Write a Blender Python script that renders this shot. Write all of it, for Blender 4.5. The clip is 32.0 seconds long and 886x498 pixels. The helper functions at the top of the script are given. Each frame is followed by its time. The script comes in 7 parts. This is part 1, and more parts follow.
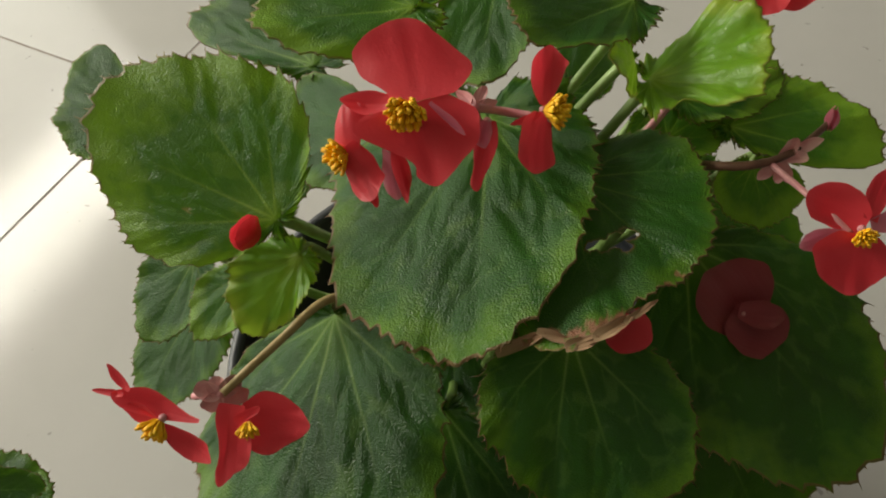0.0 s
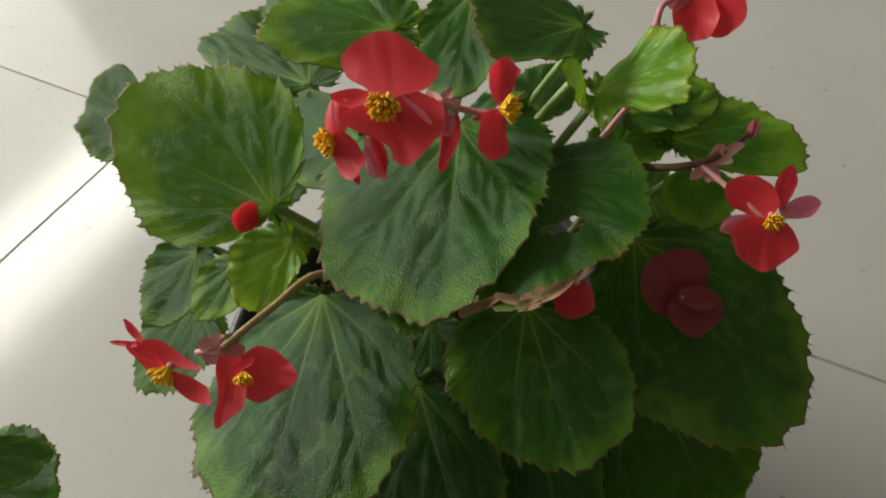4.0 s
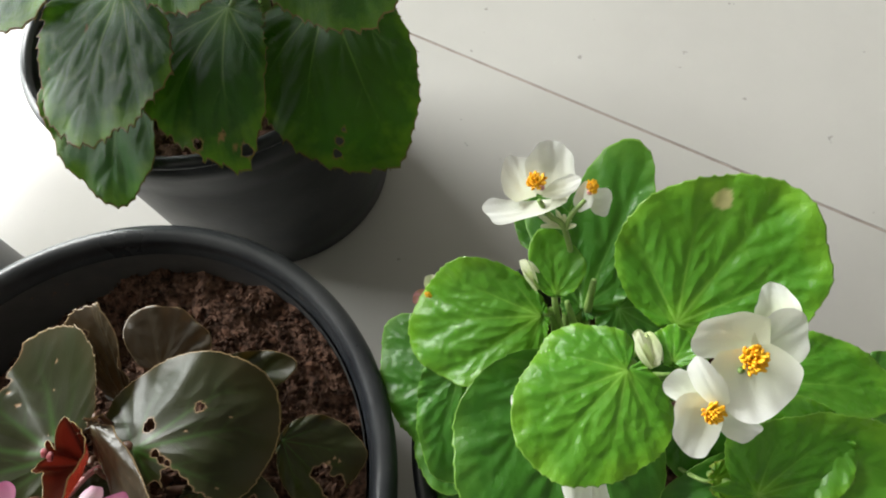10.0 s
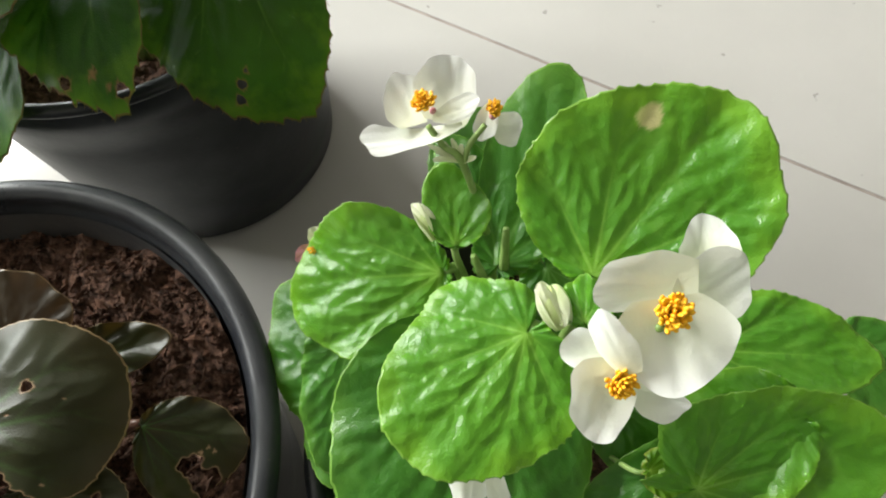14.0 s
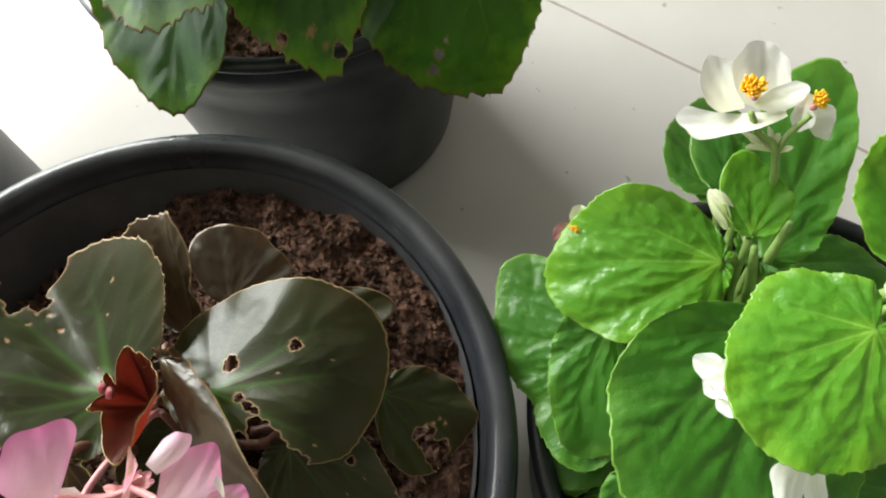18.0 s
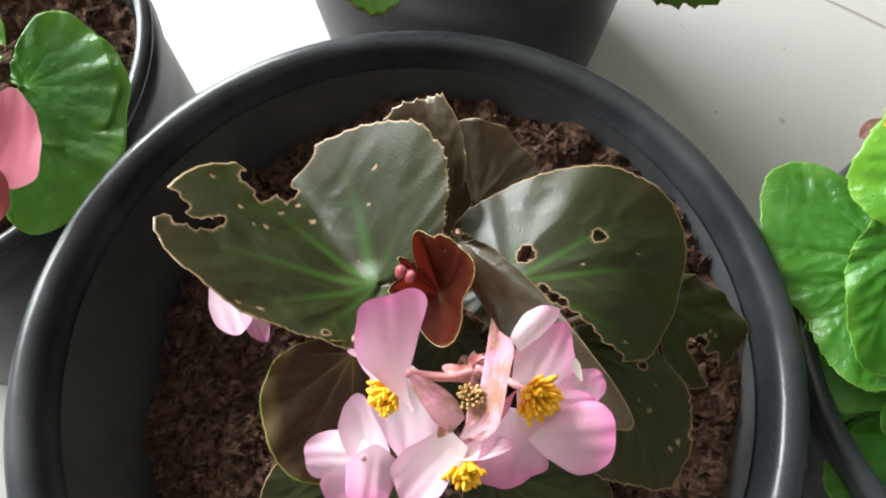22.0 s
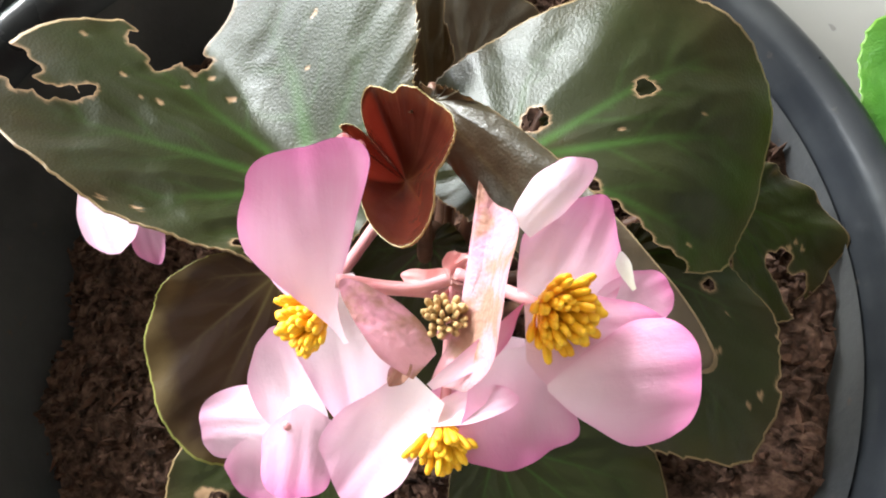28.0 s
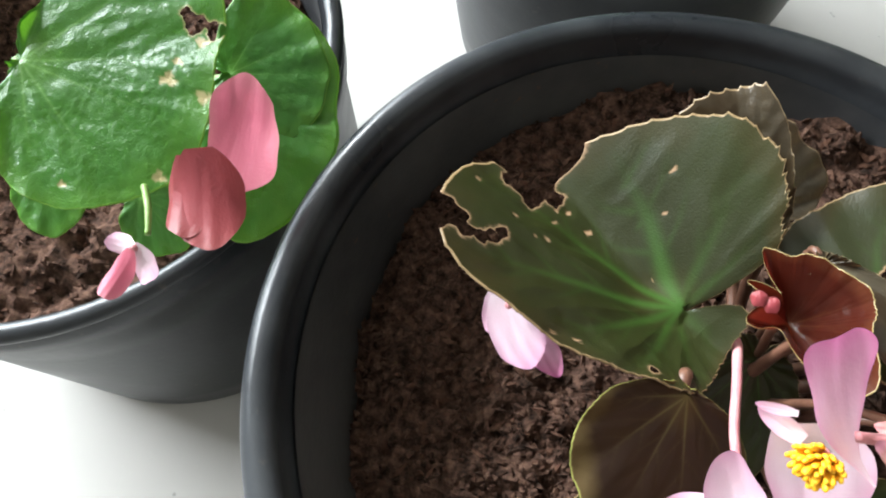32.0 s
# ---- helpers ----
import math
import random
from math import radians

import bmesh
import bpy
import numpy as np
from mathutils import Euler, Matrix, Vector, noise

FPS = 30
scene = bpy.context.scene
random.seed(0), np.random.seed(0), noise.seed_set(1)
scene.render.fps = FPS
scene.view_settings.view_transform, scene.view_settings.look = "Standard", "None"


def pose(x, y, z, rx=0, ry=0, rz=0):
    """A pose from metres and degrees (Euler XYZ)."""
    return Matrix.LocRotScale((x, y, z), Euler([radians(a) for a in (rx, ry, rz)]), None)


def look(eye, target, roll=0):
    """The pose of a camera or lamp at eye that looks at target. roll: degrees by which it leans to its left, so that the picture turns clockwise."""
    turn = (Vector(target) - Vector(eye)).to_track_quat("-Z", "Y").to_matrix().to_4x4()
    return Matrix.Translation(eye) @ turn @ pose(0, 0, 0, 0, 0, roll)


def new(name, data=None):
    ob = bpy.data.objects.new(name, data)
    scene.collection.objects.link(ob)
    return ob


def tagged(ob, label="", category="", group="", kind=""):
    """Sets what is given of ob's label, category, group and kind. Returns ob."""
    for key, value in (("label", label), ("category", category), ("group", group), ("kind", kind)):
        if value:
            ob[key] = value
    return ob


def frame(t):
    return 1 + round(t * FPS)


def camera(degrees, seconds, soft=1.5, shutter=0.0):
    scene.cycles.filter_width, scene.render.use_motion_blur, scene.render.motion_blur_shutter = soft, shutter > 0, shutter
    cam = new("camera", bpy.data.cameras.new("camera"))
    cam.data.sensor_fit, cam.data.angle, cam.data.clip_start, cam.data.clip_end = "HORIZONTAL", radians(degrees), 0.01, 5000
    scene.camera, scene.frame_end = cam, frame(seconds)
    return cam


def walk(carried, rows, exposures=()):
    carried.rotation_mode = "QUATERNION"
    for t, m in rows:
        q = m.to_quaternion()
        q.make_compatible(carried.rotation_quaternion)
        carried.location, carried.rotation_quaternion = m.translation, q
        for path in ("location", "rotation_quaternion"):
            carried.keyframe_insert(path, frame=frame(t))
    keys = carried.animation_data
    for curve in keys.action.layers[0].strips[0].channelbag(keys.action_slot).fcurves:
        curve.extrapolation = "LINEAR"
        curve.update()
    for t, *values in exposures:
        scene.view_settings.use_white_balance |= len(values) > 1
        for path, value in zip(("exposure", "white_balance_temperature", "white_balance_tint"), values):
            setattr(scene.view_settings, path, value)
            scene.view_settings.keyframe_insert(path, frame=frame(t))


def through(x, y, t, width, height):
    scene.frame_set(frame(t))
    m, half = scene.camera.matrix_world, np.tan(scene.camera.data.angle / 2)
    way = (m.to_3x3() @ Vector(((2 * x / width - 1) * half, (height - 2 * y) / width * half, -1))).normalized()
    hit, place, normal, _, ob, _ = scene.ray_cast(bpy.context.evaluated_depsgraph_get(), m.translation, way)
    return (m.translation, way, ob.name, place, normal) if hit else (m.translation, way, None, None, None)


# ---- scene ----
cam = camera(70.1, 32.0, soft=2.0)
METRES, EYE, TILT, LEAN, TURN = 0.72, 0.457, -57.2, 5.0, 0.0
ROWS = [
    (0.0, 0.0, 0.0, 0.0, -0.0, 0.0, 0.0),
    (0.5, -0.0008, -0.0011, -0.0002, 0.05, 0.11, -0.06),
    (1.0, -0.0004, -0.0038, 0.001, 0.06, 0.46, -0.14),
    (1.5, -0.0013, -0.0073, 0.0028, -0.16, 1.62, -0.25),
    (2.0, -0.003, -0.0135, 0.0016, -0.43, 2.82, -0.32),
    (2.5, -0.0017, -0.0194, -0.0039, -0.5, 3.15, -0.39),
    (4.5, 0.0145, -0.051, -0.0427, -0.78, 4.14, -0.66),
    (5.0, 0.0242, -0.0654, -0.0574, -0.81, 4.13, -0.77),
    (5.5, 0.0469, -0.0769, -0.0629, -0.86, 4.34, -0.89),
    (6.0, 0.0734, -0.0923, -0.0687, -1.16, 4.83, -1.04),
    (6.5, 0.0951, -0.1017, -0.0771, -1.37, 5.63, -2.75),
    (7.0, 0.1139, -0.1084, -0.0994, -1.49, 2.27, -3.69),
    (7.5, 0.12, -0.1139, -0.1197, -1.58, -1.42, -3.91),
    (8.0, 0.1402, -0.1182, -0.1333, -1.17, -3.28, -4.23),
    (8.5, 0.1688, -0.1249, -0.148, -1.32, -3.7, -4.34),
    (9.0, 0.1879, -0.1312, -0.1591, -1.34, -3.82, -4.29),
    (9.5, 0.2159, -0.1349, -0.182, -0.47, -4.55, -4.61),
    (10.0, 0.2323, -0.1274, -0.1958, 0.6, -5.49, -4.82),
    (10.5, 0.2413, -0.1185, -0.2106, 1.05, -6.43, -4.72),
    (11.0, 0.2348, -0.104, -0.2176, 1.16, -6.7, -4.82),
    (11.5, 0.2404, -0.0914, -0.2158, 1.19, -6.57, -4.91),
    (12.0, 0.2481, -0.0802, -0.2084, 1.11, -6.15, -5.05),
    (12.5, 0.2607, -0.0699, -0.209, 1.01, -5.99, -5.18),
    (13.0, 0.2764, -0.0673, -0.206, 0.85, -5.96, -5.16),
    (13.5, 0.2918, -0.0645, -0.2125, 0.58, -6.1, -4.67),
    (15.5, 0.2494, -0.0723, -0.2302, 0.67, -6.86, -4.2),
    (16.0, 0.2391, -0.0722, -0.2291, 0.39, -6.77, -4.89),
    (16.5, 0.2227, -0.0695, -0.232, 0.24, -6.68, -5.45),
    (17.0, 0.2013, -0.0681, -0.2309, 0.01, -6.73, -5.96),
    (17.5, 0.1813, -0.068, -0.231, 0.03, -6.81, -7.19),
    (18.0, 0.162, -0.0653, -0.2365, 0.38, -7.63, -8.84),
    (18.5, 0.1497, -0.0639, -0.2506, 0.81, -8.84, -9.48),
    (19.0, 0.1365, -0.0625, -0.2627, 1.11, -10.25, -9.95),
    (19.5, 0.1267, -0.058, -0.2718, 1.33, -11.13, -10.14),
    (20.0, 0.1105, -0.0517, -0.2763, 1.43, -11.14, -10.27),
    (20.5, 0.0982, -0.0469, -0.2813, 1.46, -10.95, -10.33),
    (21.0, 0.0824, -0.0495, -0.2834, 1.44, -10.71, -10.37),
    (21.5, 0.0623, -0.0507, -0.2901, 1.56, -10.51, -10.43),
    (22.0, 0.0493, -0.0514, -0.2952, 2.02, -10.28, -10.63),
    (22.5, 0.0564, -0.049, -0.3019, 2.12, -10.43, -10.8),
    (23.0, 0.0596, -0.0478, -0.3064, 2.44, -10.63, -10.81),
    (23.5, 0.0629, -0.0384, -0.3118, 2.65, -11.22, -10.62),
    (24.0, 0.0659, -0.028, -0.3122, 2.78, -11.67, -10.39),
    (24.5, 0.0672, -0.021, -0.3158, 2.75, -11.78, -10.24),
    (25.0, 0.0662, -0.0094, -0.3197, 2.71, -11.79, -10.16),
    (25.5, 0.0668, -0.0037, -0.3241, 2.67, -11.94, -9.91),
    (27.5, 0.0636, 0.0197, -0.3332, 2.48, -12.11, -9.61),
    (28.0, 0.064, 0.0262, -0.3366, 2.23, -12.6, -9.32),
    (28.5, 0.0571, 0.0295, -0.3396, 2.05, -12.9, -9.18),
    (29.0, 0.0579, 0.0295, -0.3365, 1.8, -12.99, -9.08),
    (29.5, 0.0482, 0.0269, -0.3337, 1.78, -12.77, -9.09),
    (30.0, 0.0338, 0.0238, -0.3367, 1.77, -12.75, -9.15),
    (30.5, 0.0172, 0.0214, -0.3347, 1.7, -12.71, -9.18),
    (31.0, -0.0035, 0.0127, -0.3316, 1.68, -12.63, -9.14),
    (31.5, -0.034, 0.0004, -0.3234, 2.13, -12.15, -9.41),
    (32.0, -0.0631, -0.0125, -0.3162, 3.1, -10.89, -11.0),
]
walk(cam, [(t, pose(0, 0, EYE, TILT, LEAN, TURN) @ pose(METRES * x, METRES * y, METRES * z, 90 + pitch, roll, yaw)) for t, x, y, z, yaw, pitch, roll in ROWS],
     exposures=[(0.0, 0.22, 7650, 9), (6.0, 0.30, 7000, 8), (7.0, 0.65, 6900, 9), (8.0, 1.05, 6700, 10), (9.0, 1.18, 6700, 10), (13.0, 1.46, 6800, 10), (16.0, 1.57, 6750, 10), (18.0, 1.57, 6800, 10), (20.0, 1.8, 6500, 10), (23.0, 1.88, 6400, 10), (25.0, 2.15, 6400, 10), (30.0, 2.25, 6400, 11), (31.0, 2.1, 6400, 10), (32.0, 1.95, 6200, 10)])

# ---- light: a glazed door far to the side lets the sky in ----
world = bpy.data.worlds.new("world")
scene.world = world
world.use_nodes = True
wn = world.node_tree.nodes
sky = wn.new("ShaderNodeTexSky")
sky.sky_type, sky.sun_disc = "NISHITA", False
sky.sun_elevation, sky.sun_rotation = radians(48), radians(120)
world.node_tree.links.new(sky.outputs[0], wn["Background"].inputs[0])
wn["Background"].inputs[1].default_value = 0.1

AXIS = radians(152.8)                      # the room's long axis, towards the door
U = Vector((math.cos(AXIS), math.sin(AXIS), 0))
V = Vector((math.cos(AXIS - math.pi / 2), math.sin(AXIS - math.pi / 2), 0))
ROOM = Matrix((( U.x, V.x, 0, 0), (U.y, V.y, 0, 0), (0, 0, 1, 0), (0, 0, 0, 1)))
DOOR_U, DOOR_LO, DOOR_HI, DOOR_TOP = 2.62, -1.25, 1.45, 2.12


def window_lamp(name, z0, z1, watts, colour):
    lamp = bpy.data.lights.new(name, "AREA")
    lamp.shape, lamp.size, lamp.size_y, lamp.energy, lamp.color = "RECTANGLE", DOOR_HI - DOOR_LO - 0.06, z1 - z0, watts, colour
    ob = new(name, lamp)
    mid = U * (DOOR_U + 0.10) + V * (DOOR_LO + DOOR_HI) / 2 + Vector((0, 0, (z0 + z1) / 2))
    ob.matrix_world = look(mid, mid - U)
    return ob


window_lamp("sky_light_high", 1.60, 2.10, 97, (0.955, 1.0, 0.985))
window_lamp("sky_light_low", 0.05, 1.58, 35, (0.955, 1.0, 0.97))


# ---- materials ----
def node_mat(name, rough=0.5, metal=0.0, spec=0.5):
    m = bpy.data.materials.new(name)
    m.use_nodes = True
    t = m.node_tree
    b = t.nodes["Principled BSDF"]
    b.inputs["Roughness"].default_value = rough
    b.inputs["Metallic"].default_value = metal
    b.inputs["Specular IOR Level"].default_value = spec
    return m, t, b


def link(t, a, b):
    t.links.new(a, b)


def mapped_noise(t, scale, detail=4.0, rough=0.55, coord="Object"):
    c = t.nodes.new("ShaderNodeTexCoord")
    n = t.nodes.new("ShaderNodeTexNoise")
    n.inputs["Scale"].default_value, n.inputs["Detail"].default_value, n.inputs["Roughness"].default_value = scale, detail, rough
    link(t, c.outputs[coord], n.inputs["Vector"])
    return n.outputs["Fac"]


def ramp(t, fac, *stops):
    r = t.nodes.new("ShaderNodeValToRGB")
    while len(r.color_ramp.elements) < len(stops):
        r.color_ramp.elements.new(0.5)
    for e, (p, c) in zip(r.color_ramp.elements, stops):
        e.position, e.color = p, (*c, 1) if len(c) == 3 else c
    link(t, fac, r.inputs[0])
    return r.outputs[0]


def mix(t, fac, a, b, mode="MIX"):
    m = t.nodes.new("ShaderNodeMix")
    m.data_type, m.blend_type = "RGBA", mode
    for sock, val in ((m.inputs[0], fac), (m.inputs[6], a), (m.inputs[7], b)):
        if isinstance(val, (int, float)):
            sock.default_value = val
        elif isinstance(val, tuple):
            sock.default_value = (*val, 1)
        else:
            link(t, val, sock)
    return m.outputs[2]


def maths(t, op, a, b=0.0):
    m = t.nodes.new("ShaderNodeMath")
    m.operation = op
    for sock, val in zip(m.inputs, (a, b)):
        if isinstance(val, (int, float)):
            sock.default_value = val
        else:
            link(t, val, sock)
    return m.outputs[0]


def attribute(t, name):
    a = t.nodes.new("ShaderNodeAttribute")
    a.attribute_name = name
    return a.outputs["Fac"]


def bump(t, b, height, strength, dist):
    n = t.nodes.new("ShaderNodeBump")
    n.inputs["Strength"].default_value, n.inputs["Distance"].default_value = strength, dist
    link(t, height, n.inputs["Height"])
    link(t, n.outputs[0], b.inputs["Normal"])
    return n


def vary(t):
    return t.nodes.new("ShaderNodeObjectInfo").outputs["Random"]


def leaf_material(name, dark, lit, vein, edge, rough=0.34, through=0.25, glow=(0.2, 0.4, 0.04), scar=(0.30, 0.19, 0.10), relief=0.5, blotch=14.0, spec=0.5, ribs=0.6, cells=190.0, quilt=1.0, pebble=0.5, band=0.75, lumps=1.0, lip=(0.20, 0.08, 0.05), fade=0.85, reach=0.50):
    """A leaf's skin: blotched, blistered between the veins, pebbled, paler at the rim."""
    m, t, b = node_mat(name, rough, 0.0, spec)
    patch = mapped_noise(t, blotch, 3)
    fine = mapped_noise(t, 420, 3)
    body = ramp(t, patch, (0.30, dark), (0.72, lit))
    body = mix(t, maths(t, "MULTIPLY", vary(t), 0.35), body, lit)
    body = mix(t, maths(t, "MULTIPLY", fine, 0.30), body, dark)
    # lighter round the stalk, where the ribs meet
    core = maths(t, "MAXIMUM", maths(t, "SUBTRACT", 0.6, maths(t, "MULTIPLY", attribute(t, "rim"), 2.2)), 0.0)
    body = mix(t, core, body, edge)
    # soft blisters between the veins
    co = t.nodes.new("ShaderNodeTexCoord")
    warp = t.nodes.new("ShaderNodeTexNoise")
    warp.inputs["Scale"].default_value, warp.inputs["Detail"].default_value = 110, 2
    link(t, co.outputs["Object"], warp.inputs["Vector"])
    add = t.nodes.new("ShaderNodeVectorMath")
    add.operation = "MULTIPLY_ADD"
    add.inputs[1].default_value = (0.006, 0.006, 0.006)
    link(t, warp.outputs["Color"], add.inputs[0])
    link(t, co.outputs["Object"], add.inputs[2])
    vor = t.nodes.new("ShaderNodeTexVoronoi")
    vor.feature = "SMOOTH_F1"
    vor.inputs["Scale"].default_value, vor.inputs["Smoothness"].default_value = cells, 0.7
    link(t, add.outputs[0], vor.inputs["Vector"])
    dome = maths(t, "SUBTRACT", 1.0, vor.outputs["Distance"])
    # the ribs are pale near the stalk and lose themselves towards the edge
    v = maths(t, "POWER", attribute(t, "vein"), 2.2)
    v = maths(t, "MULTIPLY", v, maths(t, "SUBTRACT", 1.0, maths(t, "MULTIPLY", attribute(t, "rim"), fade)))
    body = mix(t, maths(t, "MULTIPLY", v, ribs), body, vein)
    rim = attribute(t, "rim")
    wob = maths(t, "ADD", maths(t, "MULTIPLY", mapped_noise(t, 75, 3), 0.62), reach)
    near = maths(t, "MINIMUM", maths(t, "MULTIPLY", maths(t, "MAXIMUM", maths(t, "SUBTRACT", rim, wob), 0.0), 4.6), 1.0)
    body = mix(t, maths(t, "MULTIPLY", near, band), body, edge)
    last = maths(t, "GREATER_THAN", rim, 0.988)
    body = mix(t, maths(t, "MULTIPLY", last, 0.8), body, lip)
    s = attribute(t, "scar")
    scar_tone = mix(t, mapped_noise(t, 300, 3), scar, tuple(min(c * 1.35, 0.7) for c in scar))
    body = mix(t, maths(t, "MINIMUM", s, 1.0), body, scar_tone)
    link(t, body, b.inputs["Base Color"])
    link(t, maths(t, "ADD", maths(t, "MULTIPLY", mapped_noise(t, 60, 2), 0.22), rough - 0.11), b.inputs["Roughness"])
    grain = t.nodes.new("ShaderNodeTexVoronoi")
    grain.inputs["Scale"].default_value = 1700
    link(t, co.outputs["Object"], grain.inputs["Vector"])
    h = maths(t, "MULTIPLY", dome, quilt * 1.2)
    h = maths(t, "ADD", h, maths(t, "MULTIPLY", maths(t, "SUBTRACT", 1.0, grain.outputs["Distance"]), pebble * 0.5))
    h = maths(t, "ADD", h, maths(t, "ADD", maths(t, "MULTIPLY", mapped_noise(t, 190, 3), lumps * 0.5), maths(t, "MULTIPLY", mapped_noise(t, 85, 2), lumps)))
    bump(t, b, h, relief, 0.0007)
    tr = t.nodes.new("ShaderNodeBsdfTranslucent")
    link(t, mix(t, 0.5, body, glow), tr.inputs[0])
    mx = t.nodes.new("ShaderNodeMixShader")
    mx.inputs[0].default_value = through
    link(t, b.outputs[0], mx.inputs[1])
    link(t, tr.outputs[0], mx.inputs[2])
    link(t, mx.outputs[0], t.nodes["Material Output"].inputs["Surface"])
    return m


def petal_material(name, inner, outer, streak, through=0.35, rough=0.42, brown=0.0, edge=None):
    m, t, b = node_mat(name, rough, 0.0, 0.4)
    b.inputs["Sheen Weight"].default_value = 0.12
    along, across = attribute(t, "along"), attribute(t, "across")
    n = mapped_noise(t, 90, 4)
    body = ramp(t, maths(t, "ADD", along, maths(t, "MULTIPLY", maths(t, "SUBTRACT", n, 0.5), 0.55)), (0.05, inner), (0.95, outer))
    # fine lines run along the petal
    line = t.nodes.new("ShaderNodeCombineXYZ")
    link(t, maths(t, "MULTIPLY", across, 26.0), line.inputs[0])
    link(t, maths(t, "MULTIPLY", along, 2.2), line.inputs[1])
    link(t, vary(t), line.inputs[2])
    ln = t.nodes.new("ShaderNodeTexNoise")
    ln.inputs["Scale"].default_value, ln.inputs["Detail"].default_value = 1.0, 3
    link(t, line.outputs[0], ln.inputs["Vector"])
    lines = ln.outputs["Fac"]
    body = mix(t, ramp(t, lines, (0.45, (0, 0, 0)), (0.75, (0.11, 0.11, 0.11))), body, streak)
    body = mix(t, maths(t, "MULTIPLY", attribute(t, "rim"), 0.7), body, edge or outer)
    if brown:
        body = mix(t, ramp(t, mapped_noise(t, 150, 5), (0.43, (0, 0, 0)), (0.58, (brown, brown, brown))), body, (0.36, 0.19, 0.10))
        body = mix(t, maths(t, "MULTIPLY", attribute(t, "rim"), 0.6), body, (0.22, 0.09, 0.05))
    link(t, body, b.inputs["Base Color"])
    h = maths(t, "ADD", mapped_noise(t, 1100, 2), maths(t, "MULTIPLY", mapped_noise(t, 160, 2), 1.5))
    bump(t, b, maths(t, "ADD", h, maths(t, "MULTIPLY", lines, 0.35)), 0.25 if not brown else 0.6, 0.0005)
    tr = t.nodes.new("ShaderNodeBsdfTranslucent")
    link(t, body, tr.inputs[0])
    mx = t.nodes.new("ShaderNodeMixShader")
    mx.inputs[0].default_value = through
    link(t, b.outputs[0], mx.inputs[1])
    link(t, tr.outputs[0], mx.inputs[2])
    link(t, mx.outputs[0], t.nodes["Material Output"].inputs["Surface"])
    return m


DEEP = leaf_material("deep_green_leaf", (0.005, 0.036, 0.004), (0.024, 0.118, 0.009), (0.22, 0.38, 0.08), (0.14, 0.29, 0.016), 0.34, 0.24, (0.18, 0.46, 0.01), scar=(0.24, 0.10, 0.06), relief=0.5, spec=0.34, ribs=0.95, cells=260, quilt=0.10, pebble=2.0, band=0.65, lumps=0.4, blotch=34.0, reach=0.52, fade=0.45)
FRESH = leaf_material("fresh_green_leaf", (0.010, 0.070, 0.006), (0.050, 0.190, 0.012), (0.24, 0.40, 0.05), (0.21, 0.39, 0.028), 0.38, 0.30, (0.24, 0.50, 0.02), scar=(0.24, 0.17, 0.07), relief=0.50, spec=0.40, cells=240, quilt=0.3, pebble=1.8, ribs=0.95, band=0.8, lumps=0.6, blotch=34.0, reach=0.36, fade=0.45)
LIME = leaf_material("lime_green_leaf", (0.07, 0.22, 0.012), (0.19, 0.40, 0.025), (0.36, 0.54, 0.10), (0.36, 0.48, 0.05), 0.34, 0.40, (0.36, 0.55, 0.04), scar=(0.34, 0.30, 0.10), lip=(0.34, 0.30, 0.08), relief=0.42, cells=260, pebble=0.6, lumps=1.8, blotch=40.0)
BRIGHT = leaf_material("bright_green_leaf", (0.036, 0.17, 0.009), (0.110, 0.33, 0.022), (0.26, 0.50, 0.08), (0.18, 0.40, 0.022), 0.29, 0.30, (0.28, 0.55, 0.02), scar=(0.50, 0.45, 0.22), relief=0.55, ribs=0.8, cells=260, quilt=1.1, pebble=0.5, band=0.6, lumps=1.9, lip=(0.22, 0.42, 0.06), fade=0.6)
MID = leaf_material("mid_green_leaf", (0.018, 0.105, 0.009), (0.054, 0.205, 0.018), (0.18, 0.38, 0.09), (0.12, 0.30, 0.03), 0.31, 0.28, (0.22, 0.50, 0.02), scar=(0.42, 0.34, 0.17), relief=0.42, ribs=0.75, cells=330, quilt=0.8, pebble=0.9, band=0.5, lumps=1.8, lip=(0.20, 0.40, 0.06), fade=0.5)
BRONZE = leaf_material("bronze_leaf", (0.013, 0.014, 0.004), (0.030, 0.039, 0.008), (0.045, 0.120, 0.018), (0.050, 0.030, 0.010), 0.35, 0.12, (0.26, 0.14, 0.02), scar=(0.34, 0.21, 0.12), relief=0.26, spec=0.33, ribs=0.85, cells=300, quilt=0.10, pebble=0.55, band=0.35, lumps=0.45, lip=(0.30, 0.20, 0.10), fade=0.5)
UNDER = leaf_material("bronze_leaf_underside", (0.016, 0.009, 0.007), (0.032, 0.018, 0.012), (0.15, 0.12, 0.045), (0.11, 0.075, 0.03), 0.45, 0.25, (0.4, 0.18, 0.04), scar=(0.26, 0.20, 0.09), lip=(0.30, 0.30, 0.08), relief=0.2, spec=0.12, ribs=0.8, cells=210)
COPPER = leaf_material("copper_brown_leaf", (0.028, 0.021, 0.012), (0.062, 0.050, 0.030), (0.12, 0.10, 0.05), (0.09, 0.06, 0.03), 0.31, 0.18, (0.45, 0.20, 0.07), scar=(0.30, 0.20, 0.11), relief=0.35, spec=0.5, ribs=0.7, cells=230, quilt=1.3, pebble=0.5, band=0.4, lumps=1.6, lip=(0.32, 0.22, 0.12))
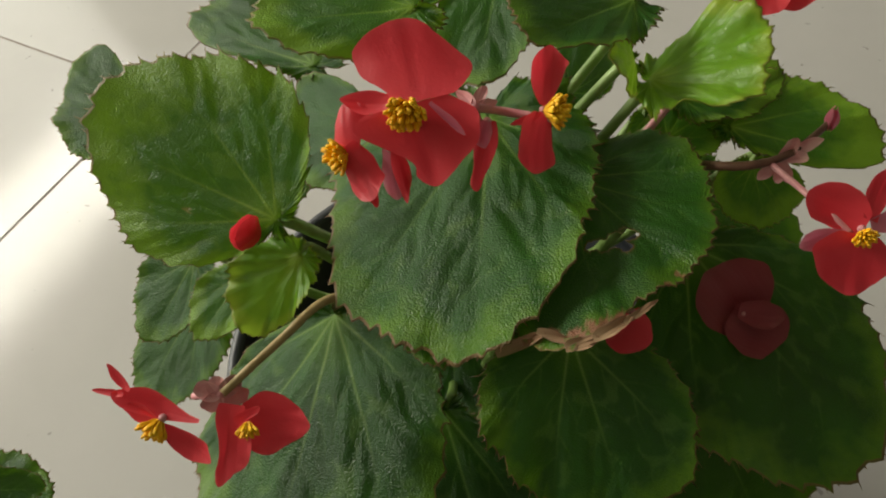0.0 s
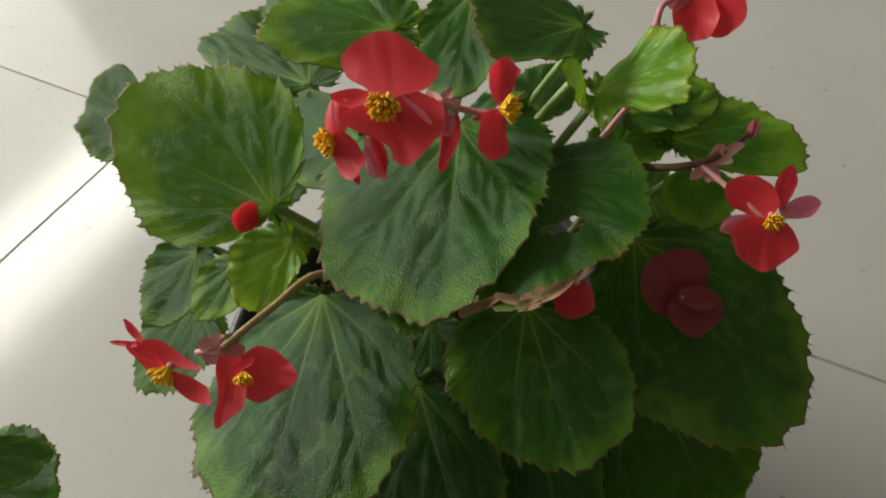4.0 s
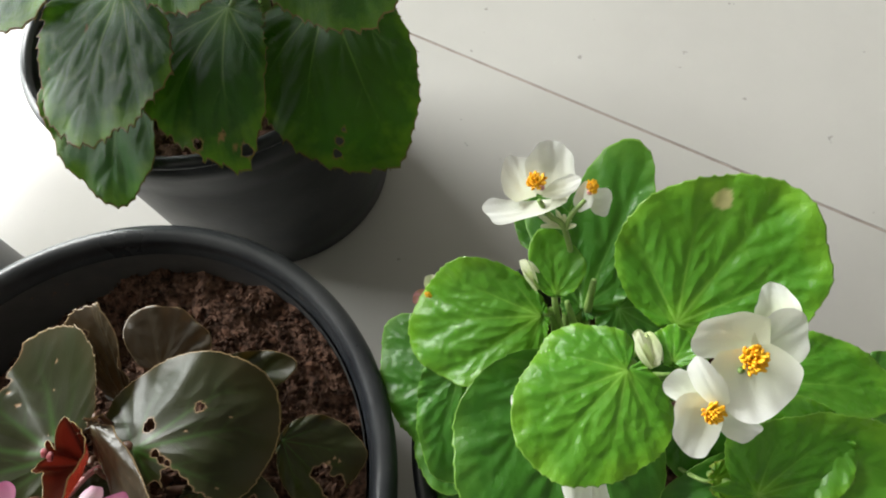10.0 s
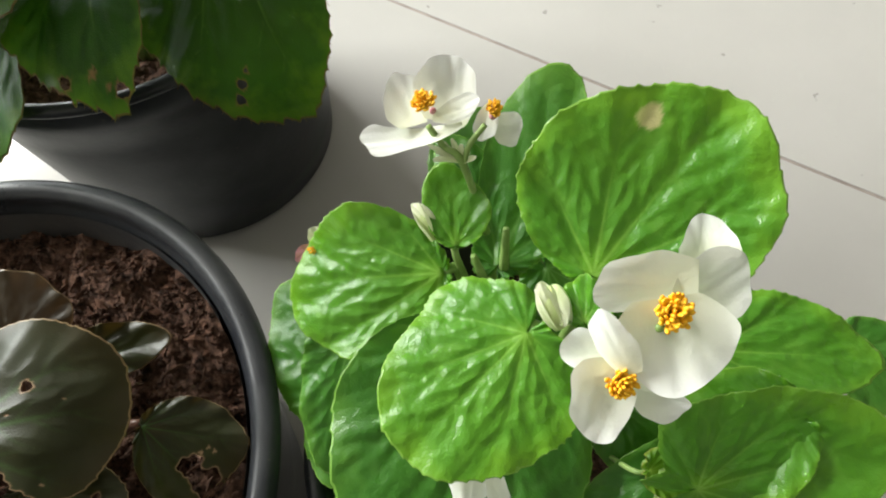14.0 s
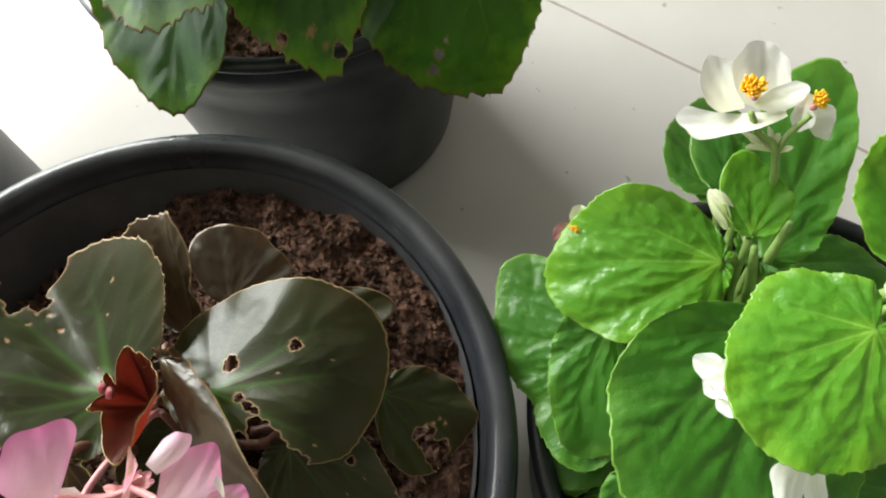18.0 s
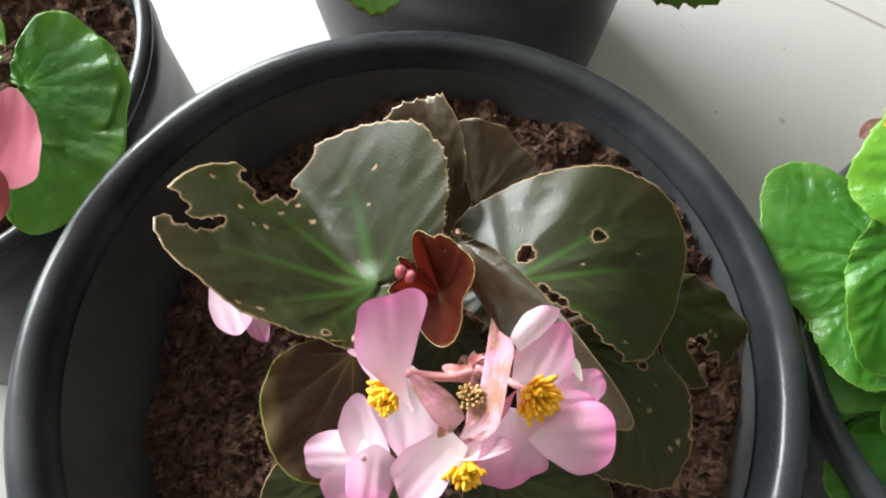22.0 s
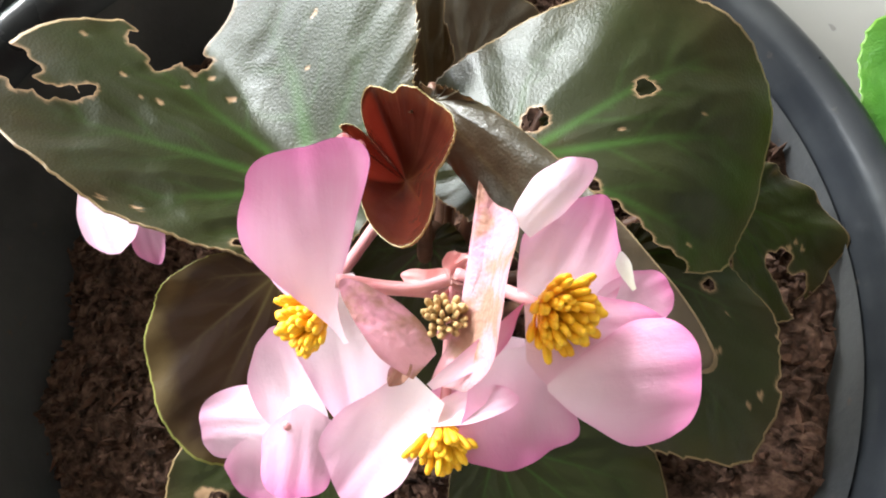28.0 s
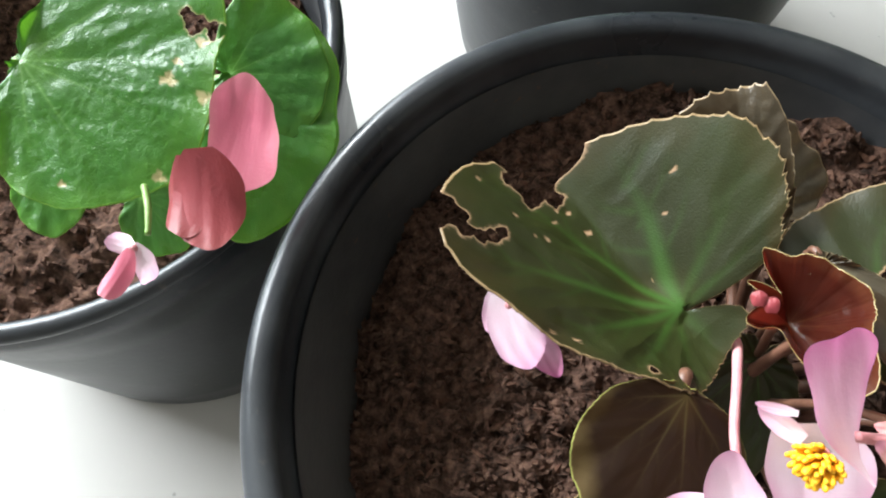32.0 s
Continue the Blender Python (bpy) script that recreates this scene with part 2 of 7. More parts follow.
RUBY = leaf_material("young_red_leaf", (0.018, 0.006, 0.004), (0.070, 0.012, 0.006), (0.16, 0.06, 0.02), (0.10, 0.03, 0.012), 0.24, 0.30, (0.50, 0.04, 0.02), scar=(0.50, 0.38, 0.18), lip=(0.50, 0.38, 0.16), relief=0.3, spec=0.3, ribs=0.45, cells=300, quilt=0.6, pebble=0.3, blotch=40.0)

RED = petal_material("red_petal", (0.80, 0.050, 0.070), (0.78, 0.026, 0.045), (0.86, 0.10, 0.12), 0.42, edge=(0.84, 0.08, 0.10))
ROSE = petal_material("rose_petal", (0.74, 0.20, 0.28), (0.72, 0.14, 0.24), (0.82, 0.36, 0.40), 0.38, edge=(0.72, 0.28, 0.32))
# dark red petals; also red petals with leaf shade painted into the colour
DARK_SHADED = petal_material("dark_and_shaded_red_petal", (0.32, 0.050, 0.060), (0.28, 0.036, 0.044), (0.46, 0.15, 0.16), 0.2, edge=(0.24, 0.045, 0.04))
PINK = petal_material("pink_petal", (0.88, 0.68, 0.76), (0.80, 0.33, 0.53), (0.90, 0.66, 0.78), 0.38, edge=(0.68, 0.13, 0.38))
BLUSH = petal_material("blush_petal", (0.90, 0.76, 0.81), (0.86, 0.56, 0.70), (0.94, 0.84, 0.88), 0.35, edge=(0.78, 0.32, 0.53))
FADED = petal_material("withered_pink_petal", (0.76, 0.42, 0.47), (0.74, 0.30, 0.44), (0.55, 0.32, 0.24), 0.3, 0.55, 0.85)
WHITE = petal_material("white_petal", (0.82, 0.84, 0.66), (0.88, 0.88, 0.86), (0.84, 0.85, 0.80), 0.28, edge=(0.89, 0.89, 0.87))
CRISP = petal_material("dried_leaf_margin", (0.34, 0.22, 0.12), (0.26, 0.14, 0.075), (0.42, 0.30, 0.18), 0.10, 0.8)
CREAM = petal_material("cream_petal", (0.62, 0.72, 0.34), (0.80, 0.82, 0.62), (0.58, 0.68, 0.32), 0.32)


def plain_material(name, a, b_, scale, rough, bumpy=0.2, dist=0.001, spec=0.4):
    m, t, b = node_mat(name, rough, 0.0, spec)
    link(t, ramp(t, mapped_noise(t, scale, 5), (0.35, a), (0.68, b_)), b.inputs["Base Color"])
    bump(t, b, mapped_noise(t, scale * 4, 3), bumpy, dist)
    return m


STEM = plain_material("green_stem", (0.16, 0.27, 0.06), (0.26, 0.38, 0.12), 120, 0.42, 0.2, 0.0005)
RED_STEM = plain_material("reddish_stem", (0.10, 0.045, 0.028), (0.17, 0.08, 0.05), 150, 0.42, 0.2, 0.0005)
PINK_STEM = plain_material("pink_stem", (0.55, 0.20, 0.22), (0.64, 0.32, 0.32), 150, 0.42, 0.2, 0.0005)
TAN_STEM = plain_material("tan_stem", (0.30, 0.22, 0.09), (0.40, 0.30, 0.14), 150, 0.45, 0.2, 0.0005)
YELLOW = plain_material("yellow_stamen", (0.90, 0.42, 0.012), (0.95, 0.60, 0.03), 260, 0.5, 0.2, 0.0003)
DRY = plain_material("dried_stamen", (0.36, 0.22, 0.08), (0.52, 0.36, 0.16), 260, 0.7, 0.3, 0.0004)
BRACT = plain_material("pink_bract", (0.66, 0.28, 0.28), (0.76, 0.46, 0.44), 200, 0.45, 0.2, 0.0004)


def pot_material(name="black_plastic", gloss=0.24):
    m, t, b = node_mat(name, 0.42, 0.0, 0.36)
    dust = mapped_noise(t, 26, 5)
    base = ramp(t, dust, (0.40, (0.019, 0.021, 0.025)), (0.78, (0.054, 0.057, 0.061)))
    base = mix(t, ramp(t, mapped_noise(t, 190, 4), (0.66, (0, 0, 0)), (0.76, (0.5, 0.5, 0.5))), base, (0.12, 0.10, 0.085))
    link(t, base, b.inputs["Base Color"])
    link(t, maths(t, "ADD", maths(t, "MULTIPLY", dust, 0.24), gloss), b.inputs["Roughness"])
    bump(t, b, maths(t, "ADD", mapped_noise(t, 340, 3), maths(t, "MULTIPLY", mapped_noise(t, 40, 3), 2.0)), 0.10, 0.0008)
    return m


def dusty_pot_material():
    m, t, b = node_mat("dusty_black_plastic", 0.5, 0.0, 0.4)
    dust = mapped_noise(t, 18, 6)
    base = ramp(t, dust, (0.35, (0.034, 0.036, 0.040)), (0.75, (0.110, 0.108, 0.106)))
    grit = ramp(t, mapped_noise(t, 230, 5), (0.66, (0, 0, 0)), (0.74, (0.6, 0.6, 0.6)))
    base = mix(t, grit, base, (0.15, 0.085, 0.055))
    link(t, base, b.inputs["Base Color"])
    bump(t, b, maths(t, "ADD", mapped_noise(t, 400, 3), dust), 0.2, 0.001)
    return m


def soil_material():
    m, t, b = node_mat("dark_coir_soil", 0.95, 0.0, 0.1)
    base = ramp(t, mapped_noise(t, 210, 6, 0.7), (0.38, (0.018, 0.011, 0.008)), (0.55, (0.108, 0.060, 0.043)), (0.76, (0.24, 0.142, 0.102)))
    isl = t.nodes.new("ShaderNodeNewGeometry").outputs["Random Per Island"]
    base = mix(t, ramp(t, isl, (0.55, (0, 0, 0)), (1.0, (0.65, 0.65, 0.65))), base, (0.125, 0.060, 0.038))
    link(t, base, b.inputs["Base Color"])
    bump(t, b, mapped_noise(t, 260, 6, 0.7), 0.8, 0.002)
    return m


def tile_material():
    m, t, b = node_mat("polished_floor_tile", 0.14, 0.0, 0.2)
    cloud = mapped_noise(t, 2.6, 6)
    base = ramp(t, cloud, (0.35, (0.43, 0.414, 0.392)), (0.70, (0.495, 0.479, 0.458)))
    base = mix(t, maths(t, "MULTIPLY", mapped_noise(t, 24, 5), 0.22), base, (0.55, 0.53, 0.50))
    speck = ramp(t, mapped_noise(t, 85, 2, 0.4), (0.755, (0, 0, 0)), (0.79, (0.7, 0.7, 0.7)))
    base = mix(t, speck, base, (0.25, 0.235, 0.22))
    link(t, base, b.inputs["Base Color"])
    link(t, maths(t, "ADD", maths(t, "MULTIPLY", mapped_noise(t, 7, 4), 0.10), 0.09), b.inputs["Roughness"])
    bump(t, b, mapped_noise(t, 5, 3), 0.03, 0.004)
    return m


POT, RIM, POT_IN, SOIL, TILE = pot_material(), pot_material("worn_black_plastic_rim", 0.19), dusty_pot_material(), soil_material(), tile_material()
GROUT = plain_material("brownish_grout", (0.24, 0.20, 0.18), (0.34, 0.29, 0.26), 60, 0.9, 0.4, 0.001)
PAINT = plain_material("beige_wall_paint", (0.28, 0.268, 0.245), (0.335, 0.322, 0.295), 3, 0.7, 0.1, 0.002)
FRAME = plain_material("white_door_frame", (0.70, 0.70, 0.70), (0.76, 0.76, 0.76), 6, 0.4, 0.05, 0.001)


# ---- building helpers ----
def base_of(ob):
    p = Vector((0, 0, 0))
    while ob:
        p += ob.location
        ob = ob.parent
    return p


def mesh_object(name, mesh, material, parent=None, at=(0, 0, 0), label="", smooth=True):
    """One mesh object whose vertices are given relative to the place 'at'."""
    if material:
        mesh.materials.append(material)
    if smooth:
        mesh.polygons.foreach_set("use_smooth", [True] * len(mesh.polygons))
    ob = new(name, mesh)
    if parent:
        ob.parent = parent
        ob.location = Vector(at) - base_of(parent)
    else:
        ob.location = at
    if label:
        tagged(ob, label)
    return ob


def part(name, bm, material, parent=None, label="", at=(0, 0, 0), smooth=True):
    me = bpy.data.meshes.new(name)
    bm.to_mesh(me)
    bm.free()
    return mesh_object(name, me, material, parent, at, label, smooth)


def from_arrays(name, verts, faces, **values):
    me = bpy.data.meshes.new(name)
    me.from_pydata([tuple(v) for v in verts], [], [tuple(f) for f in faces])
    for key, val in values.items():
        a = me.attributes.new(key, "FLOAT", "POINT")
        a.data.foreach_set("value", np.asarray(val, dtype=np.float32))
    me.update()
    return me


def tube_arrays(points, r0, r1, sides=8, lump=0.0):
    """Rings along a smooth line through the points; returns verts and faces."""
    pts = [Vector(p) for p in points]
    line = []
    for i in range(len(pts) - 1):
        p0, p1, p2, p3 = pts[max(i - 1, 0)], pts[i], pts[i + 1], pts[min(i + 2, len(pts) - 1)]
        for k in range(6):
            t = k / 6
            line.append(0.5 * ((2 * p1) + (p2 - p0) * t + (2 * p0 - 5 * p1 + 4 * p2 - p3) * t * t + (3 * p1 - p0 - 3 * p2 + p3) * t ** 3))
    line.append(pts[-1])
    verts, faces = [], []
    ref = Vector((0.31, 0.17, 0.93))
    for i, p in enumerate(line):
        d = (line[min(i + 1, len(line) - 1)] - line[max(i - 1, 0)]).normalized()
        a = d.cross(ref).normalized()
        b = d.cross(a)
        r = r0 + (r1 - r0) * i / (len(line) - 1)
        r *= 1 + lump * noise.noise(p * 300)
        for s in range(sides):
            w = 2 * math.pi * s / sides
            verts.append(p + (a * math.cos(w) + b * math.sin(w)) * r)
    for i in range(len(line) - 1):
        for s in range(sides):
            faces.append((i * sides + s, i * sides + (s + 1) % sides, (i + 1) * sides + (s + 1) % sides, (i + 1) * sides + s))
    faces.append(tuple(range(sides - 1, -1, -1)))
    faces.append(tuple(len(verts) - sides + s for s in range(sides)))
    return verts, faces


def tube(name, points, r0, r1, material, parent, label="", lump=0.08):
    v, f = tube_arrays([Vector(p) - Vector(points[0]) for p in points], r0, r1, 8, lump)
    return mesh_object(name, from_arrays(name, v, f), material, parent, points[0], label)


def smooth01(x):
    x = np.clip(x, 0, 1)
    return x * x * (3 - 2 * x)


def clip_holes(verts, faces, field, values):
    """Cut the faces where the field is below zero, along its zero line."""
    verts, field = [tuple(v) for v in verts], list(field)
    vals = {k: list(v) for k, v in values.items()}
    made, out = {}, []

    def cross(a, b):
        key = (a, b) if a < b else (b, a)
        if key not in made:
            f = field[a] / (field[a] - field[b])
            made[key] = len(verts)
            verts.append(tuple(verts[a][i] + (verts[b][i] - verts[a][i]) * f for i in range(3)))
            field.append(0.0)
            for v in vals.values():
                v.append(v[a] + (v[b] - v[a]) * f)
            vals["scar"][-1] = max(vals["scar"][-1], 0.9)
        return made[key]

    for face in faces:
        ins = [field[v] > 0 for v in face]
        if all(ins):
            out.append(face)
        elif any(ins):
            ring = []
            for k, v in enumerate(face):
                nxt = face[(k + 1) % len(face)]
                if field[v] > 0:
                    ring.append(v)
                if (field[v] > 0) != (field[nxt] > 0):
                    ring.append(cross(v, nxt))
            if len(ring) > 2:
                out.append(tuple(ring))
    return verts, out, vals


def leaf(plant, material, root, tip, normal, left, right, seed=0, back=0.18, cup=0.0, fold=0.0, teeth=1.5, curl=1.0, pleat=1.0, holes=(),
         stalk=0.0021, point=0.07, fine=1.0, arch=0.0, spots=(), lobes=(), creases=(), spines=None, wave=1.0, broad=3.2, puff=0.0, bowl=0.0, bold=0.65):
    """A lopsided begonia leaf: root is where the stalk joins, left and right its half widths. holes and spots: (ahead, aside, radius).
    lobes: eight swellings of the outline at even angles; broad: how wide the ribs' valleys are, bold: how wide their pale lines; creases: (angle, slope) fold the blade up beyond a line from the root; bowl: how far the whole rim stands above the root."""
    rng = np.random.RandomState(seed * 7 + 3)
    T = np.array(tip) - np.array(root)
    L = np.linalg.norm(T)
    T /= L
    N = np.array(normal) - T * np.dot(T, normal)
    N /= np.linalg.norm(N)
    S = np.cross(T, N)
    na, nr = (400 if L > 0.04 else 260), int(max(34, 24 * fine) if L > 0.04 else 24 * fine)
    th = np.linspace(-math.pi + 0.02, math.pi - 0.02, na + 1)
    c, s = np.cos(th), np.sin(th)
    bl, br = back if isinstance(back, tuple) else (back, back)
    bk = np.where(s > 0, max(br, 0.02), max(bl, 0.02)) * L
    a, x0 = (L + bk) / 2, (L - bk) / 2
    w = np.where(s > 0, right, left)
    A, Bq, Cq = c * c / a ** 2 + s * s / w ** 2, -2 * c * x0 / a ** 2, x0 ** 2 / a ** 2 - 1
    r = (-Bq + np.sqrt(Bq * Bq - 4 * A * Cq)) / (2 * A)
    r *= (1 + point * np.exp(-(th / 0.2) ** 2)) / (1 + point)
    for ang, amount in zip((-2.4, -1.6, -0.9, -0.3, 0.3, 0.9, 1.6, 2.4), lobes):
        r *= 1 + amount * np.exp(-((th - ang) / 0.5) ** 2)
    ph = rng.rand(8) * 6.28
    r *= 1 + wave * (0.010 * np.sin(3 * th + ph[0]) + 0.014 * np.sin(7 * th + ph[1]) + 0.007 * np.sin(13 * th + ph[2]))
    gap = smooth01((math.pi - np.abs(th)) / 0.42)
    r *= 0.10 + 0.90 * gap
    k = 13 + rng.randint(4)
    big = (th * k / math.pi + 0.45 * np.sin(5 * th + ph[3])) % 1.0
    saw = (th * k * 2.6 / math.pi + 0.45 * np.sin(6 * th + ph[4])) % 1.0
    jag = 1.1 * (0.5 - np.abs(big - 0.6) * 1.4) + 1.2 * (1 - saw) ** 3 * (0.4 + np.interp(np.arange(na + 1), np.arange(0, na + 8, 7), rng.rand(len(np.arange(0, na + 8, 7)))) * 1.1)
    size = np.clip(L / 0.06, 0.45, 1.2)
    r = r + teeth * 0.0013 * jag * size
    rho = (np.arange(1, nr + 1) / nr) ** 0.85
    X = (rho[:, None] * (r * c)[None, :]).ravel()
    Y = (rho[:, None] * (r * s)[None, :]).ravel()
    P = np.repeat(rho, na + 1)
    Q = np.tile(th, nr)
    # veins: main ribs fan out from the root and fork
    vein, groove = np.zeros_like(X), np.zeros_like(X)

    def rib(p, q, w0, w1, d0, d1):
        d = q - p
        u = np.clip(((X - p[0]) * d[0] + (Y - p[1]) * d[1]) / (d @ d), 0, 1)
        dist = np.hypot(X - p[0] - u * d[0], Y - p[1] - u * d[1])
        ww, deep = w0 + (w1 - w0) * u, d0 + (d1 - d0) * u
        np.maximum(vein, np.exp(-(dist / (ww * bold)) ** 2) * deep, out=vein)
        np.maximum(groove, np.exp(-(dist / (ww * broad + 0.0006)) ** 2) * deep, out=groove)

    for i, ang in enumerate((0.0, 0.52, -0.50, 1.08, -1.04, 1.75, -1.70, 2.45, -2.45)):
        ang += 0.14 * (rng.rand() - 0.5)
        reach = np.interp(ang, th, r)
        way = np.array((math.cos(ang), math.sin(ang)))
        bend = np.array((math.cos(ang * 0.90), math.sin(ang * 0.90)))
        p0, p1, p2 = way * 0.0, way * reach * 0.5, (way + bend * 1.2) / 2.2 * reach * 0.93
        deep = 1.0 if abs(ang) < 1.5 else 0.7
        rib(p0, p1, 0.0011 * size, 0.0008 * size, deep, deep * 0.75)
        rib(p1, p2, 0.0008 * size, 0.0005, deep * 0.75, deep * 0.25)
        if abs(ang) < 2.2:
            for f, sg in ((0.30, 1), (0.40, -1), (0.55, 1), (0.64, -1), (0.78, 1)):
                f += 0.06 * (rng.rand() - 0.5)
                o = p0 + (p2 - p0) * f
                dirn = ang + sg * (0.50 + 0.25 * rng.rand())
                mid = o + np.array((math.cos(dirn), math.sin(dirn))) * reach * (0.20 - 0.10 * f)
                rib(o, mid, 0.0007, 0.00055, 0.62 * deep, 0.45 * deep)
                dirn -= sg * 0.25
                rib(mid, mid + np.array((math.cos(dirn), math.sin(dirn))) * reach * (0.22 - 0.12 * f), 0.0006, 0.0005, 0.45 * deep, 0.15 * deep)
    # the blade's lie: cupped, quilted between the ribs, waved at the edge
    hw = (left + right) / 2
    H = cup * (Y / hw) ** 2 + fold * np.abs(Y) + arch * 4 * np.where(X > 0, X * (1 - np.clip(X / L, 0, 1)), X)
    for ang, slope in creases:
        off = (Y * math.cos(ang) - X * math.sin(ang)) * (1 if ang > 0 else -1)
        H += slope * (np.sqrt(off ** 2 + 0.002 ** 2) + off - 0.002) / 2
    H -= pleat * (0.020 * L + 0.0003) * groove * (0.5 + 0.5 * P) * smooth01(P * 5)
    H += 0.012 * L * smooth01(P * 3) * (np.sin(X * 170 + 2 * np.sin(Y * 90) + ph[5]) * np.sin(Y * 150 + ph[6])) * 0.45
    H += curl * L * P ** 3 * (0.030 * np.sin(4 * Q + ph[5]) + 0.018 * np.sin(7 * Q + ph[6]) + 0.014 * np.sin(17 * Q + ph[7]))
    # small cushions between the finest veins
    cell = 0.0040
    span = np.array((X.min(), X.max(), Y.min(), Y.max()))
    seeds = rng.rand(int((span[1] - span[0]) * (span[3] - span[2]) / cell ** 2) + 1, 2) * (span[1] - span[0], span[3] - span[2]) + (span[0], span[2])
    near = np.full_like(X, 9.0)
    for sx, sy in seeds if puff else ():
        np.minimum(near, (X - sx) ** 2 + (Y - sy) ** 2, out=near)
    if puff:
        np.maximum(vein, 0.5 * smooth01((near / cell ** 2 - 0.45) * 2.5) * smooth01(P * 4), out=vein)
    H += puff * np.clip(1 - near / cell ** 2, 0, 1) * smooth01(P * 4) * smooth01((1 - P) * 8) * (1 - 0.7 * groove)
    H -= H[P > 0.98][np.argmin(np.abs(th))] * np.clip(X / L, 0, 1) ** 2 * 0.6
    H += bowl * P ** 1.4
    V_ = T[None, :] * X[:, None] + S[None, :] * Y[:, None] + N[None, :] * H[:, None]
    scar = np.zeros_like(X)
    field = np.full_like(X, 1.0)
    for hx, hy, hr in holes:
        ang = np.arctan2(Y - hy, X - hx)
        d = np.hypot(X - hx, Y - hy) - hr * (1 + 0.14 * np.sin(ang * 3 + hx * 900) + 0.09 * np.sin(ang * 7 + hy * 700))
        field = np.minimum(field, d)
    if holes:
        scar = np.exp(-(np.maximum(field, 0) / (0.00025 + 0.0002 * rng.rand())) ** 2) * 0.9
    for hx, hy, hr in spots:
        ang = np.arctan2(Y - hy, X - hx)
        k = 1.0 if hr < 0.003 else 0.35
        d = np.hypot(X - hx, (Y - hy) * (1 + 0.3 * k)) / (1 + 0.25 * k * np.sin(ang * 3 + hx * 800) + 0.15 * k * np.sin(ang * 8 + hy * 900))
        scar = np.maximum(scar, smooth01((hr * 1.1 - d) / (hr * 0.25)))
        V_ -= N[None, :] * (0.0004 * np.exp(-(d / hr) ** 2))[:, None]
    n = na + 1
    verts = np.vstack([np.zeros((1, 3)), V_])
    faces = [(0, 1 + j, 2 + j) for j in range(na)]
    for i in range(nr - 1):
        o = 1 + i * n
        faces += [(o + j, o + n + j, o + n + j + 1, o + j + 1) for j in range(na)]
    skirt = V_[-n:] * 0.997 - N[None, :] * 0.0006
    o, e = len(verts), 1 + (nr - 1) * n
    faces += [(e + j, o + j, o + j + 1, e + j + 1) for j in range(na)]
    verts = np.vstack([verts, skirt])
    vals = dict(vein=np.r_[1, vein, vein[-n:]], rim=np.r_[0, P, np.ones(n)], scar=np.r_[0, scar, scar[-n:]])
    if holes:
        verts, faces, vals = clip_holes(verts, faces, np.r_[1, field, field[-n:]], vals)
    # fine bristles on the teeth
    if spines is None:
        spines = teeth > 0.8
    if spines:
        verts, edge = [tuple(v) for v in verts], V_[-n:]
        vals = {key: list(v) for key, v in vals.items()}
        lim = field[-n:]
        for j in range(6, na - 6, 4):
            j += rng.randint(-1, 2)
            if lim[j] < 0.002 or gap[j] < 0.9:
                continue
            out = edge[j] / max(np.linalg.norm(edge[j]), 1e-6)
            along = edge[j + 1] - edge[j - 1]
            along /= max(np.linalg.norm(along), 1e-6)
            tip_ = edge[j] + (out + along * rng.uniform(-0.6, 0.6) + N * rng.uniform(-0.2, 0.5)) * rng.uniform(0.0007, 0.0021) * size
            b = len(verts)
            verts += [tuple(edge[j] - along * 0.0003), tuple(edge[j] + along * 0.0003), tuple(edge[j] - N * 0.0004 - out * 0.0002), tuple(tip_)]
            faces += [(b, b + 1, b + 3), (b + 1, b + 2, b + 3), (b + 2, b, b + 3)]
            vals["vein"] += [0.0] * 4
            vals["rim"] += [1.0] * 4
            vals["scar"] += [0.55] * 4
    me = from_arrays("leaf", verts, faces, **vals)
    ob = mesh_object("leaf", me, material, plant, root)
    home = base_of(plant)
    lift = Vector((home.x, home.y, max(root[2] - 0.055, home.z + 0.01)))
    node = lift + (Vector(root) - lift) * 0.22
    node.z = lift.z
    Rv, Nv, Tv = Vector(root), Vector(N), Vector(T)
    mid = (Rv + node) / 2 + Vector((0, 0, -0.004)) - Nv * 0.006
    tube("petiole", [Rv - Nv * (stalk + 0.0012), Rv - Nv * 0.006 - Tv * 0.004, mid, node], stalk * 0.8, stalk, RED_STEM if material in (BRONZE, RUBY, UNDER, COPPER) else STEM, ob)
    return ob


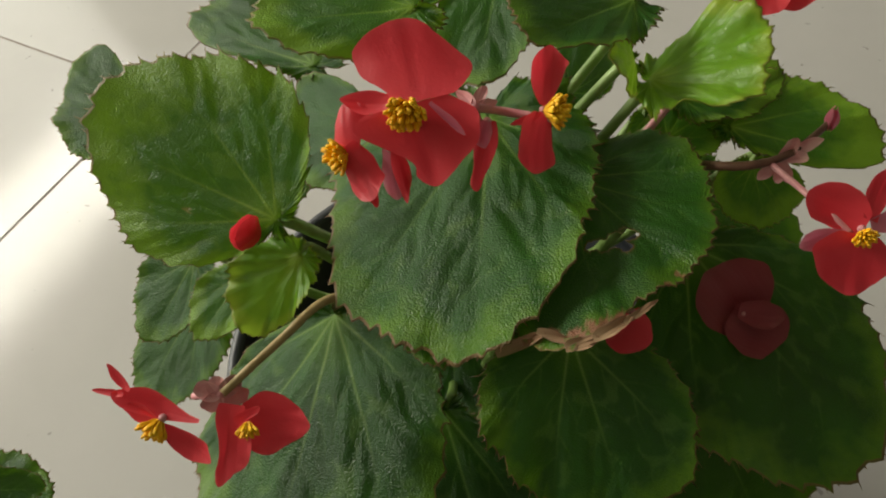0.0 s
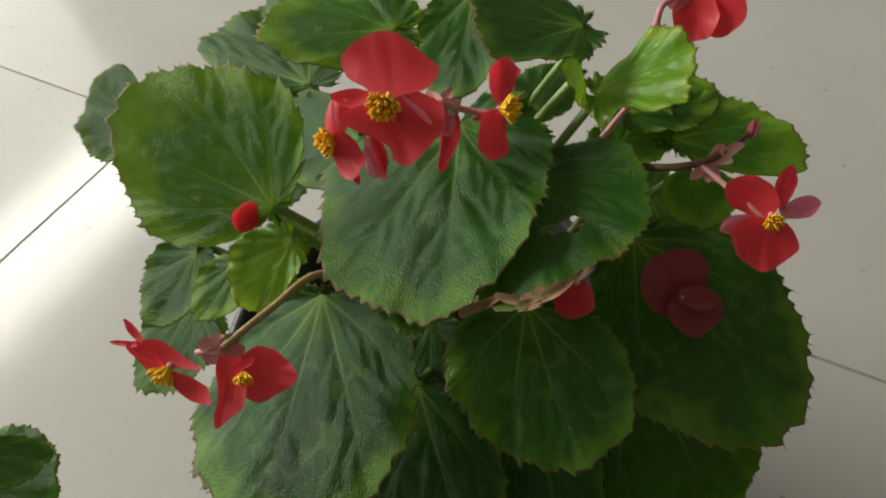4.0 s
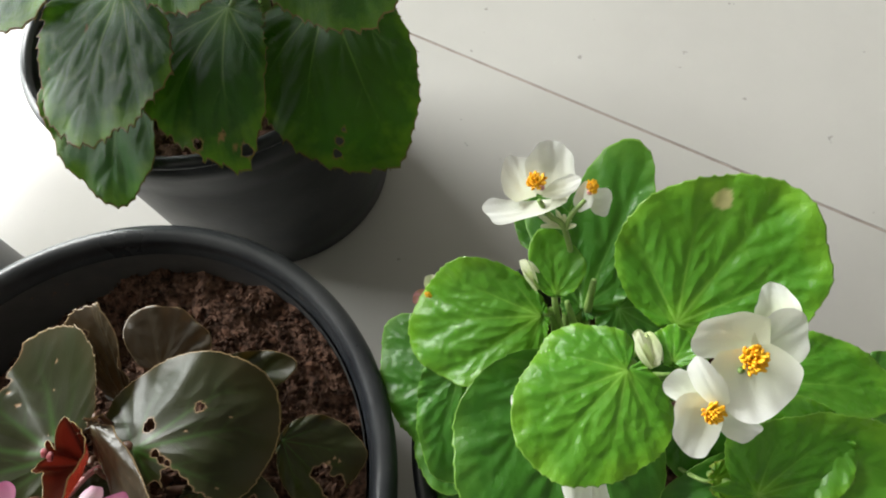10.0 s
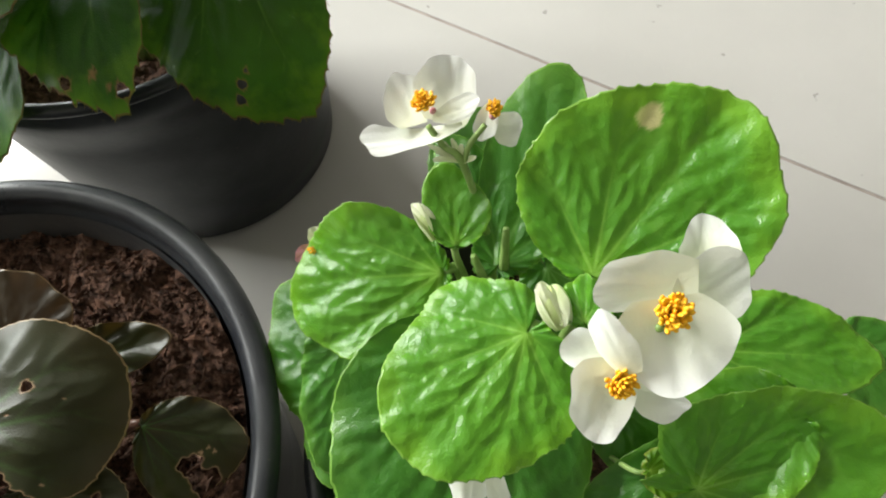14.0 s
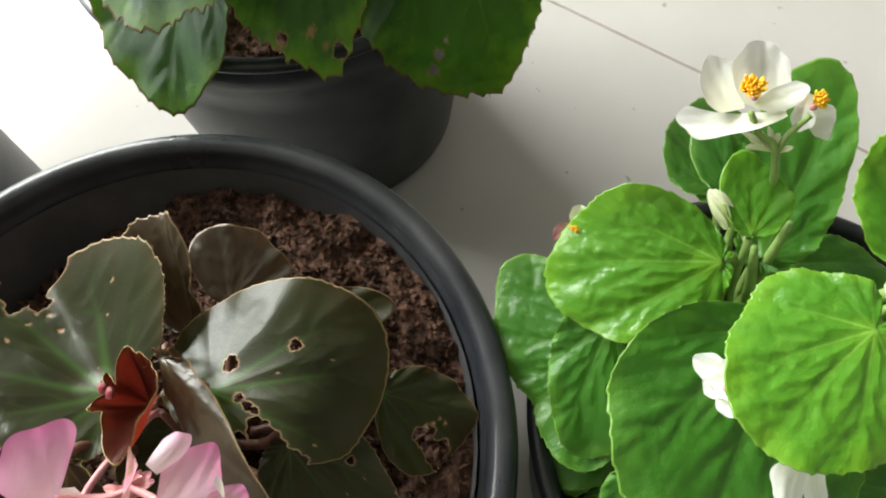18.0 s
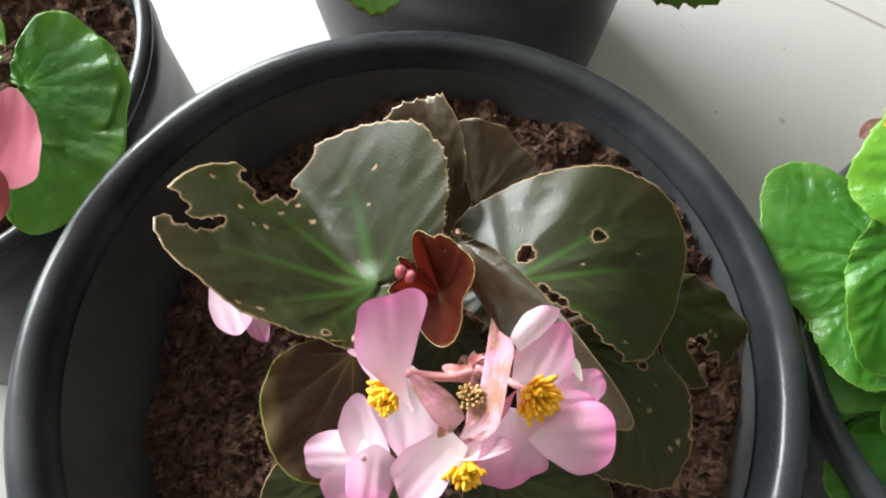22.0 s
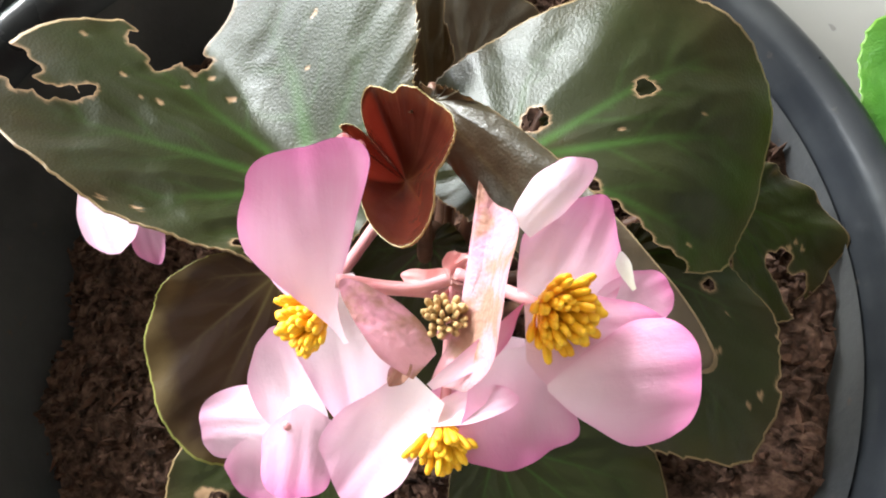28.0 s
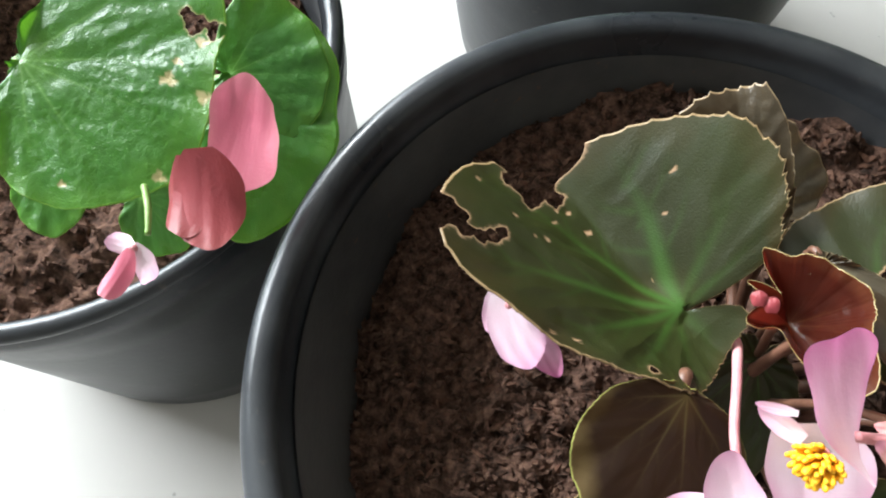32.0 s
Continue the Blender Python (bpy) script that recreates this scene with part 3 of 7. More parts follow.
def petal(flower_ob, material, base, tip, normal, width, curl=0.0, roll=0.0, seed=0, name="petal", ruffle=1.0, full=0.56, sides=None):
    """A rounded petal from its base to its tip. curl bends the tip up along the normal, roll bends the sides, full is where it is widest.
    sides: left and right half widths in mm at five stations from base to tip, for a lopsided petal."""
    rng = np.random.RandomState(seed + int(abs(tip[0] + tip[1]) * 1e5) % 997)
    T = np.array(tip) - np.array(base)
    L = np.linalg.norm(T)
    T /= L
    N = np.array(normal) - T * np.dot(T, normal)
    N /= np.linalg.norm(N)
    S = np.cross(T, N)
    nu, nv = 30, 22
    u = np.sin(np.linspace(0, math.pi / 2, nu + 1)) ** 1.15
    v = np.linspace(-1, 1, nv + 1)
    Ug, Vg = np.meshgrid(u, v, indexing="ij")
    ph = rng.rand(10) * 6.28
    if sides:
        lo, hi = [], []
        for ws, res in ((sides[0], lo), (sides[1], hi)):
            line = np.polyval(np.polyfit((0.0, 0.28, 0.55, 0.8), ws[:4], 3), np.minimum(u, 0.8))
            over = np.clip((u - 0.8) / 0.2, 0, 1)
            lean = np.clip((ws[4] / (0.76 * ws[3]) - 1) / 0.65, -0.5, 0.5) if ws[3] else 0
            res.append(line * np.sqrt(np.clip(1 - over ** 2, 0.0004, 1)) * (1 + lean * over) * 0.001)
        lo, hi = lo[0], hi[0]
        width = max((lo + hi).max(), 0.001)
        Y = np.where(Vg > 0, Vg * hi[:, None], Vg * lo[:, None])
        E = Y / (width / 2)
        Pg = np.repeat(((lo + hi) / width)[:, None], nv + 1, axis=1)
        Y = Y * (1 + 0.03 * np.sin(9 * Ug + ph[1]) * np.abs(Vg) + 0.02 * np.sin(17 * Ug + ph[4] + Vg) * np.abs(Vg))
    else:
        prof = np.maximum(1 - np.abs((u - full) / np.where(u > full, 1 - full, full + 0.08)) ** 2.3, 0) ** 0.5
        prof[-1] = 0.01
        skew = rng.uniform(-0.09, 0.09)
        Pg = np.repeat(prof[:, None], nv + 1, axis=1)
        E = Vg * Pg                                                   # sideways place, -1 to 1
        edge = 1 + 0.035 * np.sin(7 * Ug + ph[1]) + 0.02 * np.sin(15 * Ug + ph[4])
        edge = np.where(Vg > 0, edge, 1 + 0.035 * np.sin(6 * Ug + ph[5]) + 0.02 * np.sin(17 * Ug + ph[6]))
        Y = width / 2 * E * edge + skew * L * np.sin(np.pi * Ug)
    X = L * Ug * (1 + Ug ** 3 * (0.04 * np.sin(3.2 * E + ph[0]) - 0.04 * math.sin(ph[0])))
    H = curl * L * (Ug ** 2 - Ug) + roll * width * E ** 2 * np.sin(np.pi * np.clip(Ug, 0, 1)) ** 0.5
    H += ruffle * width * (0.035 * np.sin(3 * E + 4 * Ug + ph[2]) * Ug + 0.055 * Ug * np.sin(7 * Ug + 2 * E + ph[3]) * np.abs(E) ** 1.5)
    H += ruffle * width * 0.012 * np.sin(11 * E + ph[7] + 3 * Ug) * Ug
    H -= 0.015 * width * np.exp(-(E / 0.12) ** 2) * np.sin(np.pi * np.clip(Ug, 0, 1))
    P3 = T * X[..., None] + S * Y[..., None] + N * H[..., None]
    n = nv + 1
    faces = [(i * n + j, i * n + j + 1, (i + 1) * n + j + 1, (i + 1) * n + j) for i in range(nu) for j in range(nv)]
    rim = np.clip(np.maximum(np.abs(Vg) ** 4 * Ug ** 0.5, Ug ** 6), 0, 1)
    me = from_arrays(name, P3.reshape(-1, 3), faces, along=Ug.ravel(), rim=rim.ravel(), across=(Vg * (0.3 + 0.7 * Pg)).ravel())
    return mesh_object(name, me, material, flower_ob, base)


def stamens(flower_ob, centre, face, spread, count=30, material=None, seed=0):
    """A tuft of slim club-shaped stamens fanning out from one point."""
    rng = random.Random(seed)
    f, fat = Vector(face).normalized(), 0.00060 * min(spread / 0.0072, 1.0)
    a = f.cross(Vector((0.2, 0.9, 0.3))).normalized()
    b = f.cross(a)
    verts, faces = [], []
    count = int(count * 1.5)
    for i in range(count):
        w, q = 2.4 * i + rng.uniform(-0.3, 0.3), math.sqrt((i + 0.5) / count)
        out = (a * math.cos(w) + b * math.sin(w)) * q
        p0 = out * spread * 0.20
        way = (f + out * rng.uniform(0.55, 1.0)).normalized()
        ln = spread * 0.88 * rng.uniform(0.80, 1.08) * (1.12 - 0.28 * q)
        bend = out * ln * rng.uniform(-0.05, 0.18)
        side = way.cross(f + Vector((0.01, 0.02, 0.03))).normalized()
        thick = way.cross(side)
        rings = ((0.0, 0.35), (0.42, 0.50), (0.55, 0.95), (0.80, 1.15), (0.94, 0.95), (1.0, 0.45))
        o = len(verts)
        for u, rr in rings:
            p = p0 + way * ln * u + bend * u * u
            for s in range(6):
                t = math.pi * s / 3
                verts.append(p + (side * math.cos(t) * 1.15 + thick * math.sin(t) * 0.8) * fat * rr * rng.uniform(0.92, 1.08))
        for k in range(len(rings) - 1):
            for s in range(6):
                faces.append((o + k * 6 + s, o + k * 6 + (s + 1) % 6, o + k * 6 + 6 + (s + 1) % 6, o + k * 6 + 6 + s))
        faces.append(tuple(o + 30 + s for s in range(6)))
    return mesh_object("stamen_tuft", from_arrays("stamen_tuft", verts, faces), material or YELLOW, flower_ob, centre)


def blossom(plant, centre, label=""):
    """A flower's receptacle, which carries its petals and stamens."""
    bm = bmesh.new()
    bmesh.ops.create_icosphere(bm, subdivisions=2, radius=0.0011)
    return part("flower", bm, PINK_STEM, plant, label, centre)


def bud(plant, material, centre, way, size, label="", seed=0, slim=0.9):
    """A closed bud: two cupped petals pressed together."""
    f = Vector(way).normalized()
    side = f.cross(Vector((0.3, 0.8, 0.5))).normalized()
    c = Vector(centre)
    bm = bmesh.new()
    bmesh.ops.create_icosphere(bm, subdivisions=2, radius=size * 0.16)
    bmesh.ops.scale(bm, vec=(1.25, 1.25, 2.6), verts=bm.verts)
    bmesh.ops.rotate(bm, cent=(0, 0, 0), matrix=Vector((0, 0, 1)).rotation_difference(f).to_matrix(), verts=bm.verts)
    ob = part("bud", bm, material, plant, label, c - f * size * 0.04)
    count = 2 if slim > 0.7 else 4
    for k in range(count):
        way_k = Matrix.Rotation(2 * math.pi * k / count, 3, f) @ side
        petal(ob, material, c - f * size * 0.5 + way_k * size * 0.05, c + f * size * (0.5 - 0.05 * (k % 2)) + way_k * size * (0.04 if count == 2 else 0.10), way_k, size * slim, -1.0 * slim, -0.22, seed + k, full=0.56 if count == 2 else 0.42)
    return ob


def plant_root(name, at, label):
    ob = new(name)
    ob.location = at
    ob.empty_display_size = 0.02
    return tagged(ob, label, "potted plant", "begonias on the floor")


def lathe(name, profile, material, parent, at, label="", seg=112, wob=0.0):
    verts, faces = [], []
    for r, z in profile:
        for s in range(seg):
            w = 2 * math.pi * s / seg
            k = 1 + wob * math.sin(2 * w + 1) + wob * 0.6 * math.sin(3 * w)
            verts.append((r * k * math.cos(w), r * k * math.sin(w), z))
    for i in range(len(profile) - 1):
        for s in range(seg):
            faces.append((i * seg + s, i * seg + (s + 1) % seg, (i + 1) * seg + (s + 1) % seg, (i + 1) * seg + s))
    return mesh_object(name, from_arrays(name, verts, faces), material, parent, at, label)


def plant_pot(at, rim, base, height, soil_z, label, lip=0.009, band=0.0):
    """A tapering plastic pot with a rolled lip, and the soil in it."""
    x, y = at
    pot = new("plant_pot")
    pot.location = (x, y, 0)
    tagged(pot, label, "plant pot", "pots on the floor")
    body_r = rim - lip * 0.55
    wall = lambda z: base + (body_r - base) * z / height
    prof = [(0.001, 0.004), (base * 0.72, 0.004), (base * 0.80, 0.0), (base - 0.004, 0.0), (base, 0.004)]
    prof += [(wall(height * f), height * f) for f in (0.15, 0.3, 0.45, 0.6, 0.72)]
    if band:
        prof += [(wall(height - band) , height - band - 0.002), (wall(height - band) + 0.0028, height - band + 0.001)]
        prof += [(wall(height - band * 0.5) + 0.003, height - band * 0.5)]
    prof += [(body_r - 0.001 + (0.002 if band else 0), height - lip * 0.9)]
    lathe("body", prof, POT, pot, (x, y, 0))
    lipp = []
    for k in range(13):
        w = math.pi * (-0.35 + 1.35 * k / 12)
        lipp.append((rim - lip * 0.5 + lip * 0.5 * math.cos(w), height - lip * 0.45 + lip * 0.45 * math.sin(w)))
    lipp += [(rim - lip * 1.04, height - lip * 0.62), (rim - lip * 1.12, height - lip * 0.85), (rim - lip * 1.22, height - lip * 1.0), (rim - lip * 1.26, height - lip * 1.2)]
    lathe("rim", lipp, RIM, pot, (x, y, 0), wob=0.0015)
    r_in = rim - lip * 1.12
    inner = [(r_in - 0.0004 - (rim - base) * 0.9 * (height - z) / height, z) for z in np.linspace(height - lip * 0.95, soil_z - 0.012, 8)]
    lathe("inner_wall", inner, POT_IN, pot, (x, y, 0), "dusty black plastic inside wall")
    return pot


def soil_bed(at, radius, z, crumbs, label, slope=(0, 0), seed=0):
    """Lumpy coir: a rough disc and many loose crumbs, joined."""
    rng = np.random.RandomState(seed)
    x, y = at
    nr, na = 46, 150
    verts, faces = [(0, 0, 0)], []
    for i in range(1, nr + 1):
        for j in range(na):
            w, r = 2 * math.pi * j / na, radius * i / nr
            px, py = r * math.cos(w), r * math.sin(w)
            h = 0.0085 * noise.noise(Vector((px * 32, py * 32, seed))) + 0.0060 * noise.noise(Vector((px * 110, py * 110, seed + 4))) + 0.0018 * noise.noise(Vector((px * 330, py * 330, seed)))
            verts.append((px, py, h + slope[0] * px + slope[1] * py))
    for j in range(na):
        faces.append((0, 1 + j, 1 + (j + 1) % na))
    for i in range(nr - 1):
        for j in range(na):
            k = (j + 1) % na
            faces.append((1 + i * na + j, 1 + (i + 1) * na + j, 1 + (i + 1) * na + k, 1 + i * na + k))
    octa = np.array([(1, 0, 0), (-1, 0, 0), (0, 1, 0), (0, -1, 0), (0, 0, 1), (0, 0, -1)], float)
    tri = [(0, 2, 4), (2, 1, 4), (1, 3, 4), (3, 0, 4), (2, 0, 5), (1, 2, 5), (3, 1, 5), (0, 3, 5)]
    for i in range(crumbs):
        w, r = rng.rand() * 6.28, radius * math.sqrt(rng.rand()) * 0.985
        px, py = r * math.cos(w), r * math.sin(w)
        h = 0.0085 * noise.noise(Vector((px * 32, py * 32, seed))) + 0.0060 * noise.noise(Vector((px * 110, py * 110, seed + 4))) + slope[0] * px + slope[1] * py
        q = Matrix.Rotation(rng.rand() * 6.28, 3, Vector(rng.randn(3)).normalized())
        size = np.array((rng.uniform(0.6, 2.6), rng.uniform(0.5, 1.3), rng.uniform(0.4, 1.2))) * rng.uniform(0.4, 1.8) * 0.0010
        o = len(verts)
        for p in octa:
            v = q @ Vector(p * size * rng.uniform(0.7, 1.3))
            verts.append((px + v.x, py + v.y, h + v.z + 0.0012))
        faces += [(o + a, o + b, o + c) for a, b, c in tri]
    ob = mesh_object("potting_soil", from_arrays("potting_soil", verts, faces), SOIL, None, (x, y, z), smooth=False)
    return tagged(ob, label, "soil", "", "stuff")


# ---- the room ----
def room_box(name, u0, u1, v0, v1, z0, z1, material, parent=None, bevel=0.0, label="", kind="structure"):
    bm = bmesh.new()
    bmesh.ops.create_cube(bm, size=1.0)
    mid = Vector(((u0 + u1) / 2, (v0 + v1) / 2, (z0 + z1) / 2))
    bmesh.ops.scale(bm, vec=(u1 - u0, v1 - v0, z1 - z0), verts=bm.verts)
    if bevel:
        bmesh.ops.bevel(bm, geom=bm.edges[:], offset=bevel, segments=2, affect="EDGES", profile=0.5)
    bmesh.ops.rotate(bm, cent=(0, 0, 0), matrix=ROOM.to_3x3(), verts=bm.verts)
    ob = part(name, bm, material, parent, label, ROOM @ mid, smooth=False)
    if kind and not parent:
        tagged(ob, label, "", "", kind)
    return ob


U0, U1, V0, V1, TOP = -3.4, 2.62, -2.6, 2.8, 2.8
floor_ob = room_box("floor", U0, U1, V0, V1, -0.08, -0.0005, GROUT, label="brownish grout bed under large polished beige floor tiles")
JU, JV, SIZE = 0.558, 0.298, 1.2           # one crossing of the joints and the tile's side, along the room's axes
for i in range(-4, 4):
    for j in range(-4, 4):
        a0, a1 = JU + i * SIZE + 0.0012, JU + (i + 1) * SIZE - 0.0012
        b0, b1 = JV + j * SIZE + 0.0012, JV + (j + 1) * SIZE - 0.0012
        a0, a1, b0, b1 = max(a0, U0), min(a1, U1), max(b0, V0), min(b1, V1)
        if a1 - a0 > 0.03 and b1 - b0 > 0.03:
            room_box("tile", a0, a1, b0, b1, -0.012, 0.0, TILE, floor_ob, 0.0007)
room_box("ceiling", U0, U1, V0, V1, TOP, TOP + 0.1, PAINT, label="plain pale ceiling")
room_box("wall_east", U0 - 0.12, U0, V0, V1, 0, TOP, PAINT, label="plain beige wall")
room_box("wall_north", U0 - 0.12, U1 + 0.15, V1, V1 + 0.12, 0, TOP, PAINT, label="plain beige wall")
room_box("wall_south", U0 - 0.12, U1 + 0.15, V0 - 0.12, V0, 0, TOP, PAINT, label="plain beige wall")
room_box("wall_west_lintel", U1, U1 + 0.15, V0, V1, DOOR_TOP, TOP, PAINT, label="plain beige wall over the glazed door")
room_box("wall_west_pier_a", U1, U1 + 0.15, V0, DOOR_LO, 0, DOOR_TOP, PAINT, label="plain beige wall beside the glazed door")
room_box("wall_west_pier_b", U1, U1 + 0.15, DOOR_HI, V1, 0, DOOR_TOP, PAINT, label="plain beige wall beside the glazed door")
door = new("door_1")
door.location = U * U1
tagged(door, "open white-framed sliding door to the daylight", "door", "", "structure")
room_box("door_frame", U1 + 0.02, U1 + 0.08, DOOR_LO, DOOR_LO + 0.05, 0, DOOR_TOP, FRAME, door)
room_box("door_frame", U1 + 0.02, U1 + 0.08, DOOR_HI - 0.05, DOOR_HI, 0, DOOR_TOP, FRAME, door)
room_box("door_frame", U1 + 0.02, U1 + 0.08, DOOR_LO + 0.05, DOOR_HI - 0.05, DOOR_TOP - 0.02, DOOR_TOP, FRAME, door)

# ---- pots and soil ----
POT_A, POT_B, POT_C, POT_D = (-0.0200, 0.1315), (0.0033, -0.147), (0.2300, -0.110), (-0.2355, -0.070)
plant_pot(POT_A, 0.1150, 0.094, 0.170, 0.105, "tall black plastic plant pot under the red begonia", 0.008, 0.026)
plant_pot(POT_B, 0.1285, 0.098, 0.172, 0.112, "wide black plastic plant pot with a rolled rim", 0.0105)
plant_pot(POT_C, 0.096, 0.078, 0.158, 0.115, "black plastic plant pot under the white begonia", 0.007, 0.022)
plant_pot(POT_D, 0.111, 0.103, 0.163, 0.121, "dusty black plastic plant pot of the rose begonia", 0.007, 0.022)
soil_bed(POT_A, 0.1015, 0.106, 900, "dark crumbly potting soil", seed=1)
soil_bed(POT_B, 0.1135, 0.1345, 7000, "dark reddish-brown coir potting soil, crumbly", (0.17, 0.10), seed=2)
soil_bed(POT_C, 0.0855, 0.116, 900, "dark crumbly potting soil", seed=3)
soil_bed(POT_D, 0.1035, 0.122, 1600, "dark crumbly potting soil", seed=4)

# ---- the plants ----
red_plant = plant_root("red_begonia", (*POT_A, 0.150), "red-flowered begonia with large dark green toothed leaves")
bronze_plant = plant_root("pink_begonia", (POT_B[0] + 0.016, POT_B[1] + 0.004, 0.142), "pink-flowered begonia with glossy bronze leaves, chewed")
white_plant = plant_root("white_begonia", (POT_C[0] - 0.02, POT_C[1] + 0.02, 0.142), "white-flowered begonia with bright green glossy leaves")
rose_plant = plant_root("rose_begonia", (*POT_D, 0.142), "rose-flowered begonia with bright green leaves")
leaf(red_plant, FRESH, (-0.0652, 0.1133, 0.3033), (-0.1198, 0.1360, 0.3249), (0.0500, -0.6200, 0.7800), 0.0275, 0.0373, pleat=0.85, seed=1, back=(0.06, 0.06), spots=((0.0261, -0.0099, 0.0012),), point=0.03, lobes=(-0.01, -0.59, 0.13, -0.07, 0.09, -0.04, 0.48, -0.01), fine=2.2, puff=0.0002, broad=2.6)
leaf(red_plant, DEEP, (0.0015, 0.1538, 0.3000), (-0.0060, 0.0660, 0.3040), (-0.1800, -0.0800, 0.9800), 0.0346, 0.0544, pleat=0.85, seed=2, cup=-0.004, back=(0.21, 0.21), point=0.03, lobes=(0.3, 0.25, 0.01, -0.06, 0.05, -0.07, 0.27, 0), fine=2.2, puff=0.0002, broad=2.6)
leaf(red_plant, DEEP, (0.0271, 0.1291, 0.2960), (0.0664, 0.1081, 0.3000), (-0.0143, 0.1617, 0.9867), 0.0321, 0.0662, pleat=1, seed=3, fine=2.5, holes=((0.0161, 0.0253, 0.0015), (0.019, 0.0235, 0.0025), (0.022, 0.0205, 0.003), (0.0243, 0.016, 0.0025), (0.0253, 0.0216, 0.0019), (0.0134, 0.0733, 0.0051), (0.0174, 0.0683, 0.0058), (0.025, 0.0664, 0.006), (0.0307, 0.0618, 0.006)), spots=((0.0092, 0.0665, 0.0022), (0.0119, 0.0634, 0.002), (0.0145, 0.0603, 0.002), (0.0178, 0.0573, 0.0019), (0.0238, 0.0557, 0.0024), (0.0273, 0.0526, 0.0026), (0.03, 0.0496, 0.0022), (0.0326, 0.046, 0.002), (0.0344, 0.0432, 0.0014), (0.0399, 0.0308, 0.0012), (0.0413, 0.0252, 0.0012)), back=(0.05, 0.05), point=0.03, lobes=(0, 0.2, 0, -0.07, 0.1, -0.12, 0.15, 0.11))
leaf(red_plant, DEEP, (-0.0520, 0.0950, 0.2730), (-0.0680, 0.0130, 0.2570), (-0.2799, -0.1310, 0.9511), 0.0421, 0.0477, pleat=0.85, seed=4, cup=-0.006, back=(0.05, 0.05), point=0.03, lobes=(0.02, 0.38, -0, 0.03, -0.12, 0.19, -0.52, -0.07), fine=2.2, puff=0.0002, broad=2.6)
leaf(red_plant, DEEP, (0.0219, 0.0773, 0.2900), (0.0380, 0.0300, 0.2600), (0.0500, -0.6600, 0.7500), 0.0248, 0.0301, pleat=0.85, seed=5, fold=0.1, back=(0.09, 0.09), point=0.03, lobes=(-0, -0.26, 0.03, 0, -0.07, 0.02, 0.43, 0.17), fine=2.2, puff=0.0002, broad=2.6)
leaf(red_plant, DEEP, (-0.0191, 0.0728, 0.2392), (-0.0390, 0.0050, 0.2000), (-0.2800, -0.4300, 0.8600), 0.0412, 0.0439, pleat=0.85, seed=6, fine=2.2, holes=((0.0065, 0.0071, 0.0009),), spots=((0.0062, 0.009, 0.002), (0.0232, 0.0136, 0.0014), (0.0474, 0.0345, 0.0006)), back=(0.06, 0.06), point=0.03, lobes=(-0.07, -0.26, 0.17, -0.1, 0.07, -0.07, 0.17, 1), arch=0.03, puff=0.0002, broad=2.6)
leaf(red_plant, DEEP, (-0.0278, 0.0681, 0.2050), (-0.0440, 0.0020, 0.1530), (-0.2000, -0.5000, 0.8400), 0.0279, 0.0485, pleat=1, seed=7, arch=0.06, back=(0.05, 0.05), point=0.03, lobes=(-0, -0, -0.02, 0.03, -0.01, 0.08, 0, 0), teeth=0.8)
leaf(red_plant, DEEP, (0.0690, 0.1220, 0.2640), (0.1130, 0.0480, 0.2420), (-0.0504, -0.3120, 0.9487), 0.0360, 0.0393, pleat=0.85, seed=8, back=(0.05, 0.05), point=0.03, lobes=(-0.01, -0.26, 0.08, -0.01, -0.02, 0.04, 0.01, 0), fine=2.2, puff=0.0002, broad=2.6)
leaf(red_plant, DEEP, (0.0724, 0.1046, 0.2120), (0.1080, 0.0380, 0.1450), (0.0388, -0.6984, 0.7146), 0.0343, 0.0567, pleat=1, seed=9, arch=0.17, fine=2, holes=((0.0758, 0.0213, 0.0022), (0.0821, 0.0256, 0.0024), (0.0707, 0.0162, 0.0012)), back=(0.05, 0.05), point=0.03, lobes=(0, 0.01, 0.08, -0.06, 0.01, -0.04, 0.58, 0.02))
leaf(red_plant, DEEP, (0.0259, 0.0814, 0.2200), (0.0353, 0.0067, 0.1814), (0.0019, -0.4590, 0.8884), 0.0228, 0.0472, pleat=1.0, seed=10, arch=0.18, fine=2, holes=((0.0706, 0.0162, 0.0025), (0.0780, 0.0193, 0.0035), (0.0756, -0.0081, 0.0030), (0.0663, 0.0023, 0.0008),), spots=((0.0685, 0.0042, 0.0022), (0.0736, -0.0020, 0.0018),))
leaf(red_plant, DEEP, (0.0935, 0.1799, 0.2250), (0.1424, 0.1423, 0.1950), (0.3614, -0.2473, 0.8990), 0.0289, 0.0293, pleat=1.0, seed=11)
leaf(red_plant, LIME, (0.0526, 0.1521, 0.3143), (0.0800, 0.1320, 0.3280), (-0.3201, -0.0051, 0.9474), 0.0309, 0.0123, pleat=1.8, seed=12, curl=2.6, back=(0.11, 0.11), point=0.03, lobes=(0.41, 0.13, -0.04, -0.04, -0.06, 0.07, 0.09, 0))
leaf(red_plant, FRESH, (0.0894, 0.1617, 0.2800), (0.1454, 0.1516, 0.2680), (0.1411, -0.3292, 0.9336), 0.0287, 0.0080, pleat=1.0, seed=13)
leaf(red_plant, FRESH, (0.1018, 0.1570, 0.2620), (0.1035, 0.1365, 0.2500), (0.0897, -0.4989, 0.8620), 0.0189, 0.0174, pleat=1.0, seed=14)
leaf(red_plant, DEEP, (-0.0688, 0.2047, 0.2850), (-0.1256, 0.2337, 0.2900), (0.0319, -0.1088, 0.9936), 0.0104, 0.0594, pleat=1.0, seed=15)
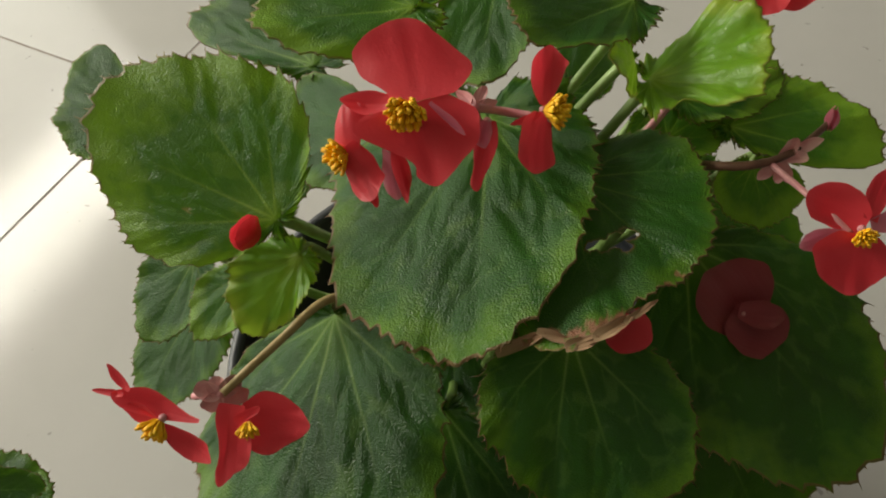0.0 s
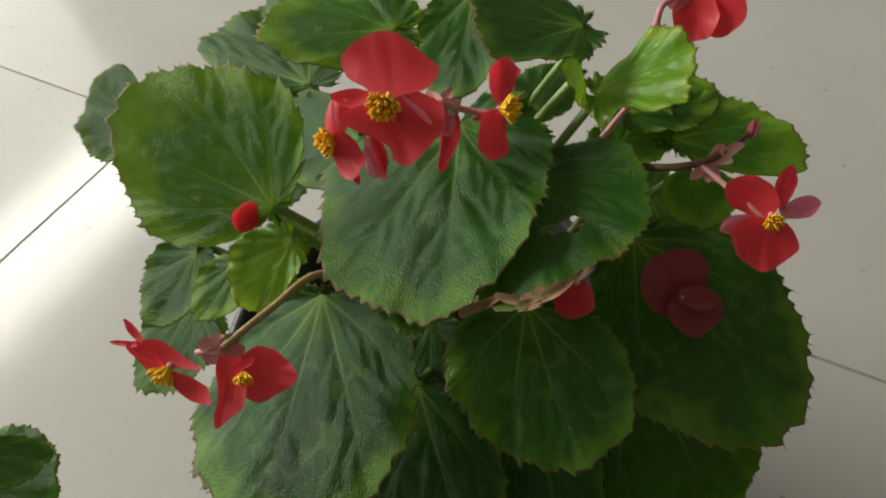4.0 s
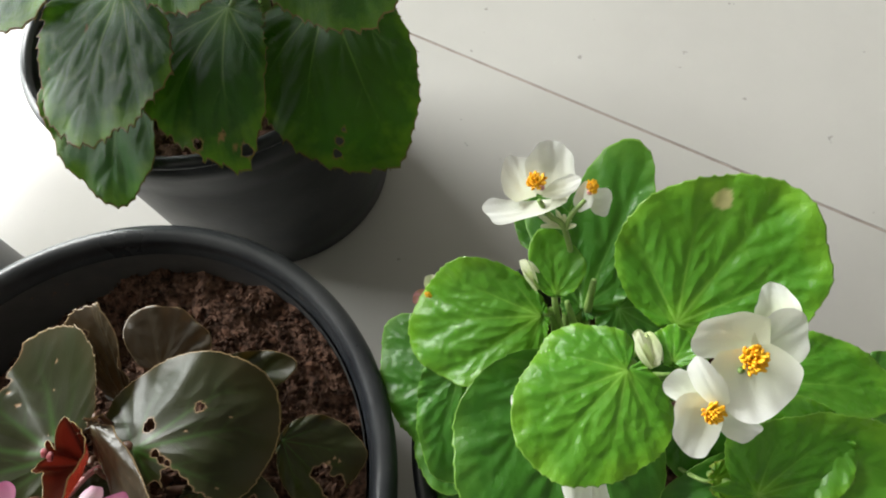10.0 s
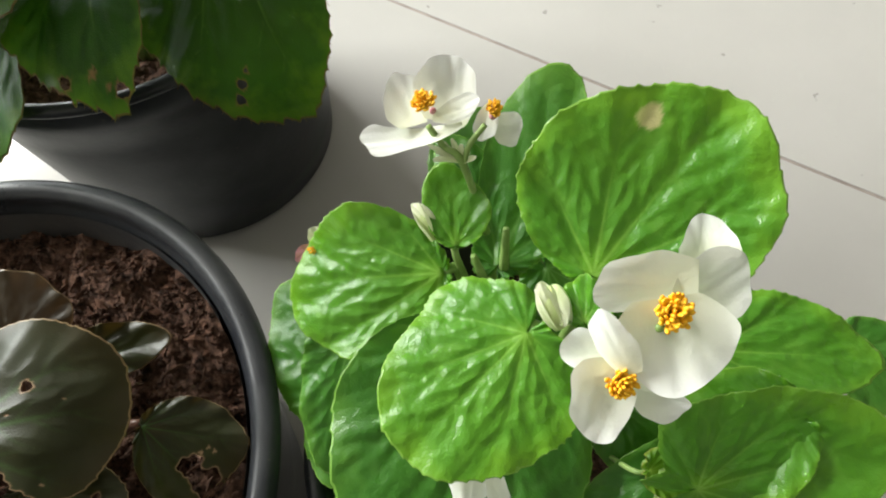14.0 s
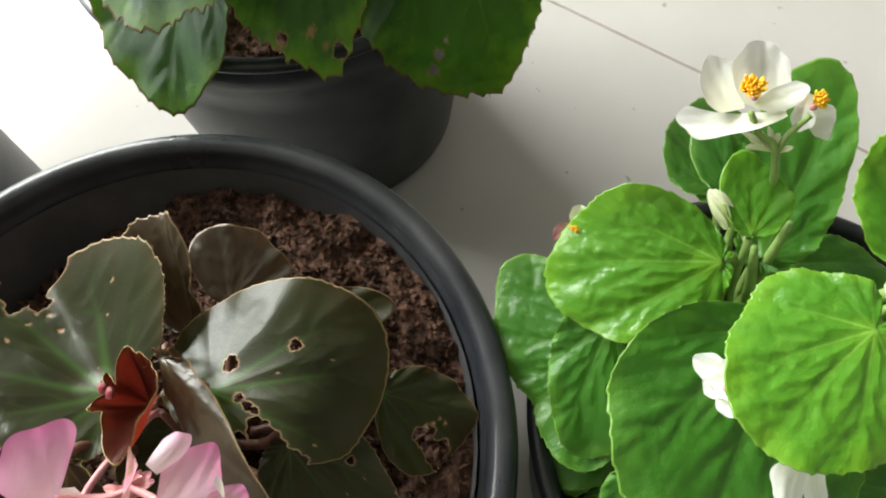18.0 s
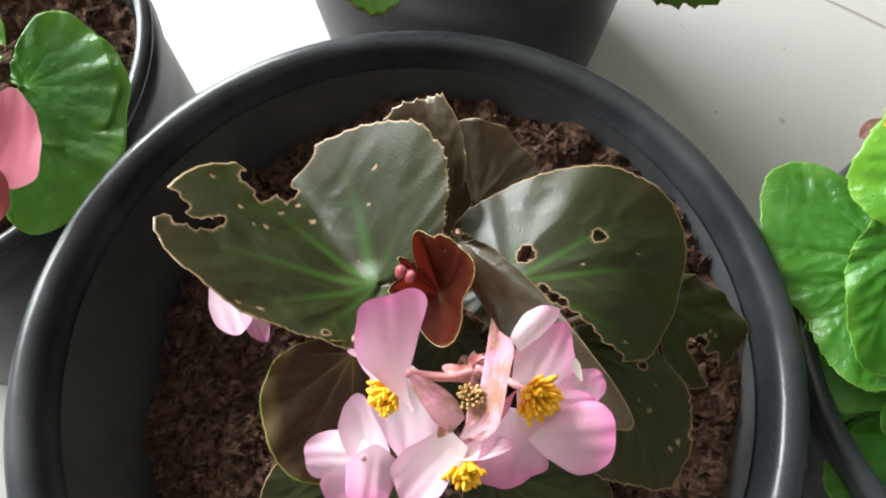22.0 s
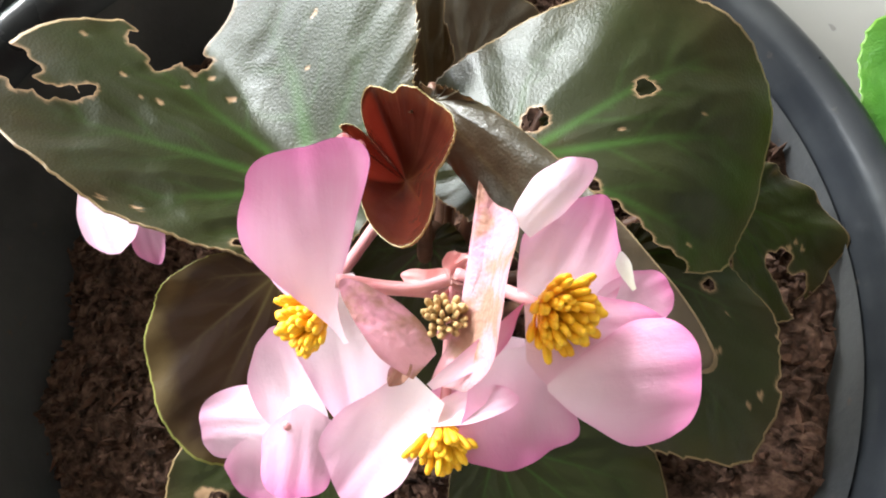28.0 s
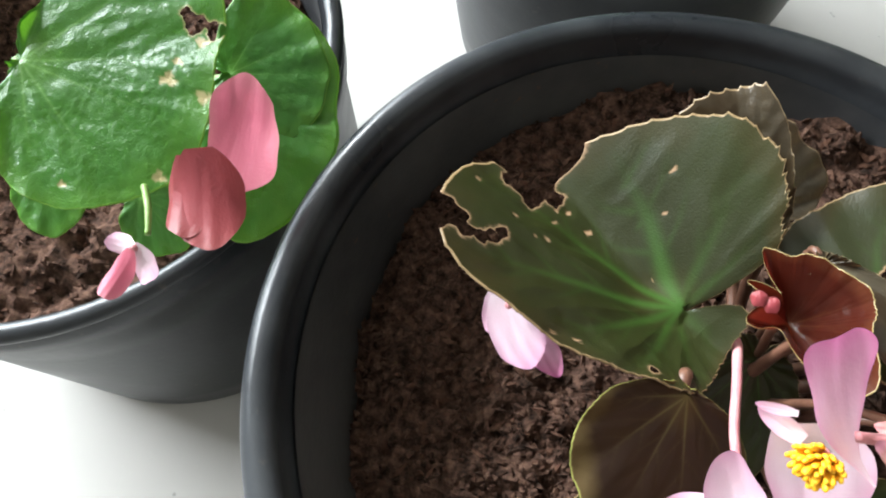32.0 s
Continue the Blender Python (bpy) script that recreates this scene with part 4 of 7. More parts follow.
leaf(red_plant, FRESH, (-0.0192, 0.1613, 0.3400), (-0.0643, 0.1550, 0.3450), (0.0000, -0.1200, 0.9900), 0.0195, 0.0260, pleat=1, seed=16, curl=1.3, back=(0.21, 0.21), point=0.03, lobes=(-0.08, -0.44, -0.23, 0.01, 0.03, -0.17, 0.37, 0.21))
leaf(red_plant, DEEP, (0.0102, 0.2311, 0.3100), (-0.0020, 0.1707, 0.3000), (-0.0299, -0.1576, 0.9870), 0.0214, 0.0218, pleat=1.0, seed=17)
leaf(red_plant, DEEP, (0.0481, 0.1708, 0.3300), (0.0125, 0.1447, 0.3420), (0.3413, -0.0339, 0.9394), 0.0149, 0.0365, pleat=1.0, seed=18)
leaf(red_plant, DEEP, (-0.1449, 0.1834, 0.2850), (-0.1680, 0.1773, 0.2900), (0.2209, -0.0360, 0.9746), 0.0227, 0.0432, pleat=1.0, seed=19)
leaf(red_plant, LIME, (-0.0604, 0.1068, 0.2920), (-0.0779, 0.0853, 0.2820), (-0.0030, -0.4197, 0.9077), 0.0104, 0.0170, pleat=1.8, seed=20, curl=2.8)
leaf(red_plant, DEEP, (-0.1163, 0.1314, 0.2550), (-0.1384, 0.1057, 0.2380), (-0.1799, -0.4305, 0.8845), 0.0163, 0.0193, pleat=1.0, seed=21)
leaf(red_plant, DEEP, (-0.1326, 0.1357, 0.2150), (-0.1648, 0.0991, 0.1900), (-0.2239, -0.4076, 0.8853), 0.0286, 0.0199, pleat=1.0, seed=22)
leaf(red_plant, FRESH, (-0.0915, 0.1166, 0.2650), (-0.1062, 0.0965, 0.2580), (-0.0137, -0.3195, 0.9475), 0.0129, 0.0123, pleat=1.0, seed=23)
leaf(red_plant, DEEP, (-0.0425, 0.1675, 0.2850), (-0.0709, 0.1526, 0.2750), (-0.2324, -0.1969, 0.9525), 0.0175, 0.0432, pleat=1.0, seed=24)
leaf(red_plant, DEEP, (-0.0255, 0.1061, 0.2850), (-0.0144, 0.0714, 0.2850), (-0.0687, -0.0220, 0.9974), 0.0143, 0.0134, pleat=1.0, seed=25)
leaf(red_plant, DEEP, (0.0352, 0.1893, 0.2750), (0.0490, 0.2128, 0.2800), (0.0011, -0.2088, 0.9780), 0.0184, 0.0143, pleat=1.0, seed=26)
leaf(red_plant, FRESH, (0.0663, 0.1579, 0.2800), (0.0902, 0.1710, 0.2850), (0.0348, -0.4099, 0.9115), 0.0159, 0.0134, pleat=1.0, seed=27)
leaf(red_plant, LIME, (0.0480, 0.1560, 0.3190), (0.0392, 0.1453, 0.3280), (0.8211, -0.2462, 0.5149), 0.0110, 0.0083, pleat=1.0, seed=28, curl=1.8, back=0.1)
leaf(red_plant, FRESH, (0.0730, 0.1694, 0.2880), (0.1125, 0.1832, 0.2830), (0.1815, -0.1692, 0.9687), 0.0273, 0.0138, pleat=1.0, seed=29)
leaf(red_plant, FRESH, (0.0665, 0.1853, 0.2620), (0.0743, 0.1632, 0.2500), (-0.0303, -0.4859, 0.8735), 0.0194, 0.0108, pleat=1.0, seed=30)
leaf(red_plant, DEEP, (-0.0906, 0.2068, 0.2620), (-0.0827, 0.1612, 0.2500), (-0.0183, -0.2571, 0.9662), 0.0206, 0.0200, pleat=1.1, seed=48)
leaf(red_plant, DEEP, (-0.0166, 0.1158, 0.2150), (-0.0370, 0.0750, 0.2050), (-0.0597, -0.2095, 0.9760), 0.0284, 0.0278, pleat=1.1, seed=49)
leaf(white_plant, BRIGHT, (0.1860, -0.0760, 0.2130), (0.1315, -0.0786, 0.1960), (-0.2489, -0.4358, 0.8650), 0.0248, 0.0254, pleat=1.25, seed=31, back=(0.05, 0.05), arch=0.07, teeth=0.5, spines=False, point=0.03, lobes=(-0.01, -0.03, 0.04, -0.01, -0.06, 0.1, -0.15, -0.01), broad=2.6, puff=0.0003, fine=2.6)
leaf(white_plant, BRIGHT, (0.2113, -0.1047, 0.2416), (0.1844, -0.1377, 0.2367), (-0.0300, -0.1200, 0.9900), 0.0241, 0.0255, pleat=1.25, seed=32, back=(0.2, 0.2), cup=-0.005, teeth=0.5, spines=False, point=0.03, lobes=(-0.38, 0.13, -0.02, -0.05, 0.06, -0.04, 0.29, 0.19), broad=2.6, puff=0.0003, fine=2.6)
leaf(white_plant, BRIGHT, (0.2290, -0.0870, 0.2400), (0.2620, -0.0460, 0.2660), (-0.1431, -0.4454, 0.8839), 0.0341, 0.0306, pleat=1.25, fine=2.6, seed=33, back=(0.07, 0.07), teeth=0.5, spines=False, cup=0.003, spots=((0.0418, -0.0134, 0.0036),), point=0.03, lobes=(0.08, 0.38, -0.05, -0.04, 0.01, -0.01, 0.11, 0), broad=2.6, puff=0.0003)
leaf(white_plant, MID, (0.2040, -0.0670, 0.2020), (0.2270, -0.0030, 0.2220), (0.0025, -0.2991, 0.9542), 0.0199, 0.0148, pleat=1.25, seed=34, teeth=0.5, spines=False, back=(0.07, 0.07), point=0.03, lobes=(0.35, 0.01, -0.37, 0.22, -0.11, 0.33, 0, 0), broad=2.6, puff=0.0003, fine=2.6)
leaf(white_plant, MID, (0.1968, -0.0473, 0.2050), (0.1825, -0.0194, 0.2100), (0.0764, -0.1375, 0.9876), 0.0096, 0.0129, pleat=1.25, seed=35, teeth=0.5, spines=False, broad=2.6, puff=0.0003)
leaf(white_plant, BRIGHT, (0.1908, -0.0718, 0.2250), (0.1880, -0.0497, 0.2332), (0.0228, -0.3470, 0.9376), 0.0099, 0.0108, pleat=1.25, seed=36, teeth=0.5, spines=False, back=(0.05, 0.05), point=0.03, cup=0.002, stalk=0.0014, lobes=(-0, -0.09, -0.17, 0.18, -0.1, 0.12, 0.16, -0.11), broad=2.6, puff=0.0003)
leaf(white_plant, MID, (0.1560, -0.0936, 0.1960), (0.1451, -0.1332, 0.1700), (-0.1785, -0.5052, 0.8443), 0.0158, 0.0152, pleat=1.25, seed=37, teeth=0.5, spines=False, back=(0.05, 0.05), point=0.03, lobes=(0, 0, 0.18, 0.15, -0.22, 0.17, 0.72, 0.01), broad=2.6, puff=0.0003, fine=2.6)
leaf(white_plant, MID, (0.2073, -0.0935, 0.2050), (0.1825, -0.1516, 0.1920), (0.0786, -0.2497, 0.9651), 0.0415, 0.0404, pleat=1.25, seed=38, teeth=0.5, spines=False, back=(0.05, 0.05), point=0.03, lobes=(0, 0, 0, 0.09, 0.13, -0, 0.07, 0), broad=2.6, puff=0.0003, fine=2.6)
leaf(white_plant, MID, (0.1590, -0.0982, 0.1780), (0.1208, -0.1126, 0.1600), (-0.3305, -0.2577, 0.9079), 0.0391, 0.0401, pleat=1.25, seed=39, teeth=0.5, spines=False, back=(0.05, 0.05), point=0.03, lobes=(-0, -0, -0.02, -0.19, -0.1, 0.02, 0.3, 0.02), broad=2.6, puff=0.0003, fine=2.6)
leaf(white_plant, MID, (0.1587, -0.1120, 0.1650), (0.1510, -0.1440, 0.1450), (-0.2348, -0.4749, 0.8481), 0.0150, 0.0192, pleat=1.25, seed=40, teeth=0.5, spines=False, broad=2.6, puff=0.0003)
leaf(white_plant, BRIGHT, (0.2613, -0.1350, 0.2050), (0.3057, -0.1248, 0.2150), (-0.0500, -0.4500, 0.8900), 0.0245, 0.0176, pleat=1.25, seed=41, teeth=0.5, spines=False, back=(0.5, 0.5), point=0.03, lobes=(-0.53, 0.08, -0.03, 0.16, 0, 0, 0, 0), broad=2.6, puff=0.0003, fine=2.6)
leaf(white_plant, BRIGHT, (0.2711, -0.0924, 0.2000), (0.3223, -0.0911, 0.2000), (-0.0000, 0.0000, 1.0000), 0.0218, 0.0177, pleat=1.25, seed=42, teeth=0.5, spines=False, broad=2.6, puff=0.0003)
leaf(white_plant, MID, (0.3282, -0.0802, 0.1700), (0.3569, -0.0865, 0.1700), (-0.0000, 0.0000, 1.0000), 0.0173, 0.0220, pleat=1.25, seed=43, teeth=0.5, spines=False, broad=2.6, puff=0.0003)
leaf(white_plant, MID, (0.1979, -0.0347, 0.1900), (0.1979, 0.0091, 0.1900), (-0.0000, 0.0000, 1.0000), 0.0238, 0.0213, pleat=1.25, seed=44, teeth=0.5, spines=False, broad=2.6, puff=0.0003)
leaf(white_plant, BRIGHT, (0.2258, -0.1015, 0.2430), (0.2260, -0.0903, 0.2473), (-0.4420, -0.3125, 0.8409), 0.0080, 0.0080, pleat=1.25, seed=45, teeth=0.5, spines=False, curl=3.2, back=0.15, stalk=0.001, broad=2.6, puff=0.0003)
leaf(white_plant, MID, (0.1797, -0.1447, 0.1500), (0.1665, -0.1683, 0.1250), (-0.2857, -0.6162, 0.7340), 0.0188, 0.0198, pleat=1.25, seed=46, teeth=0.5, spines=False, broad=2.6, puff=0.0003)
leaf(white_plant, MID, (0.1691, -0.1381, 0.1800), (0.1800, -0.1562, 0.1700), (-0.1371, -0.5404, 0.8301), 0.0080, 0.0166, pleat=1.25, seed=47, teeth=0.5, spines=False, broad=2.6, puff=0.0003)
leaf(white_plant, MID, (0.2431, -0.1093, 0.1900), (0.2550, -0.1303, 0.1800), (-0.0620, -0.4574, 0.8871), 0.0188, 0.0128, pleat=1.25, seed=48, teeth=0.5, spines=False, broad=2.6, puff=0.0003)
leaf(white_plant, MID, (0.2222, -0.0595, 0.1850), (0.2509, -0.0937, 0.1750), (0.0092, -0.2736, 0.9618), 0.0295, 0.0185, pleat=1.25, seed=49, teeth=0.5, spines=False, broad=2.6, puff=0.0003)
leaf(white_plant, MID, (0.1864, -0.1194, 0.1650), (0.2084, -0.1583, 0.1500), (-0.0131, -0.3666, 0.9303), 0.0246, 0.0230, pleat=1.25, seed=50, teeth=0.5, spines=False, broad=2.6, puff=0.0003)
leaf(white_plant, BRIGHT, (0.2857, -0.1163, 0.2150), (0.2553, -0.1223, 0.2000), (-0.3941, -0.2263, 0.8908), 0.0215, 0.0184, pleat=1.25, seed=63, teeth=0.5, spines=False, broad=2.6, puff=0.0003)
leaf(white_plant, MID, (0.2923, -0.1375, 0.1950), (0.2621, -0.1451, 0.1850), (-0.2729, -0.1622, 0.9483), 0.0113, 0.0128, pleat=1.25, seed=64, teeth=0.5, spines=False, broad=2.6, puff=0.0003)
leaf(white_plant, MID, (0.1685, -0.1068, 0.1680), (0.1442, -0.1423, 0.1480), (-0.1029, -0.4347, 0.8947), 0.0199, 0.0241, pleat=1.25, seed=65, teeth=0.5, spines=False, broad=2.6, puff=0.0003)
leaf(white_plant, MID, (0.1869, -0.1285, 0.1600), (0.1656, -0.1479, 0.1480), (-0.1469, -0.3994, 0.9049), 0.0234, 0.0118, pleat=1.25, seed=66, teeth=0.5, spines=False, fine=2, holes=((0.02, 0.0097, 0.003),), broad=2.6, puff=0.0003)
leaf(white_plant, MID, (0.1886, -0.1464, 0.1500), (0.1480, -0.1676, 0.1420), (-0.0616, -0.2469, 0.9671), 0.0197, 0.0164, pleat=1.25, seed=67, teeth=0.5, spines=False, broad=2.6, puff=0.0003)
leaf(white_plant, MID, (0.2756, -0.1206, 0.1950), (0.2311, -0.1423, 0.1800), (-0.2373, -0.1737, 0.9558), 0.0226, 0.0108, pleat=1.25, seed=68, teeth=0.5, spines=False, broad=2.6, puff=0.0003)
leaf(white_plant, BRIGHT, (0.2526, -0.1292, 0.1850), (0.2606, -0.1414, 0.1780), (0.1071, -0.4414, 0.8909), 0.0126, 0.0080, pleat=1.25, seed=69, teeth=0.5, spines=False, curl=2.5, broad=2.6, puff=0.0003)
leaf(white_plant, LIME, (0.2513, -0.1292, 0.1950), (0.2649, -0.1294, 0.1920), (0.2114, -0.1217, 0.9698), 0.0080, 0.0080, pleat=1.25, seed=70, teeth=0.5, curl=3, spines=False, stalk=0.001, broad=2.6, puff=0.0003)
leaf(bronze_plant, BRONZE, (-0.0074, -0.1355, 0.1842), (-0.0755, -0.1347, 0.2083), (0.3090, 0.4100, 0.8570), 0.0258, 0.0407, pleat=1.8, seed=51, back=(0.18, 0.2), point=0.03, teeth=0.35, fine=3, wave=0.3, curl=0.3, creases=((0.82, 2),), holes=((0.0424, 0.0413, 0.0125), (0.0414, 0.0269, 0.0032), (0.0347, 0.0299, 0.0033), (0.0486, 0.0317, 0.0023), (0.0682, 0.0089, 0.0067), (0.0611, 0.0049, 0.0027), (0.057, 0.0048, 0.0024), (0.0535, 0.0063, 0.0022), (0.0508, 0.0088, 0.0018), (0.0116, -0.0222, 0.0011)), spots=((0.0374, 0.0122, 0.0008), (0.0239, 0.0209, 0.0011), (0.0535, -0.0143, 0.0007), (0.0516, -0.0153, 0.0004), (0.0558, -0.0141, 0.0006), (0.0314, -0.0189, 0.0006), (0.0302, -0.0193, 0.0004), (0.0467, 0.0174, 0.0007), (0.0336, 0.0255, 0.0007), (0.0407, -0.0211, 0.0006), (0.0376, -0.0187, 0.0006), (0.0462, -0.0179, 0.0006), (0.0104, 0.0288, 0.0005), (0.0087, 0.0209, 0.0004), (0.0063, 0.0077, 0.0003), (0.0408, 0.0119, 0.0005), (0.0343, 0.0209, 0.0009), (0.0301, 0.0261, 0.0009), (0.0582, 0.0262, 0.0008)), lobes=(0.12, 0.37, -0.01, -0.15, 0.06, 0.06, 0.03, -0.05), broad=7, bold=1.6)
leaf(bronze_plant, BRONZE, (0.0335, -0.1345, 0.2005), (0.0870, -0.1470, 0.1820), (0.2906, -0.1541, 0.9444), 0.0431, 0.0165, pleat=1.8, seed=52, back=(0.32, 0.32), teeth=0.3, fine=2.5, arch=0.2, wave=0.6, curl=0.5, holes=((0.001, -0.0103, 0.0022), (0.0008, -0.0086, 0.0015), (0.0165, -0.0226, 0.0018), (0.0083, -0.0016, 0.0015), (0.0116, -0.0005, 0.0014), (0.0143, -0.0001, 0.0012), (0.0174, 0.0042, 0.0034), (0.0228, 0.0066, 0.0041), (0.031, 0.0092, 0.0041), (0.0398, 0.0116, 0.0044), (0.0494, 0.0138, 0.0069), (0.0285, 0.0145, 0.0075), (0.0169, 0.0139, 0.0069), (0.0391, 0.0216, 0.008)), spots=((0.0156, -0.0129, 0.0007), (0.0289, -0.0228, 0.0003), (0.0351, 0.0024, 0.0004), (0.0311, -0.0462, 0.0006), (0.0392, -0.0445, 0.0006)), point=0.03, lobes=(0.16, 0.04, 0.08, -0.02, -0.31, 0.32, 0, 0), broad=7, bold=1.4)
leaf(bronze_plant, COPPER, (0.0130, -0.1138, 0.1821), (0.0036, -0.0813, 0.2075), (-0.4200, -0.4200, 0.8000), 0.0267, 0.0088, pleat=2.2, seed=53, teeth=0.9, spines=False, back=(0.05, 0.05), curl=2, fine=2.5, wave=2, holes=((0.0326, -0.0104, 0.0014),), point=0.03, lobes=(-0.01, -0.58, 0.13, 0.05, -0.06, 0.06, -0.03, -0))
leaf(bronze_plant, COPPER, (0.0195, -0.0964, 0.1720), (0.0262, -0.0654, 0.1800), (0.2543, -0.2922, 0.9219), 0.0187, 0.0150, pleat=1.5, seed=54, teeth=0.2, curl=1.6, wave=1.4, back=(0.05, 0.05), point=0.03, lobes=(0, 0.01, 0.22, -0.08, -0.1, 0.23, 0.01, 0))
leaf(bronze_plant, RUBY, (0.0139, -0.1400, 0.1974), (0.0256, -0.1558, 0.2044), (-0.4212, 0.0902, 0.9025), 0.0131, 0.0086, pleat=0.6, seed=55, teeth=0.3, back=(0.9, 0.9), curl=1, fine=2, fold=0, arch=0, point=0.03, wave=1, stalk=0.0014, lobes=(-0.19, 0.01, 0.16, -0.19, 0.47, -0.36, 0.33, -0.6), cup=0, bowl=0.013)
leaf(bronze_plant, BRONZE, (0.0825, -0.1230, 0.1760), (0.1159, -0.1247, 0.1600), (0.4237, -0.1217, 0.8976), 0.0132, 0.0231, pleat=1.5, seed=56, teeth=0.6, spines=False, curl=2, fine=2.5, holes=((0.0194, 0.0101, 0.004), (0.0257, 0.0145, 0.005), (0.0359, -0.009, 0.003)), spots=((0.0213, 0.005, 0.0009), (0.0234, 0.0029, 0.0007), (0.0258, 0.0037, 0.0007), (0.0281, -0.0092, 0.0005)), back=(0.05, 0.05), point=0.03, lobes=(0, 0.04, 0.08, -0.06, 0.02, 0.04, 0, 0))
leaf(bronze_plant, BRONZE, (0.0580, -0.1460, 0.1880), (0.0887, -0.1753, 0.1680), (0.3068, -0.2965, 0.9044), 0.0215, 0.0195, pleat=1.5, seed=57, teeth=0.6, spines=False, curl=1.6, fine=2.5, wave=1.4, holes=((0.0436, -0.0176, 0.005), (0.0239, -0.027, 0.003), (0.0155, -0.0124, 0.0012)), spots=((0.0411, -0.0086, 0.0009), (0.0418, -0.0058, 0.0007), (0.0281, -0.0067, 0.0006), (0.0328, -0.018, 0.0006), (0.0229, -0.0125, 0.0004), (0.0236, -0.0057, 0.0004), (0.0279, 0.0012, 0.0004)), lobes=(0, 0, 0, 0.05, 0.05, 0.02, 0, 0), back=(0.12, 0.12))
leaf(bronze_plant, UNDER, (-0.0075, -0.1605, 0.1930), (-0.0200, -0.1976, 0.1780), (0.1085, -0.4036, 0.9085), 0.0250, 0.0192, pleat=0.8, seed=58, back=(0.05, 0.05), teeth=0.25, point=0.03, lobes=(-0, -0, -0.01, 0.02, -0.11, 0.1, 0.17, -0.01))
leaf(bronze_plant, BRONZE, (-0.0012, -0.1886, 0.1600), (-0.0299, -0.2185, 0.1500), (0.0485, -0.3585, 0.9323), 0.0221, 0.0214, pleat=1.5, seed=59, teeth=0.4, fine=2, spines=False, holes=((0.0257, 0.0040, 0.0020),), spots=((0.0277, 0.0056, 0.0030), (0.0317, 0.0051, 0.0020),))
leaf(bronze_plant, BRONZE, (0.0387, -0.1831, 0.1600), (0.0755, -0.2040, 0.1500), (0.1247, -0.2411, 0.9625), 0.0284, 0.0231, pleat=1.5, seed=60, teeth=0.4)
leaf(bronze_plant, COPPER, (0.0173, -0.1279, 0.2070), (0.0682, -0.1709, 0.2093), (-0.3500, -0.4500, 0.8200), 0.0078, 0.0075, pleat=0.8, seed=61, teeth=0.3, back=0.05, arch=0.03, point=0, stalk=0.0012)
leaf(bronze_plant, BRONZE, (0.0440, -0.0985, 0.1660), (0.0804, -0.0888, 0.1708), (0.1000, -0.3000, 0.9400), 0.0125, 0.0115, pleat=1.5, seed=62, teeth=0.5, spines=False, curl=2.2, point=0.12)
leaf(rose_plant, MID, (-0.1986, -0.1036, 0.2053), (-0.1410, -0.1137, 0.1950), (0.1229, -0.2660, 0.9561), 0.0492, 0.0330, pleat=0.75, seed=71, teeth=0.2, back=(0.05, 0.05), fine=3, holes=((0.039, -0.0299, 0.0032), (0.0455, -0.0303, 0.003), (0.0355, -0.0319, 0.0016)), spots=((0.0401, -0.0112, 0.0024), (0.0404, -0.0171, 0.0014), (0.0516, -0.0102, 0.0022), (0.0437, -0.0253, 0.002), (0.0487, 0.0152, 0.0018), (0.0522, 0.0095, 0.0012), (0.0258, 0.0274, 0.0012)), point=0.03, lobes=(0.01, 0.43, -0.05, -0.03, -0.03, 0, 0.42, 0))
leaf(rose_plant, MID, (-0.1511, -0.0930, 0.1770), (-0.1151, -0.0928, 0.1680), (0.5000, -0.2000, 0.8400), 0.0429, 0.0420, pleat=0.75, seed=72, teeth=0.2)
leaf(rose_plant, MID, (-0.2109, -0.1178, 0.1650), (-0.2044, -0.1373, 0.1550), (0.1111, -0.4235, 0.8991), 0.0123, 0.0143, pleat=0.75, seed=73, teeth=0.2)
leaf(rose_plant, MID, (-0.1749, -0.1221, 0.1650), (-0.1590, -0.1343, 0.1550), (-0.0123, -0.6440, 0.7650), 0.0137, 0.0156, pleat=0.75, seed=74, teeth=0.2)
leaf(rose_plant, DEEP, (-0.1871, 0.0486, 0.2400), (-0.1652, 0.0518, 0.2320), (0.3673, -0.3239, 0.8719), 0.0080, 0.0127, pleat=0.75, seed=75)
leaf(rose_plant, DEEP, (-0.1983, 0.0376, 0.2300), (-0.1647, 0.0407, 0.2200), (0.2847, 0.0040, 0.9586), 0.0298, 0.0207, pleat=0.75, seed=76)
leaf(rose_plant, MID, (-0.1518, -0.0813, 0.1820), (-0.1218, -0.0713, 0.1760), (0.4500, -0.2000, 0.8700), 0.0309, 0.0252, pleat=0.5, seed=77, teeth=0.2, spines=False)
leaf(bronze_plant, BRONZE, (0.0173, -0.1428, 0.1720), (0.0082, -0.1794, 0.1580), (0.0500, -0.3000, 0.9500), 0.0165, 0.0200, pleat=1.5, seed=63, teeth=0.4, fine=2, spines=False, holes=(), spots=())

